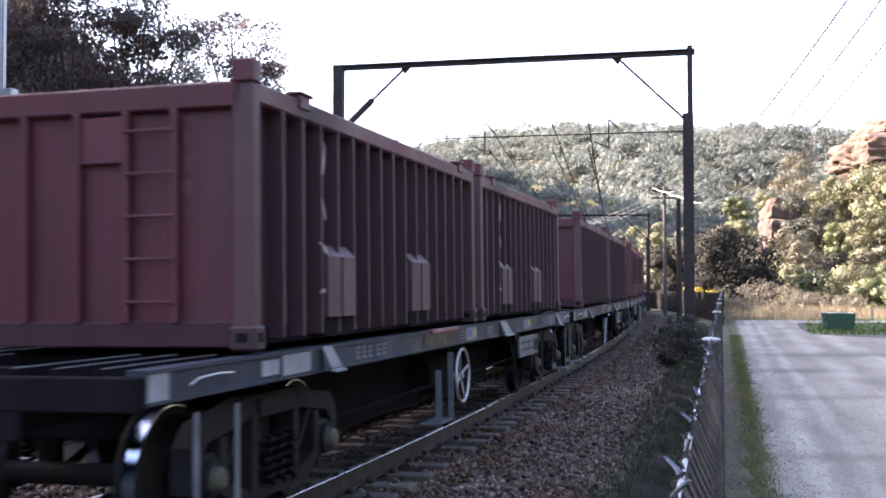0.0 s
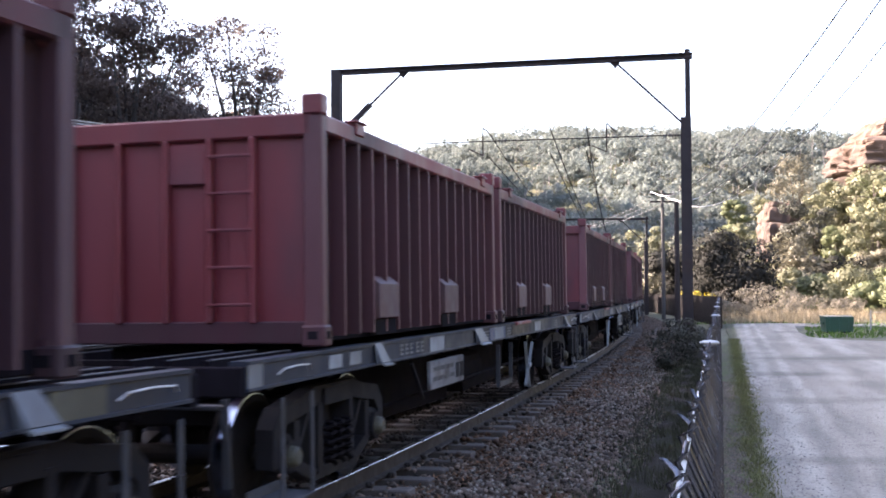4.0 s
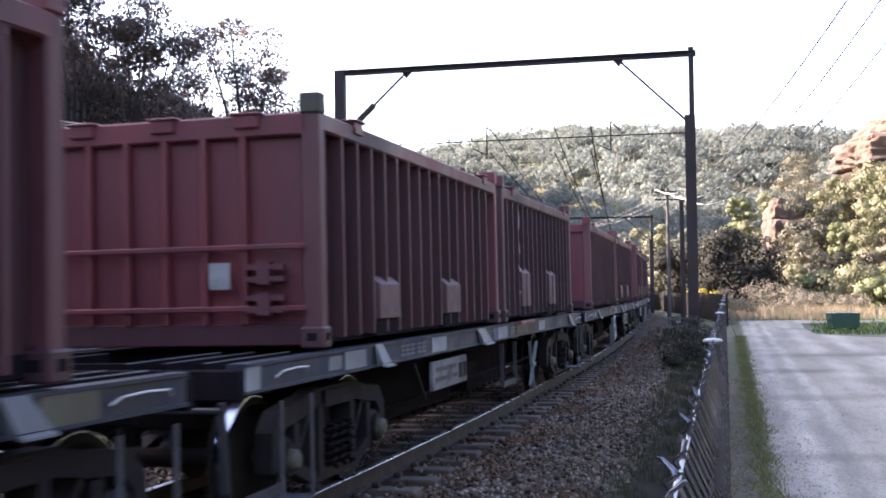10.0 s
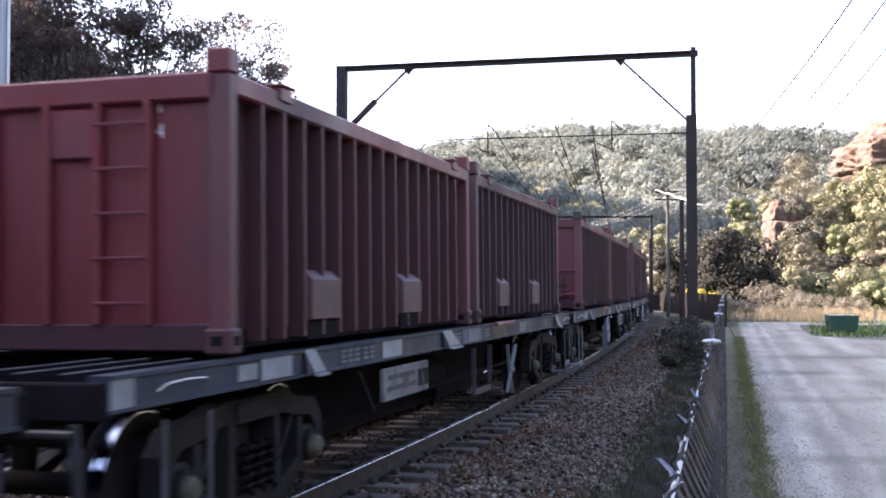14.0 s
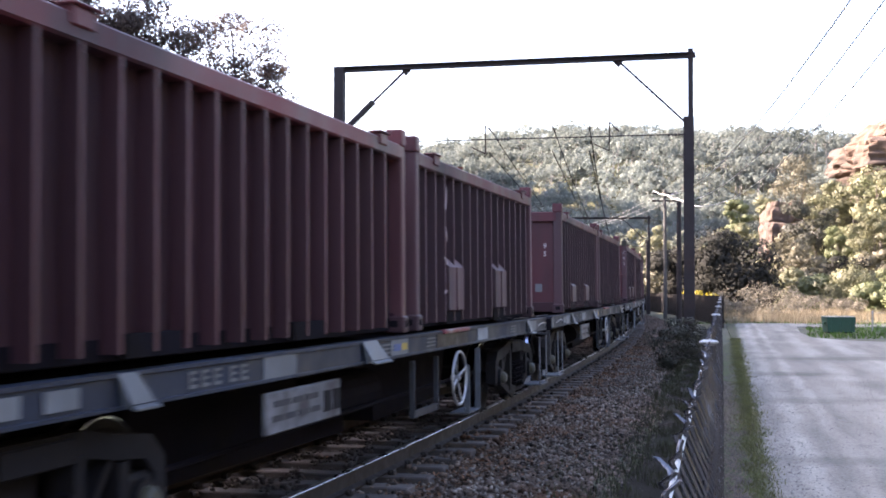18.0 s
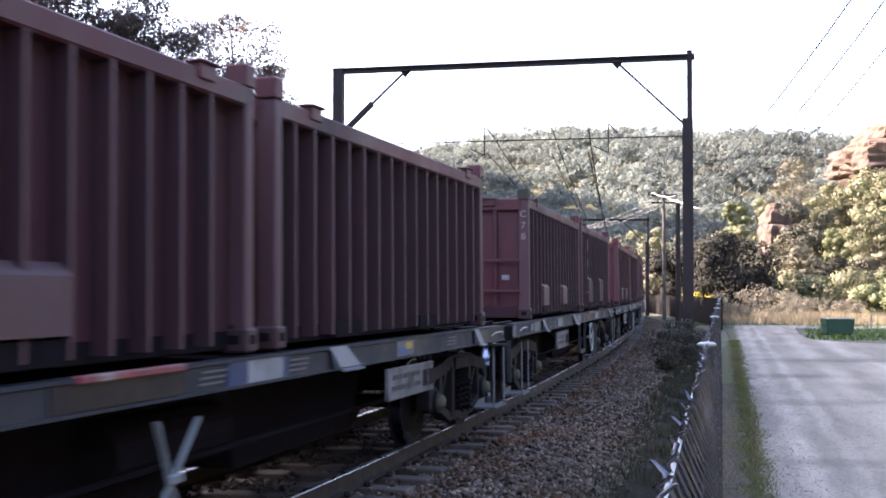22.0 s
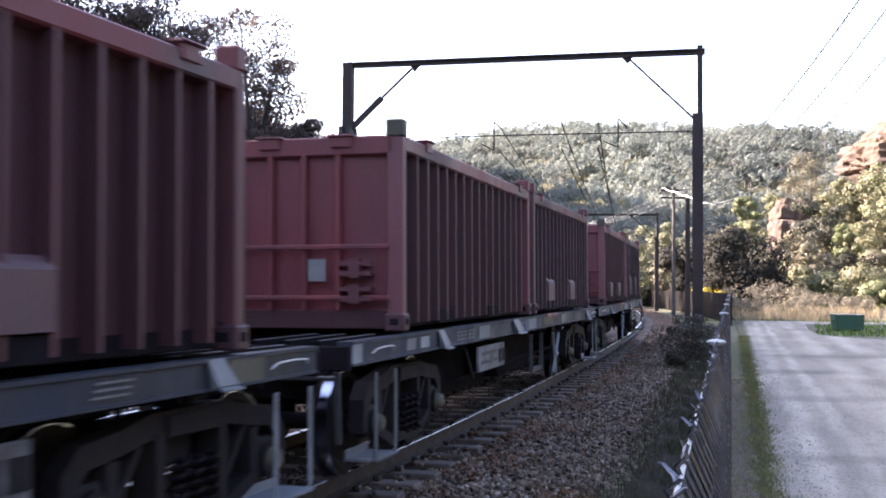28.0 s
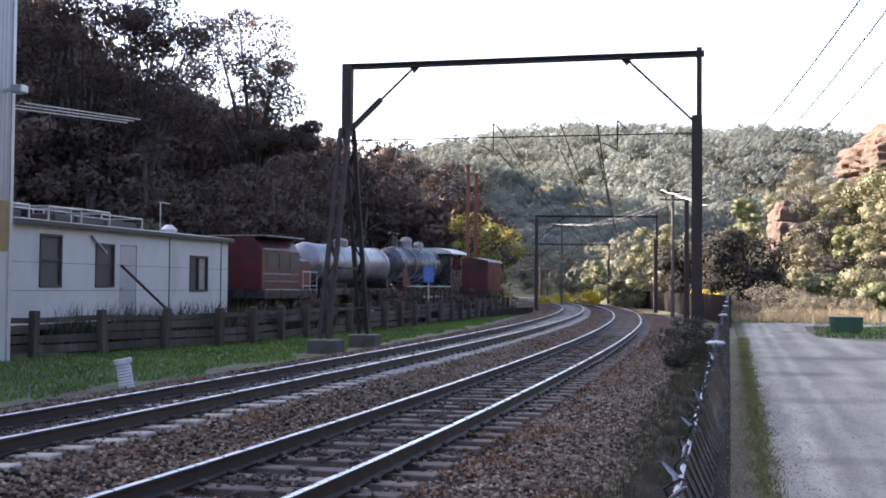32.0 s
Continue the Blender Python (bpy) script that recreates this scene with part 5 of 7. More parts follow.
# ---- overhead line structures ----
def build_portal(s, right, left, tall, big):
    """A steel portal over both tracks."""
    (cx, cy, _), a = on_line(s, 0, 0, 0)
    top = empty("catenary_portal", Matrix.Translation((cx, cy, -0.3)) @ Matrix.Rotation(-a, 4, "Z"), "dark rusty steel portal carrying the overhead wires across the tracks", "catenary portal", "portals over the railway")
    t = tall + 0.3
    b = bmesh.new()
    bar(b, (right, 0, 0), (right, 0, t - 1.85), 0.30, 0.26)
    part("mast", b, M["mast"], top, "heavy lower mast")
    b = bmesh.new()
    bar(b, (right + 0.06, 0, t - 1.95), (right + 0.06, 0, t + 0.1), 0.15, 0.15)
    part("mast_head", b, M["mast"], top)
    b = bmesh.new()
    box(b, left - 0.1, right + 0.2, -0.10, 0.10, t - 0.03, t + 0.0)
    box(b, left - 0.1, right + 0.2, -0.10, 0.10, t - 0.16, t - 0.13)
    box(b, left - 0.1, right + 0.2, -0.012, 0.012, t - 0.14, t - 0.02)
    part("beam", b, M["mast"], top)
    for x0, x1 in ((right, right - 2.0), (left, left + 2.12)):
        b = bmesh.new()
        bar(b, (x0, 0, t - 2.1), (x1, 0, t - 0.15), 0.06, 0.06)
        prism(b, [(x1 - 0.16, t - 0.16), (x1 + 0.16, t - 0.16), (x1 + (0.02 if x0 > x1 else -0.02), t - 0.36)], 1, -0.012, 0.012)
        if x0 == left and big:
            bar(b, (x0, 0, t - 2.12), (x0 + 1.08, 0, t - 1.10), 0.17, 0.14)
        part("brace", b, M["mast"], top)
    if big:
        # the inner mast stands on two legs, spread along the track
        b = bmesh.new()
        bar(b, (left, 0, t - 2.2), (left, 0, t), 0.30, 0.26)
        part("mast_head", b, M["mast"], top)
        for y in (-1.9, 1.9):
            leg = bmesh.new()
            for dx in (-0.13, 0.13):
                bar(leg, (left + dx, y, 0.45), (left + dx, y * 0.12, t - 2.0), 0.12, 0.14)
            for i in range(11):
                f0, f1 = i / 11, (i + 1) / 11
                z0, z1 = 0.45 + (t - 2.45) * f0, 0.45 + (t - 2.45) * f1
                y0, y1 = y * (1 - 0.88 * f0), y * (1 - 0.88 * f1)
                e = 0.13 if i % 2 else -0.13
                bar(leg, (left - e, y0, z0), (left + e, y1, z1), 0.16, 0.02)
            part("mast_leg", leg, M["mast"], top, "latticed mast leg")
        g = bmesh.new()
        bar(g, (left - 0.25, -1.0, 1.2), (left + 0.28, 1.0, 1.3), 0.05, 0.05)
        bar(g, (left + 0.1, -0.9, 2.5), (left + 0.1, 0.9, 2.5), 0.06, 0.06)
        part("cross_tie", g, M["mast"], top)
    else:
        b = bmesh.new()
        bar(b, (left, 0, 0), (left, 0, t), 0.26, 0.24)
        part("mast", b, M["mast"], top)
    # cross-span wire with insulators and registration arms over each track
    span = t - 2.35
    b = bmesh.new()
    rod(b, (left, 0, span), (right, 0, span), 0.018, n=5)
    part("cross_span_wire", b, M["wire"], top)
    for x in (right - 0.55, left + 4.95, left + 0.5):
        b = bmesh.new()
        for k in range(4):
            lathe(b, [(0.02, -0.03), (0.07, 0.0), (0.02, 0.03)], Matrix.Translation((x + 0.09 * k, 0, span)) @ Matrix.Rotation(radians(90), 4, "Y"), 10)
        part("insulator", b, M["concrete"], top, "grey disc insulator string")
    # a hanger and a pull-off arm over each track; both wires hang from it
    for x in (0.9, -2.75):
        b = bmesh.new()
        rod(b, (x, 0, span + 0.42), (x, 0, span - 0.42), 0.022, n=6)
        rod(b, (x, 0, span - 0.42), (x - 0.42, 0.05, span - 0.22), 0.018, n=6)
        rod(b, (x + 0.28, 0.03, span + 0.14), (x, 0, span + 0.42), 0.018, n=6)
        part("registration_arm", b, M["mast"], top)
    return top


PORTALS = [(28.6, 3.15, -7.30, 8.46, True), (87.0, 3.15, -6.35, 7.48, False), (131.0, 4.2, -4.5, 6.9, False), (176.0, 3.5, -6.4, 6.9, False)]
for row in PORTALS:
    build_portal(*row)


def build_footing(x, y, sx, sy, h, turn):
    b = boxes((-sx / 2, sx / 2, -sy / 2, sy / 2, -0.2, h), bevel=0.03)
    ob = new("concrete_footing", mesh_bm("concrete_footing", b, M["concrete"]))
    ob.matrix_basis = pose(x, y, -0.28, 0, 0, turn)
    tagged(ob, "weathered square concrete mast footing in the grass", "concrete footing", "mast footings")


(fx, fy, _), fa = on_line(28.6, -7.25, 0, 0)
for e in (-1.9, 1.9):
    build_footing(fx + math.sin(fa) * e, fy + math.cos(fa) * e, 0.85, 0.85, 0.40, -math.degrees(fa))
(fx, fy, _), fa = on_line(28.6, 3.15, 0, 0)
build_footing(fx, fy, 0.9, 0.9, 0.3, -math.degrees(fa))


def wire(name, pts, r, mat, label, group, category="overhead wire"):
    b = tube(bmesh.new(), pts, r)
    ob = new(name, mesh_bm(name, b, mat))
    tagged(ob, label, category, group)
    return ob


def sag(a, b, drop, n=14):
    a, b = Vector(a), Vector(b)
    return [a.lerp(b, i / n) - Vector((0, 0, drop * 4 * (i / n) * (1 - i / n))) for i in range(n + 1)]


def build_overhead():
    for x, drop in ((0.32, 0.9), (-0.75, 0.35), (-2.63, 0.5)):
        for (s0, *_r0, h0, _b0), (s1, *_r1, h1, _b1) in zip(PORTALS, PORTALS[1:]):
            (ax, ay, _), _ = on_line(s0, x, 0, 0)
            (bx, by, _), _ = on_line(s1, x, 0, 0)
            top = sag((ax, ay, h0 - 2.0), (bx, by, h1 - 1.7), drop)
            low = sag((ax, ay, h0 - 2.75), (bx, by, h1 - 2.5), 0.05)
            wire("catenary_wire", top, 0.020, M["wire"], "thin dark catenary wire above the track", "wires over the tracks")
            ob = wire("contact_wire", low, 0.018, M["wire"], "thin dark contact wire above the track", "wires over the tracks")
            for i in range(1, 14, 2):
                b = bmesh.new()
                rod(b, top[i], low[i], 0.006, n=4)
                part("dropper", b, M["wire"], ob)


build_overhead()


# ---- power poles and lines ----
def build_pole(name, x, y, tall, r, mat, label, arm):
    top = empty(name, Matrix.Translation((x, y, float(ground_z(x, y)))), label, "power pole", "poles along the road")
    h = tall - float(ground_z(x, y))
    b = bmesh.new()
    rod(b, (0, 0, -0.3), (0, 0, h), r, r * 0.72, 12)
    part("pole", b, mat, top)
    for z in arm:
        b = bmesh.new()
        bar(b, (-0.85, 0.1, h - z), (0.85, 0.1, h - z), 0.09, 0.11)
        c = part("cross_arm", b, M["timber_post"], top)
        for k in (-0.75, 0.0, 0.75):
            b = bmesh.new()
            lathe(b, [(0.0, 0.16), (0.05, 0.14), (0.07, 0.05), (0.03, 0.0)], Matrix.Translation((k, 0.1, h - z + 0.05)), 8)
            part("insulator", b, M["white"], c, "pale pin insulator")
    return top


build_pole("power_pole", 15.4, 75.5, 8.4, 0.14, M["concrete"], "pale timber power pole with a cross-arm behind the fence", (0.25, 0.75))
build_pole("timber_pole", 11.9, 55.0, 6.0, 0.15, M["timber_post"], "dark bare timber pole beside the railway fence", ())
build_pole("power_pole", 11.6, 110.0, 8.0, 0.15, M["concrete"], "pale far power pole beside the curving railway", (0.25,))
build_pole("power_pole", 8.05, 13.9, 9.2, 0.14, M["concrete"], "pale timber power pole with a cross-arm on the roadside", (0.25,))
for k, x, y, z, low in ((-0.75, 6.7, 14.0, 7.5, 1.8), (0.0, 8.05, 14.0, 8.8, 2.4), (0.75, 9.45, 14.0, 10.0, 3.0)):
    wire("power_line", sag((15.4 + k, 75.5, 8.1 - 0.3 * k), (x, y, z), low, 24), 0.019, M["power_wire"], "thin pale sagging power line between poles", "power lines", "power line")
    wire("power_line", sag((15.4 + k, 75.5, 7.9), (11.6 + k, 110, 7.9), 0.8), 0.008, M["far_wire"], "thin pale sagging power line between poles", "power lines", "power line")
    wire("power_line", sag((11.6 + k, 110, 7.9), (-14 + k, 150, 9), 1.0), 0.010, M["far_wire"], "thin pale sagging power line between poles", "power lines", "power line")


# ---- chain-wire fence under the camera ----
FENCE_TURN, FENCE_TOP, FENCE_BASE = 14.3, 1.535, -0.24


def build_chain_fence():
    d = Vector((math.sin(radians(FENCE_TURN)), math.cos(radians(FENCE_TURN)), 0))
    side = Vector((-d.y, d.x, 0))
    top = empty("chain_wire_fence", Matrix.Translation((0, 0, FENCE_BASE)) @ Matrix.Rotation(-radians(FENCE_TURN), 4, "Z"), "galvanised chain-wire fence on pipe posts between the track and road", "fence")
    tall = FENCE_TOP - FENCE_BASE
    start, stop, pitch = 0.45, 24.0, 0.055
    # local: y along the fence, x to its right; the mesh leans a little towards the rails at the top
    lean = lambda z: -0.008 - 0.019 * z / tall
    steps = int(tall / pitch)
    verts, faces = [], []
    rng = np.random.default_rng(5)
    n_w = int((stop - start) / pitch)
    r = 0.0032
    off = [(r, 0), (-r * 0.5, r * 0.87), (-r * 0.5, -r * 0.87)]
    count = 0
    for i in range(n_w):
        y0 = start + i * pitch
        path = [(lean(k * pitch) + (0.010 if k % 2 else -0.010) + 0.004 * math.sin(y0 * 2.1 + k * 0.3), y0 + (pitch / 2 if k % 2 else -pitch / 2) * 0.98, k * pitch) for k in range(steps + 1)]
        # the two cut ends at the top are bent into a barb
        e = path[-1]
        path.append((e[0] + rng.uniform(-0.010, 0.000), e[1] + (0.006 if i % 2 else -0.006), e[2] + 0.012))
        path.append((e[0] + (0.006 if i % 3 else -0.010) + rng.uniform(-0.005, 0.005), e[1] + (0.010 if i % 2 else -0.010), e[2] + 0.021))
        for k, p in enumerate(path):
            for ox, oy in off:
                f = 1.1 if k > steps - 1 else 1.0          # the twisted ends are two wires thick
                verts.append((p[0] + ox * f, p[1] + oy * f, p[2]))
            if k:
                a = count + (k - 1) * 3
                for j in range(3):
                    j2 = (j + 1) % 3
                    faces.append((a + j, a + j2, a + 3 + j2))
                    faces.append((a + j, a + 3 + j2, a + 3 + j))
        count += len(path) * 3
    me = mesh_np("wire_mesh", np.array(verts), np.array(faces), M["fence_wire"], True)
    tagged(part("wire_mesh", me, None, top, "diamond chain wire with barbed top edge"), kind="stuff")
    for z in (tall - 0.012, tall * 0.5, 0.06):
        b = bmesh.new()
        rod(b, (lean(z) - 0.013, start, z), (lean(z) - 0.013, stop, z), 0.0025, n=5)
        part("strain_wire", b, M["galv"] if z > 1 else M["fence_wire"], top)
    for i, y in enumerate((3.05, 6.35, 9.6, 12.9, 16.2, 19.5, 22.8)):
        b = bmesh.new()
        rod(b, (-0.036, y, -0.3), (-0.036, y, tall - 0.005), 0.019, n=10)
        post = part("post", b, M["post_dark"], top)
        b = bmesh.new()
        lathe(b, [(0.0, 0.005), (0.016, 0.004), (0.025, 0.0), (0.025, -0.004), (0.018, -0.006)], Matrix.Translation((-0.036, y, tall + 0.005)), 12)
        part("cap", b, M["galv"], post, "bright flat post cap")


M["fence_wire"] = material("dull_galvanised_wire", (0.12, 0.125, 0.145), 0.20, 0.8, vary=0.25, grain=12)
build_chain_fence()


M["paling"] = material("dark_paling_timber", (0.014, 0.012, 0.012), 0.95, vary=0.35, grain=9, streak=0.15, each=0.4, spec=0.1, bump=0.4)


# ---- dark paling fence beyond, along the outer side of the bend ----
def build_paling_fence():
    top = empty("paling_fence", Matrix(), "dark weathered timber paling fence beside the railway", "fence")
    me = mesh_bm("paling", boxes((-0.055, 0.055, -0.011, 0.011, 0.0, 1.62), bevel=0.004), M["paling"])
    rng = random.Random(9)
    rest = []
    s = 54.0
    i = 0
    while s < 118:
        (x, y, _), a = on_line(s, 5.2 - 0.015 * (s - 54), 0, 0)
        m = Matrix.Translation((x, y, float(ground_z(x, y)) + rng.uniform(-0.05, 0.03))) @ Matrix.Rotation(-a + radians(90 + rng.uniform(-2, 2)), 4, "Z") @ Matrix.Rotation(radians(rng.uniform(-1.5, 1.5)), 4, "Y")
        if i < 300:
            piece("paling", me, top, m)
        else:
            rest.append(m)
        s += 0.135
        i += 1
    b = bmesh.new()
    for m in rest:
        bmesh.ops.create_cube(b, size=1, matrix=m @ Matrix.Translation((0, 0, 0.81)) @ Matrix.Diagonal((0.11, 0.022, 1.62, 1)))
    tagged(part("far_fence", b, M["paling"], top), kind="stuff")
    for z in (0.35, 1.25):
        b = bmesh.new()
        pts = []
        for k in range(37):
            (x, y, _), a = on_line(54 + 1.75 * k, 5.2 - 0.026 * k + 0.05, 0, 0)
            pts.append((x, y, -0.27 + z))
        for p, q in zip(pts, pts[1:]):
            bar(b, p, q, 0.05, 0.08)
        part("fence_rail", b, M["timber_post"], top)


build_paling_fence()


# ---- museum yard: post fence, hut, vehicles ----
YARD = [(-15.5, 21.5), (-10.7, 29.2), (-6.8, 35.4), (-3.6, 47.0), (0.6, 62.0), (4.7, 80.0)]


def along(pts, step):
    """Places at even steps along a chain of points, with the heading."""
    out, left = [], 0.0
    for (x0, y0), (x1, y1) in zip(pts, pts[1:]):
        l = math.hypot(x1 - x0, y1 - y0)
        d = left
        while d < l:
            out.append((x0 + (x1 - x0) * d / l, y0 + (y1 - y0) * d / l, math.atan2(x1 - x0, y1 - y0)))
            d += step
        left = d - l
    return out


def build_yard_fence():
    top = empty("post_and_rail_fence", Matrix(), "old grey timber post fence with dark boards along the yard", "fence")
    rng = random.Random(13)
    spots = along(YARD, 2.3)
    post = mesh_bm("post", boxes((-0.12, 0.12, -0.10, 0.10, -0.3, 1.22), bevel=0.02), M["fence_timber"])
    for x, y, a in spots:
        piece("post", post, top, pose(x, y, float(ground_z(x, y)), rng.uniform(-3, 3), rng.uniform(-3, 3), -math.degrees(a) + rng.uniform(-6, 6)))
    for (x0, y0, a), (x1, y1, _) in zip(spots, spots[1:]):
        for z, w in ((0.22, 0.2), (0.48, 0.2), (0.74, 0.2), (0.98, 0.14)):
            if rng.random() < 0.12:
                continue
            b = bmesh.new()
            k = 0.13
            bar(b, (x0 - k * math.cos(a), y0 + k * math.sin(a), -0.27 + z + rng.uniform(-0.04, 0.04)), (x1 - k * math.cos(a), y1 + k * math.sin(a), -0.27 + z + rng.uniform(-0.04, 0.04)), 0.035, w)
            part("rail", b, M["fence_timber"], top)
    # wire netting posts of the far half
    thin = mesh_bm("stake", boxes((-0.05, 0.05, -0.05, 0.05, -0.2, 1.75), bevel=0.01), M["timber_post"])
    for x, y, a in along([(-3.2, 49.0), (0.9, 63.0), (5.0, 81.0)], 1.1):
        piece("stake", thin, top, pose(x - 0.7, y, float(ground_z(x, y)), rng.uniform(-3, 3), rng.uniform(-3, 3), 0))


M["fence_timber"] = material("grey_old_timber", (0.060, 0.049, 0.043), 0.92, vary=0.3, grain=8, streak=0.2, dirt=(0.03, 0.025, 0.022), dirt_size=1.3, each=0.25, bump=0.5)
build_yard_fence()

M["hut_wall"] = material("white_painted_sheet", (0.42, 0.43, 0.43), 0.6, vary=0.06, grain=2.5, dirt=(0.30, 0.30, 0.29), dirt_size=0.5, dirt_at=0.6, streak=0.4)
M["dark_trim"] = material("dark_trim_paint", (0.035, 0.03, 0.03), 0.6, vary=0.2)
M["glass"] = material("dusty_window_glass", (0.05, 0.048, 0.052), 0.4, vary=0.2, grain=2, spec=0.3)
M["curtain"] = material("faded_curtain", (0.28, 0.25, 0.22), 0.9, vary=0.2, grain=9)
M["roof_white"] = material("pale_roof_sheet", (0.42, 0.42, 0.43), 0.4, 0.3, vary=0.12, grain=3)
M["corrugated"] = material("pale_corrugated_iron", (0.30, 0.32, 0.36), 0.45, 0.4, vary=0.12, grain=2, dirt=(0.33, 0.33, 0.34), dirt_size=0.6)
M["ochre"] = material("ochre_painted_board", (0.28, 0.20, 0.09), 0.8, vary=0.2, grain=3)


def build_hut():
    # local: y along the wall, x out of the wall towards the tracks, z from the floor
    turn = math.atan2(3.2, 12.6)
    L, H, D = 14.1, 2.9, 2.9
    top = empty("site_hut", Matrix.Translation((-11.85, 30.1, 0.5)) @ Matrix.Rotation(-turn, 4, "Z"), "long white sheet-clad portable hut with a cluttered roof", "hut")
    wins = [(1.75, 1.10, 1.05, 2.58), (4.65, 1.10, 1.05, 2.42), (10.9, 1.45, 0.90, 2.22)]     # y, width, sill, head
    door = (6.1, 1.05, 0.0, 2.42)
    holes = sorted(wins + [door])
    b = wall_with_holes(bmesh.new(), -0.08, 0.0, L, H, [(hy, hy + hw, z0, z1) for hy, hw, z0, z1 in holes])
    part("front_wall", b, M["hut_wall"], top)
    b = boxes((-D, -0.08, L - 0.08, L, 0, H))
    part("end_wall", b, M["hut_wall"], top)
    part("end_wall", boxes((-D, -0.08, 0, 0.08, 0, H)), M["hut_wall"], top)
    part("back_wall", boxes((-D - 0.08, -D, 0, L, 0, H)), M["hut_wall"], top)
    part("floor", boxes((-D, 0.0, 0, L, -0.16, 0.0)), M["dark_trim"], top)
    b = bmesh.new()
    prism(b, [(-D - 0.25, H), (0.18, H), (0.18, H + 0.05), (-D / 2, H + 0.22), (-D - 0.25, H + 0.05)], 1, -0.15, L + 0.15)
    part("roof", b, M["roof_white"], top)
    part("fascia", boxes((0.182, 0.205, -0.15, L + 0.15, H - 0.10, H + 0.03)), M["dark_trim"], top, "dark roof edge")
    for i in range(0, 6):
        part("bearer", boxes((-D + 0.2, -0.2, 0.4 + i * 2.5, 0.7 + i * 2.5, -0.78, -0.16)), M["timber_post"], top)
    for y in (9.35, 13.45):
        part("cover_strip", boxes((0.0, 0.018, y, y + 0.05, 0.02, H - 0.1)), M["dark_trim"], top)
    for z in (0.95, 1.75):
        b = boxes((0.0, 0.006, 0.05, L - 0.05, z, z + 0.012))
        part("sheet_joint", b, M["concrete"], top)
    for hy, hw, z0, z1 in wins:
        w = new("window")
        w.parent = top
        b = bmesh.new()
        for r in ((-0.06, 0.03, hy, hy + 0.07, z0, z1), (-0.06, 0.03, hy + hw - 0.07, hy + hw, z0, z1), (-0.06, 0.03, hy, hy + hw, z0, z0 + 0.07), (-0.06, 0.03, hy, hy + hw, z1 - 0.07, z1)):
            box(b, *r)
        part("window_frame", b, M["dark_trim"], w)
        part("pane", boxes((-0.05, -0.04, hy + 0.07, hy + hw - 0.07, z0 + 0.07, z1 - 0.07)), M["glass"], w)
        if hy > 9:
            part("curtain", boxes((-0.036, -0.03, hy + 0.80, hy + 1.25, z0 + 0.1, z1 - 0.1)), M["curtain"], w)
            part("mullion", boxes((-0.05, 0.03, hy + 0.64, hy + 0.71, z0, z1)), M["dark_trim"], w)
        else:
            part("transom", boxes((-0.05, 0.02, hy + 0.05, hy + hw - 0.05, (z0 + z1) / 2, (z0 + z1) / 2 + 0.05)), M["dark_trim"], w)
    hy, hw, z0, z1 = door
    d = part("door", boxes((-0.05, -0.01, hy + 0.03, hy + hw - 0.03, z0 + 0.02, z1 - 0.03), bevel=0.01), M["corrugated"], top, "grey flush door")
    part("door_handle", boxes((-0.01, 0.04, hy + 0.12, hy + 0.2, 1.0, 1.04)), M["galv"], d)
    part("door_strip", boxes((-0.01, 0.005, hy + 0.25, hy + 0.75, 1.72, 1.76)), M["white"], d)
    b = bmesh.new()
    bar(b, (0.25, 5.75, 1.75), (0.95, 8.2, 0.0), 0.06, 0.06)
    part("prop", b, M["timber_post"], top, "dark leaning timber prop")
    b = bmesh.new()
    bar(b, (0.05, 4.35, 2.62), (0.12, 5.1, 2.1), 0.07, 0.05)
    part("pipe", b, M["white"], top)
    # crates and frames on the roof
    for y, l, h, x in ((0.3, 1.5, 0.5, -0.9), (2.6, 1.7, 0.52, -0.8), (3.9, 2.2, 0.55, -0.9), (6.1, 2.6, 0.5, -1.2)):
        b = bmesh.new()
        for xx in (x - 0.8, x + 0.5):
            for yy in (y, y + l):
                bar(b, (xx, yy, H + 0.1), (xx, yy, H + h), 0.04, 0.04)
            bar(b, (xx, y, H + h), (xx, y + l, H + h), 0.04, 0.04)
        for yy in (y, y + l):
            bar(b, (x - 0.8, yy, H + h), (x + 0.5, yy, H + h), 0.04, 0.04)
        part("roof_rack", b, M["galv"], top, "pale pipe rack")
        part("crate", boxes((x - 0.6, x + 0.4, y + 0.5, y + l - 0.2, H + 0.12, H + 0.34), bevel=0.02), M["dark_trim"], top)
    b = bmesh.new()
    lathe(b, [(0.28, 0), (0.30, 0.12), (0.12, 0.28), (0.0, 0.30)], Matrix.Translation((-0.7, 10.6, H + 0.12)), 12)
    part("roof_vent", b, M["roof_white"], top)
    b = bmesh.new()
    rod(b, (-1.2, 10.9, H + 0.1), (-1.2, 10.9, H + 1.25), 0.02, n=6)
    rod(b, (-1.2, 10.8, H + 1.25), (-1.2, 11.6, H + 1.25), 0.015, n=6)
    part("aerial", b, M["galv"], top)


build_hut()


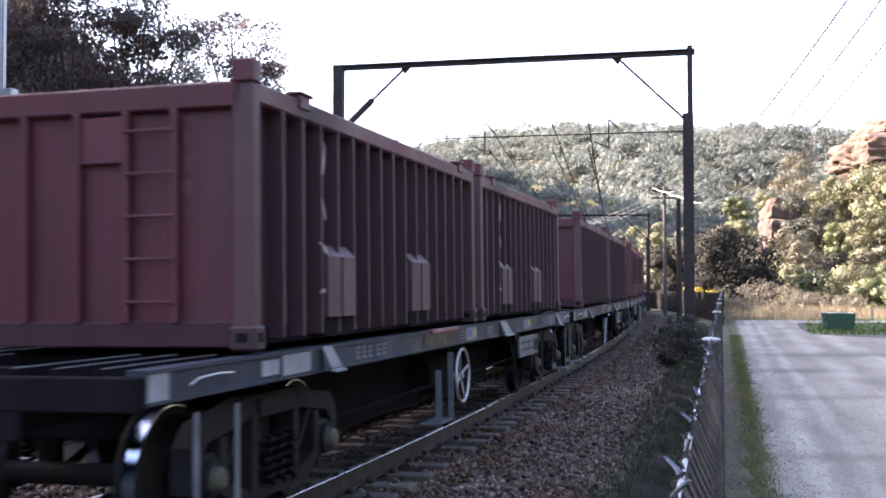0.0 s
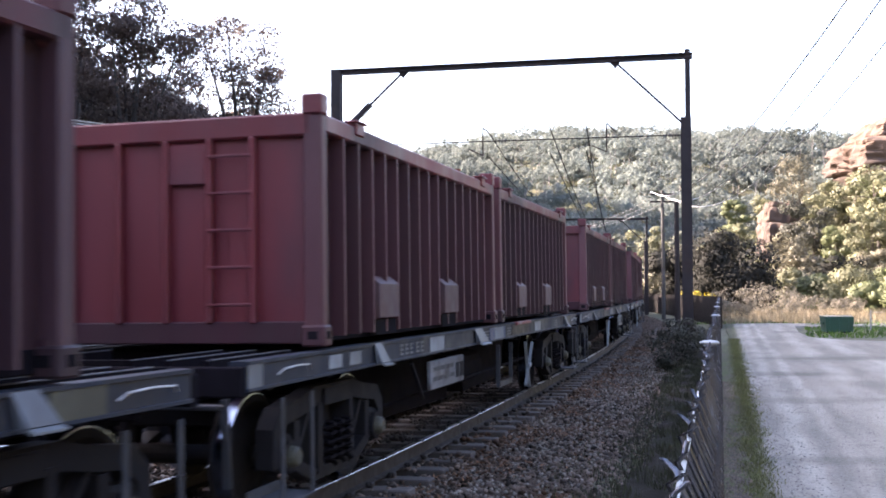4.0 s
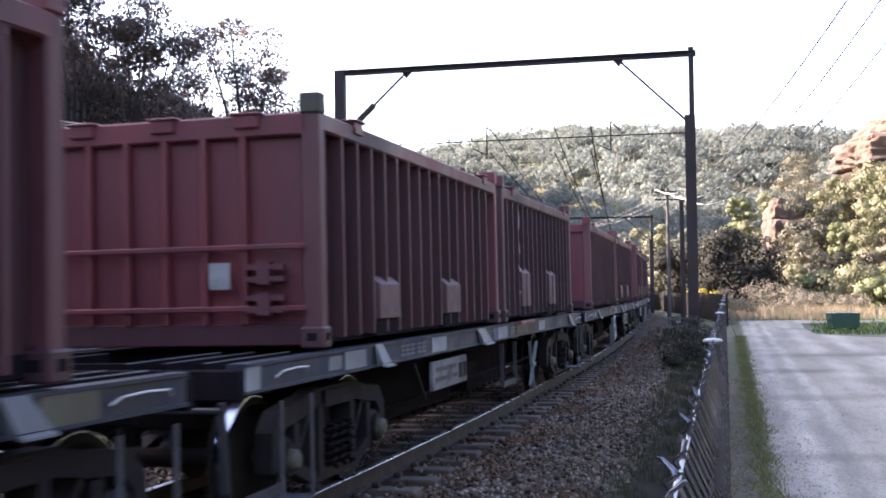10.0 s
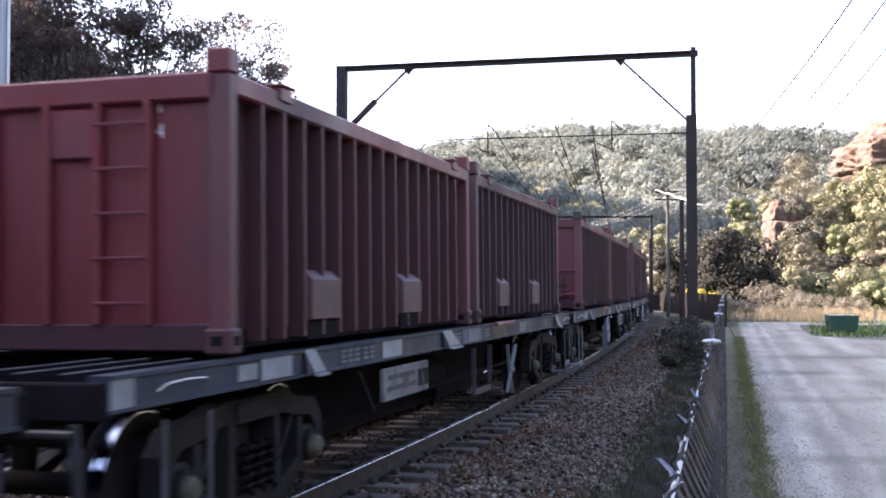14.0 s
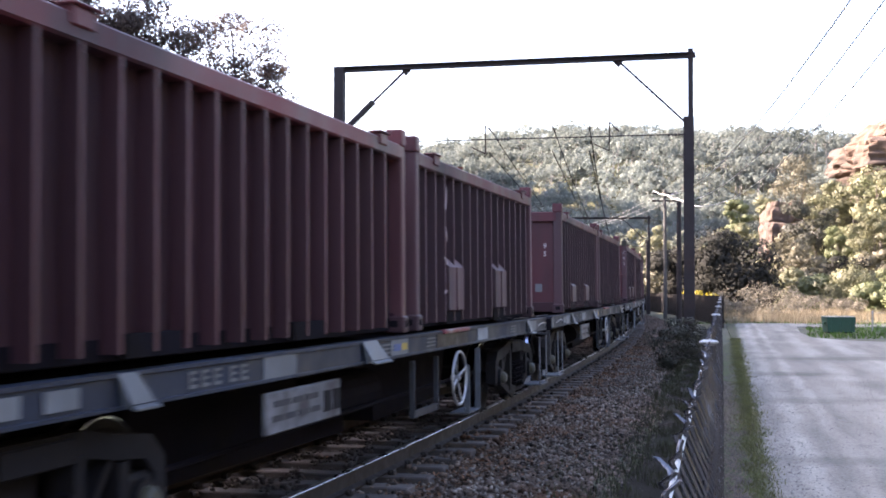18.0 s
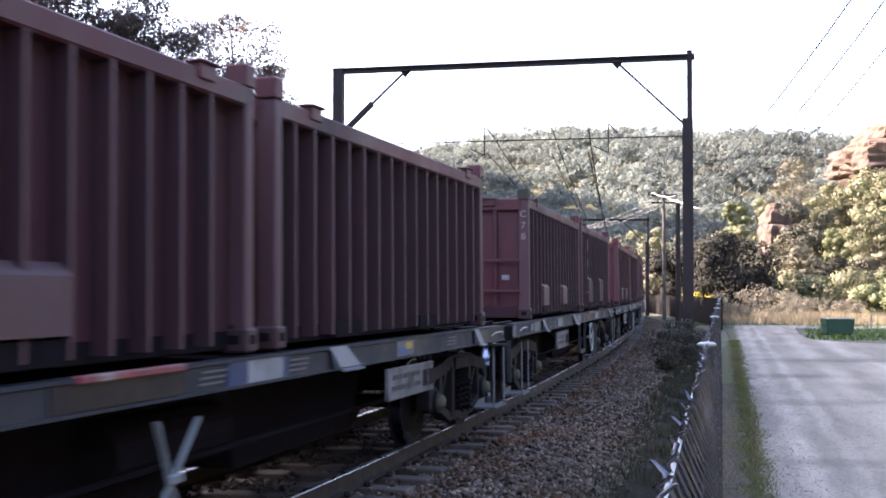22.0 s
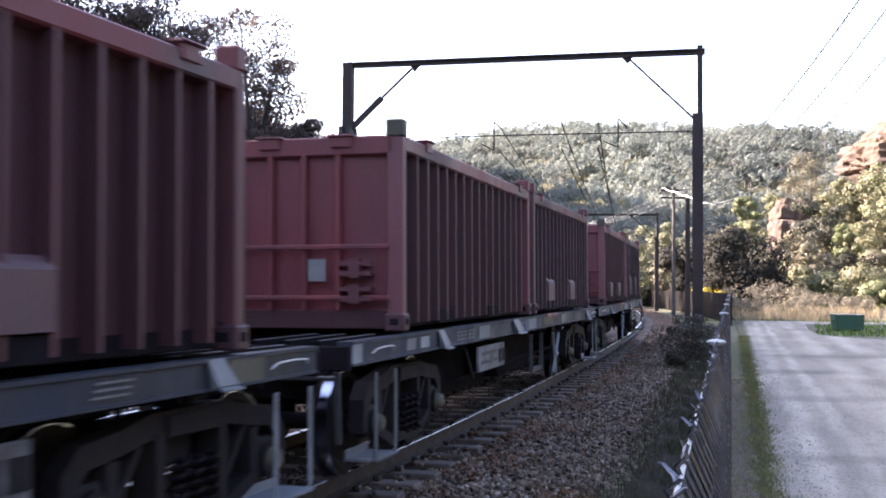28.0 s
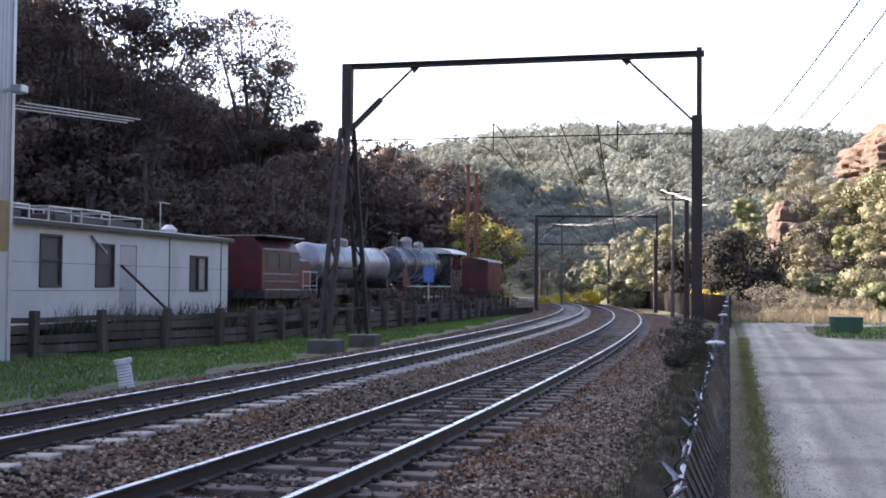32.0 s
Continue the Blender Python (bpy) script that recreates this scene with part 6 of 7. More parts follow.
def build_shed():
    """The tall corrugated shed whose corner cuts the view."""
    top = empty("corrugated_shed", Matrix.Translation((-10.62, 27.6, -0.3)) @ Matrix.Rotation(radians(-14), 4, "Z"), "tall pale corrugated-iron shed with an ochre base board", "shed")
    W, D, H = 12.0, 9.0, 11.0
    outline = []
    n = int(W / 0.076)
    for i in range(n + 1):
        outline.append((-W + i * W / n, -0.009 if i % 2 else 0.009))
    b = bmesh.new()
    lo = [b.verts.new((x, y - D, 4.0)) for x, y in outline]
    hi = [b.verts.new((x, y - D, H)) for x, y in outline]
    for i in range(n):
        b.faces.new((lo[i], lo[i + 1], hi[i + 1], hi[i]))
    m = int(D / 0.076)
    lo = [b.verts.new(((-0.009 if i % 2 else 0.009), -D + i * D / m, 4.0)) for i in range(m + 1)]
    hi = [b.verts.new(((-0.009 if i % 2 else 0.009), -D + i * D / m, H)) for i in range(m + 1)]
    for i in range(m):
        b.faces.new((lo[i], lo[i + 1], hi[i + 1], hi[i]))
    part("cladding", b, M["corrugated"], top)
    part("core", boxes((-W + 0.02, -0.03, -D + 0.03, -0.02, 0.02, H - 0.05)), M["hut_wall"], top)
    part("base_board", boxes((-0.028, -0.006, -D, -0.0, 2.75, 3.98)), M["ochre"], top, "ochre painted base board")
    part("corner_flashing", boxes((-0.10, 0.028, -0.10, 0.02, 0, H)), M["roof_white"], top)
    b = bmesh.new()
    prism(b, [(-W - 0.3, H), (0.35, H), (0.35, H + 0.12), (-W / 2, H + 2.2), (-W - 0.3, H + 0.12)], 1, -D - 0.3, 0.3)
    part("roof", b, M["roof_white"], top)
    b = bmesh.new()
    bar(b, (0.05, -0.5, 6.6), (0.45, -0.45, 6.7), 0.08, 0.08)
    box(b, 0.3, 0.62, -0.6, -0.3, 6.55, 6.75, 0.03)
    part("flood_lamp", b, M["galv"], top, "small bracket lamp")
    # an awning rail sticking out behind the corner
    b = bmesh.new()
    for k in range(3):
        bar(b, (-0.4 + 0.25 * k, 0.3, 6.35 + 0.05 * k), (0.7 + 0.2 * k, 4.2, 6.5 + 0.04 * k), 0.035, 0.03)
    part("awning_frame", b, M["galv"], top, "pale projecting awning frame")


build_shed()

M["loco_red"] = material("old_red_enamel", (0.070, 0.010, 0.015), 0.4, vary=0.25, grain=2, dirt=(0.022, 0.010, 0.012), dirt_size=0.9, dirt_at=0.46)
M["silver"] = material("silver_tank_paint", (0.17, 0.17, 0.195), 0.38, 0.5, vary=0.12, grain=2, dirt=(0.22, 0.21, 0.22), dirt_size=0.7)
M["loco_black"] = material("oily_black_enamel", (0.025, 0.025, 0.03), 0.3, 0.2, vary=0.2, grain=3)
SIDING = Vector((-8.5, 45.0, 0)), math.atan2(0.339, 1.0)


def siding_pose(y):
    """A place on the siding at that distance ahead."""
    x = SIDING[0].x + (y - 45) * 0.339
    return Matrix.Translation((x, y, 0.35)) @ Matrix.Rotation(-SIDING[1], 4, "Z")


def wheels_under(top, ys, r, mat="loco_black"):
    for y in ys:
        for x in (-0.75, 0.75):
            b = bmesh.new()
            lathe(b, [(0.0, -0.05), (r * 0.3, -0.06), (r * 0.8, -0.03), (r, -0.06), (r, 0.06), (r * 0.8, 0.03), (r * 0.3, 0.06), (0.0, 0.05)], Matrix.Translation((x, y, r)) @ Matrix.Rotation(radians(90), 4, "Y"), 20)
            part("wheel", b, M[mat], top)


def build_yard_vehicles():
    # an old red diesel
    top = empty("red_locomotive", siding_pose(46.3), "old dark red diesel locomotive parked behind the fence", "locomotive")
    part("frame", boxes((-1.35, 1.35, -1, 4.0, 0.75, 1.15), bevel=0.03), M["loco_black"], top)
    b = bmesh.new()
    prism(b, [(-1.2, 1.15), (1.2, 1.15), (1.2, 2.7), (0.8, 3.25), (-0.8, 3.25), (-1.2, 2.7)], 1, -1, 2.4)
    part("body", b, M["loco_red"], top)
    part("hood", boxes((-1.0, 1.0, 2.4, 3.9, 1.15, 2.45), bevel=0.08), M["loco_red"], top)
    part("roof", boxes((-1.3, 1.35, -1, 2.6, 3.25, 3.33), bevel=0.03), M["loco_black"], top)
    for y in (-0.6, 0.5, 1.5):
        part("window", boxes((1.2, 1.215, y, y + 0.85, 2.0, 2.6)), M["glass"], top)
    for z in (1.45, 1.75, 2.75):
        part("stripe", boxes((1.205, 1.22, -0.9, 2.3, z, z + 0.05)), M["white"], top)
    b = bmesh.new()
    for z in (1.3, 1.9):
        rod(b, (1.32, 2.5, z), (1.32, 3.9, z), 0.02, n=6)
    for y in (2.5, 3.2, 3.9):
        rod(b, (1.32, y, 1.1), (1.32, y, 1.95), 0.02, n=6)
    part("hand_rail", b, M["galv"], top)
    wheels_under(top, (0.0, 1.3, 3.0), 0.46)
    # a silver tank wagon
    top = empty("tank_wagon", siding_pose(50.6), "silver-grey cylindrical tank wagon parked behind the fence", "railway wagon")
    b = bmesh.new()
    m = Matrix.Translation((0, 0.2, 2.35)) @ Matrix.Rotation(radians(-90), 4, "X")
    lathe(b, [(0.0, 0.0), (0.5, 0.05), (0.82, 0.22), (0.92, 0.45), (0.92, 9.0), (0.82, 9.25), (0.5, 9.4), (0.0, 9.45)], m, 32)
    for f in b.faces:
        f.smooth = True
    part("tank", b, M["silver"], top)
    for y in (0.9, 3.4, 6.3, 8.8):
        b = bmesh.new()
        ring(b, 0.93, 0.03, Matrix.Translation((0, y, 2.35)) @ Matrix.Rotation(radians(90), 4, "X"), 32, 5)
        part("tank_band", b, M["galv"], top)
    b = bmesh.new()
    lathe(b, [(0.38, 0.0), (0.38, 0.30), (0.25, 0.40), (0.0, 0.42)], Matrix.Translation((0, 4.8, 3.22)), 16)
    part("dome", b, M["silver"], top)
    part("underframe", boxes((-1.2, 1.2, 0, 9.7, 0.9, 1.2), (-1.1, 1.1, 1.0, 1.4, 1.2, 1.7), (-1.1, 1.1, 8.2, 8.6, 1.2, 1.7)), M["loco_black"], top)
    b = bmesh.new()
    for e in (0.9, 1.25):
        rod(b, (1.0, 1.3 + e, 1.2), (0.75, 1.3 + e, 3.2), 0.02, n=6)
    for k in range(7):
        rod(b, (1.0 - 0.035 * k, 2.2, 1.35 + 0.27 * k), (1.0 - 0.035 * k, 2.55, 1.35 + 0.27 * k), 0.015, n=6)
    part("ladder", b, M["dark_trim"], top)
    wheels_under(top, (1.0, 2.6, 7.0, 8.6), 0.45)
    # a black steam engine
    top = empty("steam_locomotive", siding_pose(60.7), "black and grey steam locomotive with a dome and cab", "locomotive")
    b = bmesh.new()
    m = Matrix.Translation((0, 0.4, 2.55)) @ Matrix.Rotation(radians(-90), 4, "X")
    lathe(b, [(0.0, 0.0), (0.55, 0.03), (0.86, 0.10), (0.88, 0.2), (0.88, 2.2), (0.95, 2.25), (0.95, 7.0)], m, 28)
    for f in b.faces:
        f.smooth = True
    part("boiler", b, M["engine_grey"], top)
    for y, r, h in ((3.2, 0.36, 0.75), (5.3, 0.30, 0.55)):
        b = bmesh.new()
        lathe(b, [(r * 1.2, 0.0), (r, 0.15), (r, h * 0.7), (r * 0.7, h * 0.95), (0.0, h)], Matrix.Translation((0, y, 3.35)), 18)
        part("dome", b, M["silver"], top)
    b = bmesh.new()
    lathe(b, [(0.30, 0.0), (0.24, 0.2), (0.22, 0.75), (0.30, 0.85), (0.26, 0.9)], Matrix.Translation((0, 1.3, 3.35)), 18)
    part("chimney", b, M["loco_black"], top)
    for y in (1.0, 2.6, 4.2, 5.8):
        b = bmesh.new()
        ring(b, 0.90 if y < 2.5 else 0.965, 0.02, Matrix.Translation((0, y, 2.55)) @ Matrix.Rotation(radians(90), 4, "X"), 28, 5)
        part("boiler_band", b, M["galv"], top)
    part("cab", boxes((-1.3, 1.3, 7.4, 9.7, 1.3, 2.3), (-1.3, -1.22, 7.4, 9.7, 2.3, 3.3), (1.22, 1.3, 7.4, 7.8, 2.3, 3.3), (1.22, 1.3, 9.3, 9.7, 2.3, 3.3), (-1.3, 1.3, 7.4, 7.48, 2.3, 3.3)), M["loco_black"], top)
    b = bmesh.new()
    prism(b, [(-1.5, 3.28), (1.5, 3.28), (1.45, 3.40), (0.7, 3.62), (-0.7, 3.62), (-1.45, 3.40)], 1, 7.0, 10.1)
    part("cab_roof", b, M["roof_white"], top, "pale cab roof")
    part("running_board", boxes((-1.35, 1.35, 0.0, 7.4, 1.28, 1.36)), M["galv"], top)
    part("frame", boxes((-1.0, 1.0, -0.3, 10, 0.7, 1.28)), M["loco_black"], top)
    part("buffer_beam", boxes((-1.3, 1.3, -0.42, -0.3, 0.75, 1.35)), M["loco_red"], top, "red buffer beam")
    for x in (-0.85, 0.85):
        b = bmesh.new()
        rod(b, (x, -0.42, 1.05), (x, -0.85, 1.05), 0.08, n=10)
        lathe(b, [(0.0, 0.03), (0.2, 0.02), (0.22, 0.0), (0.1, -0.03)], Matrix.Translation((x, -0.85, 1.05)) @ Matrix.Rotation(radians(90), 4, "X"), 14)
        part("buffer", b, M["galv"], top)
    b = bmesh.new()
    prism(b, [(-0.35, 1.36), (0.9, 1.36), (0.2, 2.35), (-0.2, 2.2)], 0, 1.15, 1.2)
    part("splash_plate", b, M["loco_red"], top, "faded red splash plate")
    wheels_under(top, (0.5, 1.7), 0.45)
    wheels_under(top, (3.2, 5.0, 6.8), 0.72)
    b = bmesh.new()
    bar(b, (1.0, 3.2, 0.72), (1.0, 6.8, 0.72), 0.05, 0.12)
    part("coupling_rod", b, M["galv"], top)
    # a red goods van
    top = empty("red_goods_van", siding_pose(75.5), "short red timber goods van behind the fence", "railway wagon")
    part("body", boxes((-1.2, 1.2, 0, 3.2, 1.0, 2.95)), M["loco_red"], top)
    for k in range(7):
        part("plank", boxes((1.2, 1.212, 0.02 + 0.45 * k, 0.44 + 0.45 * k, 1.02, 2.9)), M["loco_red"], top)
    for k in range(6):
        part("plank", boxes((-1.18 + 0.4 * k, -0.81 + 0.4 * k, -0.012, 0.0, 1.02, 2.9)), M["loco_red"], top)
    b = bmesh.new()
    prism(b, [(-1.3, 2.95), (1.3, 2.95), (1.2, 3.1), (0, 3.3), (-1.2, 3.1)], 1, -0.1, 3.3)
    part("roof", b, M["loco_red"], top)
    part("underframe", boxes((-1.1, 1.1, 0, 3.2, 0.75, 1.0)), M["loco_black"], top)
    wheels_under(top, (0.7, 2.5), 0.45)
    # two rusty red signal posts behind
    for x, y, h in ((1.85, 86.0, 11.2), (2.5, 87.0, 10.6)):
        t2 = empty("rusty_post", Matrix.Translation((x, y, -0.3)), "tall rusty red steel post above the yard", "post", "rusty yard posts")
        b = bmesh.new()
        bar(b, (0, 0, 0), (0, 0, h), 0.28, 0.28)
        part("shaft", b, M["rust"], t2)
        part("cap", boxes((-0.22, 0.22, -0.22, 0.22, h, h + 0.12)), M["rust"], t2)


M["engine_grey"] = material("dull_engine_grey", (0.055, 0.057, 0.07), 0.28, 0.4, vary=0.2, grain=2, dirt=(0.05, 0.05, 0.06), dirt_size=0.9)
M["rust"] = material("rust_red_steel", (0.16, 0.055, 0.04), 0.8, vary=0.2, grain=3)
build_yard_vehicles()


def build_siding():
    top = empty("yard_siding", Matrix(), "old raised siding track under the parked vehicles", "railway track")
    tagged(top, kind="structure")
    b = bmesh.new()
    m = siding_pose(40.0)
    for v in ((-2.2, 2.2, -2, 46, -0.75, -0.15),):
        box(b, *v)
    bmesh.ops.transform(b, matrix=m, verts=b.verts[:])
    part("bank", b, M["dirt"], top)
    for x in (-0.75, 0.75):
        b = bmesh.new()
        box(b, x - 0.035, x + 0.035, -2, 46, -0.15, 0.0)
        bmesh.ops.transform(b, matrix=m, verts=b.verts[:])
        part("rail", b, M["rail"], top)


build_siding()


M["pvc"] = material("white_ribbed_plastic", (0.42, 0.45, 0.48), 0.5, vary=0.12, grain=8, dirt=(0.26, 0.26, 0.25), dirt_size=5.0)


def build_small_things():
    # a ribbed white pipe stub by the far track
    top = empty("ribbed_pipe", Matrix.Translation((-5.50, 19.75, -0.22)) @ Matrix.Rotation(radians(-10), 4, "Y") @ Matrix.Diagonal((1.2, 1.2, 1.3, 1)), "short white ribbed plastic pipe standing in the grass", "pipe")
    b = bmesh.new()
    prof = [(0.10, 0.0)]
    for k in range(9):
        prof += [(0.115, 0.02 + 0.04 * k), (0.100, 0.04 + 0.04 * k)]
    lathe(b, prof + [(0.085, 0.40), (0.085, 0.1)], Matrix(), 20)
    part("body", b, M["pvc"], top)
    b = bmesh.new()
    lathe(b, [(0.13, 0.385), (0.135, 0.40), (0.135, 0.445), (0.12, 0.455), (0.09, 0.455)], Matrix(), 20)
    part("collar", b, M["pvc"], top)
    # sign on the yard fence
    top = empty("yard_sign", Matrix.Translation((-0.75, 58.5, -0.27)) @ Matrix.Rotation(radians(-6), 4, "Z"), "small blue sign with white arrows on a post", "sign")
    b = bmesh.new()
    rod(b, (0, 0, 0), (0, 0, 2.95), 0.035, n=8)
    part("post", b, M["galv"], top)
    part("board", boxes((-0.27, 0.27, -0.06, -0.035, 2.15, 2.95), bevel=0.01), M["sign_blue"], top)
    b = bmesh.new()
    for z in (2.35, 2.65):
        prism(b, [(-0.18, z + 0.14), (0.0, z - 0.10), (0.18, z + 0.14), (0.10, z + 0.14), (0.0, z + 0.02), (-0.10, z + 0.14)], 1, -0.066, -0.061)
        bmesh.ops.triangulate(b, faces=[f for f in b.faces if len(f.verts) > 4])
    part("arrow", b, M["white"], top)
    # the green bin
    top = empty("skip_bin", Matrix.Translation((18.12, 50.6, -0.25)) @ Matrix.Rotation(radians(-4), 4, "Z") @ Matrix.Diagonal((0.83, 0.9, 0.87, 1)), "green steel waste bin with a ribbed lid on the grass", "waste bin")
    b = bmesh.new()
    prism(b, [(-0.70, 0.06), (0.70, 0.06), (0.76, 0.82), (-0.76, 0.82)], 1, -0.5, 0.5)
    part("body", b, M["bin_green"], top)
    for k in range(8):
        part("lid_rib", boxes((-0.78 + 0.197 * k, -0.66 + 0.197 * k, -0.55, 0.55, 0.82, 0.875), bevel=0.012), M["bin_light"], top)
    for k in (-0.5, 0.0, 0.5):
        part("side_rib", boxes((k - 0.03, k + 0.03, -0.53, -0.5, 0.1, 0.80)), M["bin_green"], top)
    for x in (-0.79, 0.79):
        part("lift_lug", boxes((x - 0.03, x + 0.03, -0.25, 0.25, 0.45, 0.57), bevel=0.01), M["bin_green"], top)
    for x in (-0.5, 0.5):
        part("skid", boxes((x - 0.06, x + 0.06, -0.5, 0.5, 0.0, 0.06)), M["black"], top)
    # low posts with a rail near the road's end
    top = empty("wire_fence", Matrix.Translation((20.2, 52.0, -0.27)), "low wire fence with pale posts behind the bin", "fence")
    for k in range(5):
        b = bmesh.new()
        rod(b, (1.5 * k, 0.4 * k, 0), (1.5 * k, 0.4 * k, 1.0), 0.035, n=6)
        part("post", b, M["galv"], top)
    for z in (0.4, 0.9):
        b = bmesh.new()
        rod(b, (0, 0, z), (6, 1.6, z), 0.008, n=4)
        part("strand", b, M["galv"], top)


M["sign_blue"] = material("blue_sign_enamel", (0.03, 0.10, 0.42), 0.4, vary=0.08)
M["bin_green"] = material("green_bin_paint", (0.010, 0.062, 0.036), 0.5, vary=0.15, grain=3, dirt=(0.02, 0.06, 0.035), dirt_size=1.5)
M["bin_light"] = material("faded_pale_lid", (0.24, 0.28, 0.24), 0.5, vary=0.15, grain=3)
build_small_things()


# ---- plants ----
def leaf_cloud(rng, centres, radii, counts, size):
    """Loose leaf triangles filling ellipsoids, more of them towards the outside, and the way that each leaf's clump faces there."""
    idx = np.repeat(np.arange(len(centres)), counts)
    n = len(idx)
    d = rng.normal(size=(n, 3))
    d /= np.linalg.norm(d, axis=1)[:, None]
    q = rng.uniform(0.55, 1.03, n) ** 0.5
    c = np.asarray(centres)[idx] + d * q[:, None] * np.asarray(radii)[idx]
    face = d + rng.normal(size=(n, 3)) * 0.34          # leaves lie roughly along the clump's skin
    face /= np.linalg.norm(face, axis=1)[:, None] + 1e-9
    a = np.cross(face, rng.normal(size=(n, 3)))
    a /= np.linalg.norm(a, axis=1)[:, None] + 1e-9
    b = np.cross(face, a)
    b /= np.linalg.norm(b, axis=1)[:, None] + 1e-9
    s = (np.asarray(size)[idx] if np.ndim(size) else np.full(n, size)) * rng.uniform(0.55, 1.25, n)
    a, b = a * s[:, None], b * (s * 0.55)[:, None]
    soft = d * 0.7 + face * 0.45 + np.array((0, 0, 0.15))
    soft /= np.linalg.norm(soft, axis=1)[:, None]
    return np.stack((c - a * 0.6 - b * 0.6, c + a * 0.7 - b * 0.2, c + b), 1), soft


def leaf_mesh(name, cloud, mat):
    """Leaves as one mesh, each with its clump's soft normal."""
    t, soft = cloud
    me = mesh_np(name, t.reshape(-1, 3), np.arange(len(t) * 3).reshape(-1, 3), mat)
    at = me.attributes.new("custom_normal", "FLOAT_VECTOR", "POINT")
    at.data.foreach_set("vector", np.ascontiguousarray(np.repeat(soft, 3, axis=0), dtype=np.float32).ravel())
    return me


def crown_parts(rng, base, tall, wide, clumps, low=0.42, puff=1.0):
    """Clump centres and radii of a gum tree's uneven crown."""
    k = np.arange(clumps)
    ang = k * 2.4 + rng.uniform(0, 6)
    f = rng.uniform(low, 0.97, clumps)
    spread = wide * 0.5 * np.sqrt(rng.uniform(0.02, 1, clumps)) * (1.15 - 0.6 * np.abs(f - 0.66) / 0.4)
    cx, cy = base[0] + np.cos(ang) * spread, base[1] + np.sin(ang) * spread
    cz = base[2] + tall * f
    r = wide * puff * rng.uniform(0.13, 0.24, clumps)
    return np.stack((cx, cy, cz), -1), np.stack((r, r, r * rng.uniform(0.55, 0.85, clumps)), -1)


def trunk_faces(verts, faces, a, b, r0, r1, n=5):
    a, b = np.asarray(a, float), np.asarray(b, float)
    d = b - a
    u = np.cross(d, (0.3, 1, 0.1))
    u /= np.linalg.norm(u)
    v = np.cross(d, u)
    v /= np.linalg.norm(v)
    k = len(verts)
    for p, r in ((a, r0), (b, r1)):
        for i in range(n):
            t = 2 * math.pi * i / n
            verts.append(p + (u * math.cos(t) + v * math.sin(t)) * r)
    for i in range(n):
        j = (i + 1) % n
        faces += [(k + i, k + j, k + n + j), (k + i, k + n + j, k + n + i)]


def build_forest(name, places, tall, wide, clumps, leaves, size, mat, label, seed, low=0.42, bark=None):
    """Uncountable trees of a hillside as one crown mesh and one trunk mesh."""
    rng = np.random.default_rng(seed)
    cs, rs, tv, tf = [], [], [], []
    for x, y in places:
        z = float(ground_z(x, y))
        h, w = rng.uniform(*tall), rng.uniform(*wide)
        c, r = crown_parts(rng, (x, y, z), h, w, clumps, low)
        cs.append(c)
        rs.append(r)
        lean = rng.normal(size=2) * 0.03 * h
        topp = (x + lean[0], y + lean[1], z + h * 0.8)
        trunk_faces(tv, tf, (x, y, z - 0.5), topp, 0.018 * h, 0.008 * h)
        for q in c[:3]:
            trunk_faces(tv, tf, (x + lean[0] * 0.5, y + lean[1] * 0.5, z + h * 0.45), q, 0.009 * h, 0.004 * h, 4)
    cs, rs = np.concatenate(cs), np.concatenate(rs)
    t = leaf_cloud(rng, cs, rs, np.full(len(cs), leaves), size)
    top = new(name, leaf_mesh(name, t, mat))
    tagged(top, label, "trees", kind="stuff")
    o = new("trunks", mesh_np("trunks", np.array(tv), np.array(tf), bark or M["bark"]))
    o.parent = top
    tagged(o, kind="stuff")


def wedge(rng, count, lo, hi, near, far, keep):
    """Random places between two bearings (degrees right of ahead) and two distances ahead, where keep() holds."""
    out = []
    while len(out) < count:
        b, y = rng.uniform(lo, hi), math.sqrt(rng.uniform(near ** 2, far ** 2))
        x = math.tan(radians(b)) * y
        if keep(x, y):
            out.append((x, y))
    return out


def clear_of_line(x, y, gap):
    d = np.hypot(LINE[1] - x, LINE[2] - y)
    return d.min() > gap


rt = random.Random(31)
spur_side = lambda x, y: ((-14 + 0.25 * (y - 28)) - x) * 0.97
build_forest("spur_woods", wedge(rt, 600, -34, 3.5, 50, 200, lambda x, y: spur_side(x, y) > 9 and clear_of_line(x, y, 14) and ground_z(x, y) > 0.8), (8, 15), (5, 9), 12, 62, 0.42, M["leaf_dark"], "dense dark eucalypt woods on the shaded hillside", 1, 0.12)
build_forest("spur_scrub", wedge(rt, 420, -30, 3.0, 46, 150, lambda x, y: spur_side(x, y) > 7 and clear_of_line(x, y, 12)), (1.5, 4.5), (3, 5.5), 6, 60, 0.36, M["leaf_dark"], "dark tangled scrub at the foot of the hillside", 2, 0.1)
# out of view: added so that the hill keeps the sun off the track
build_forest("upper_spur_woods", [(x, y) for x, y in ((rt.uniform(-150, -40), rt.uniform(-60, 110)) for _ in range(900)) if spur_side(x, y) > 24 and x < -0.45 * y - 8], (10, 16), (7, 11), 8, 16, 1.6, M["leaf_dark"], "unseen tall eucalypts added on the upper hillside to block the sun", 7, 0.2)
build_forest("ridge_woods", wedge(rt, 1750, -9, 26, 225, 500, lambda x, y: clear_of_line(x, y, 18)), (7, 12), (6.5, 11.0), 9, 44, 0.62, M["leaf_far"], "haze-tinted grey-green eucalypt forest on the far ridge", 3, 0.42, M["bark_pale"])
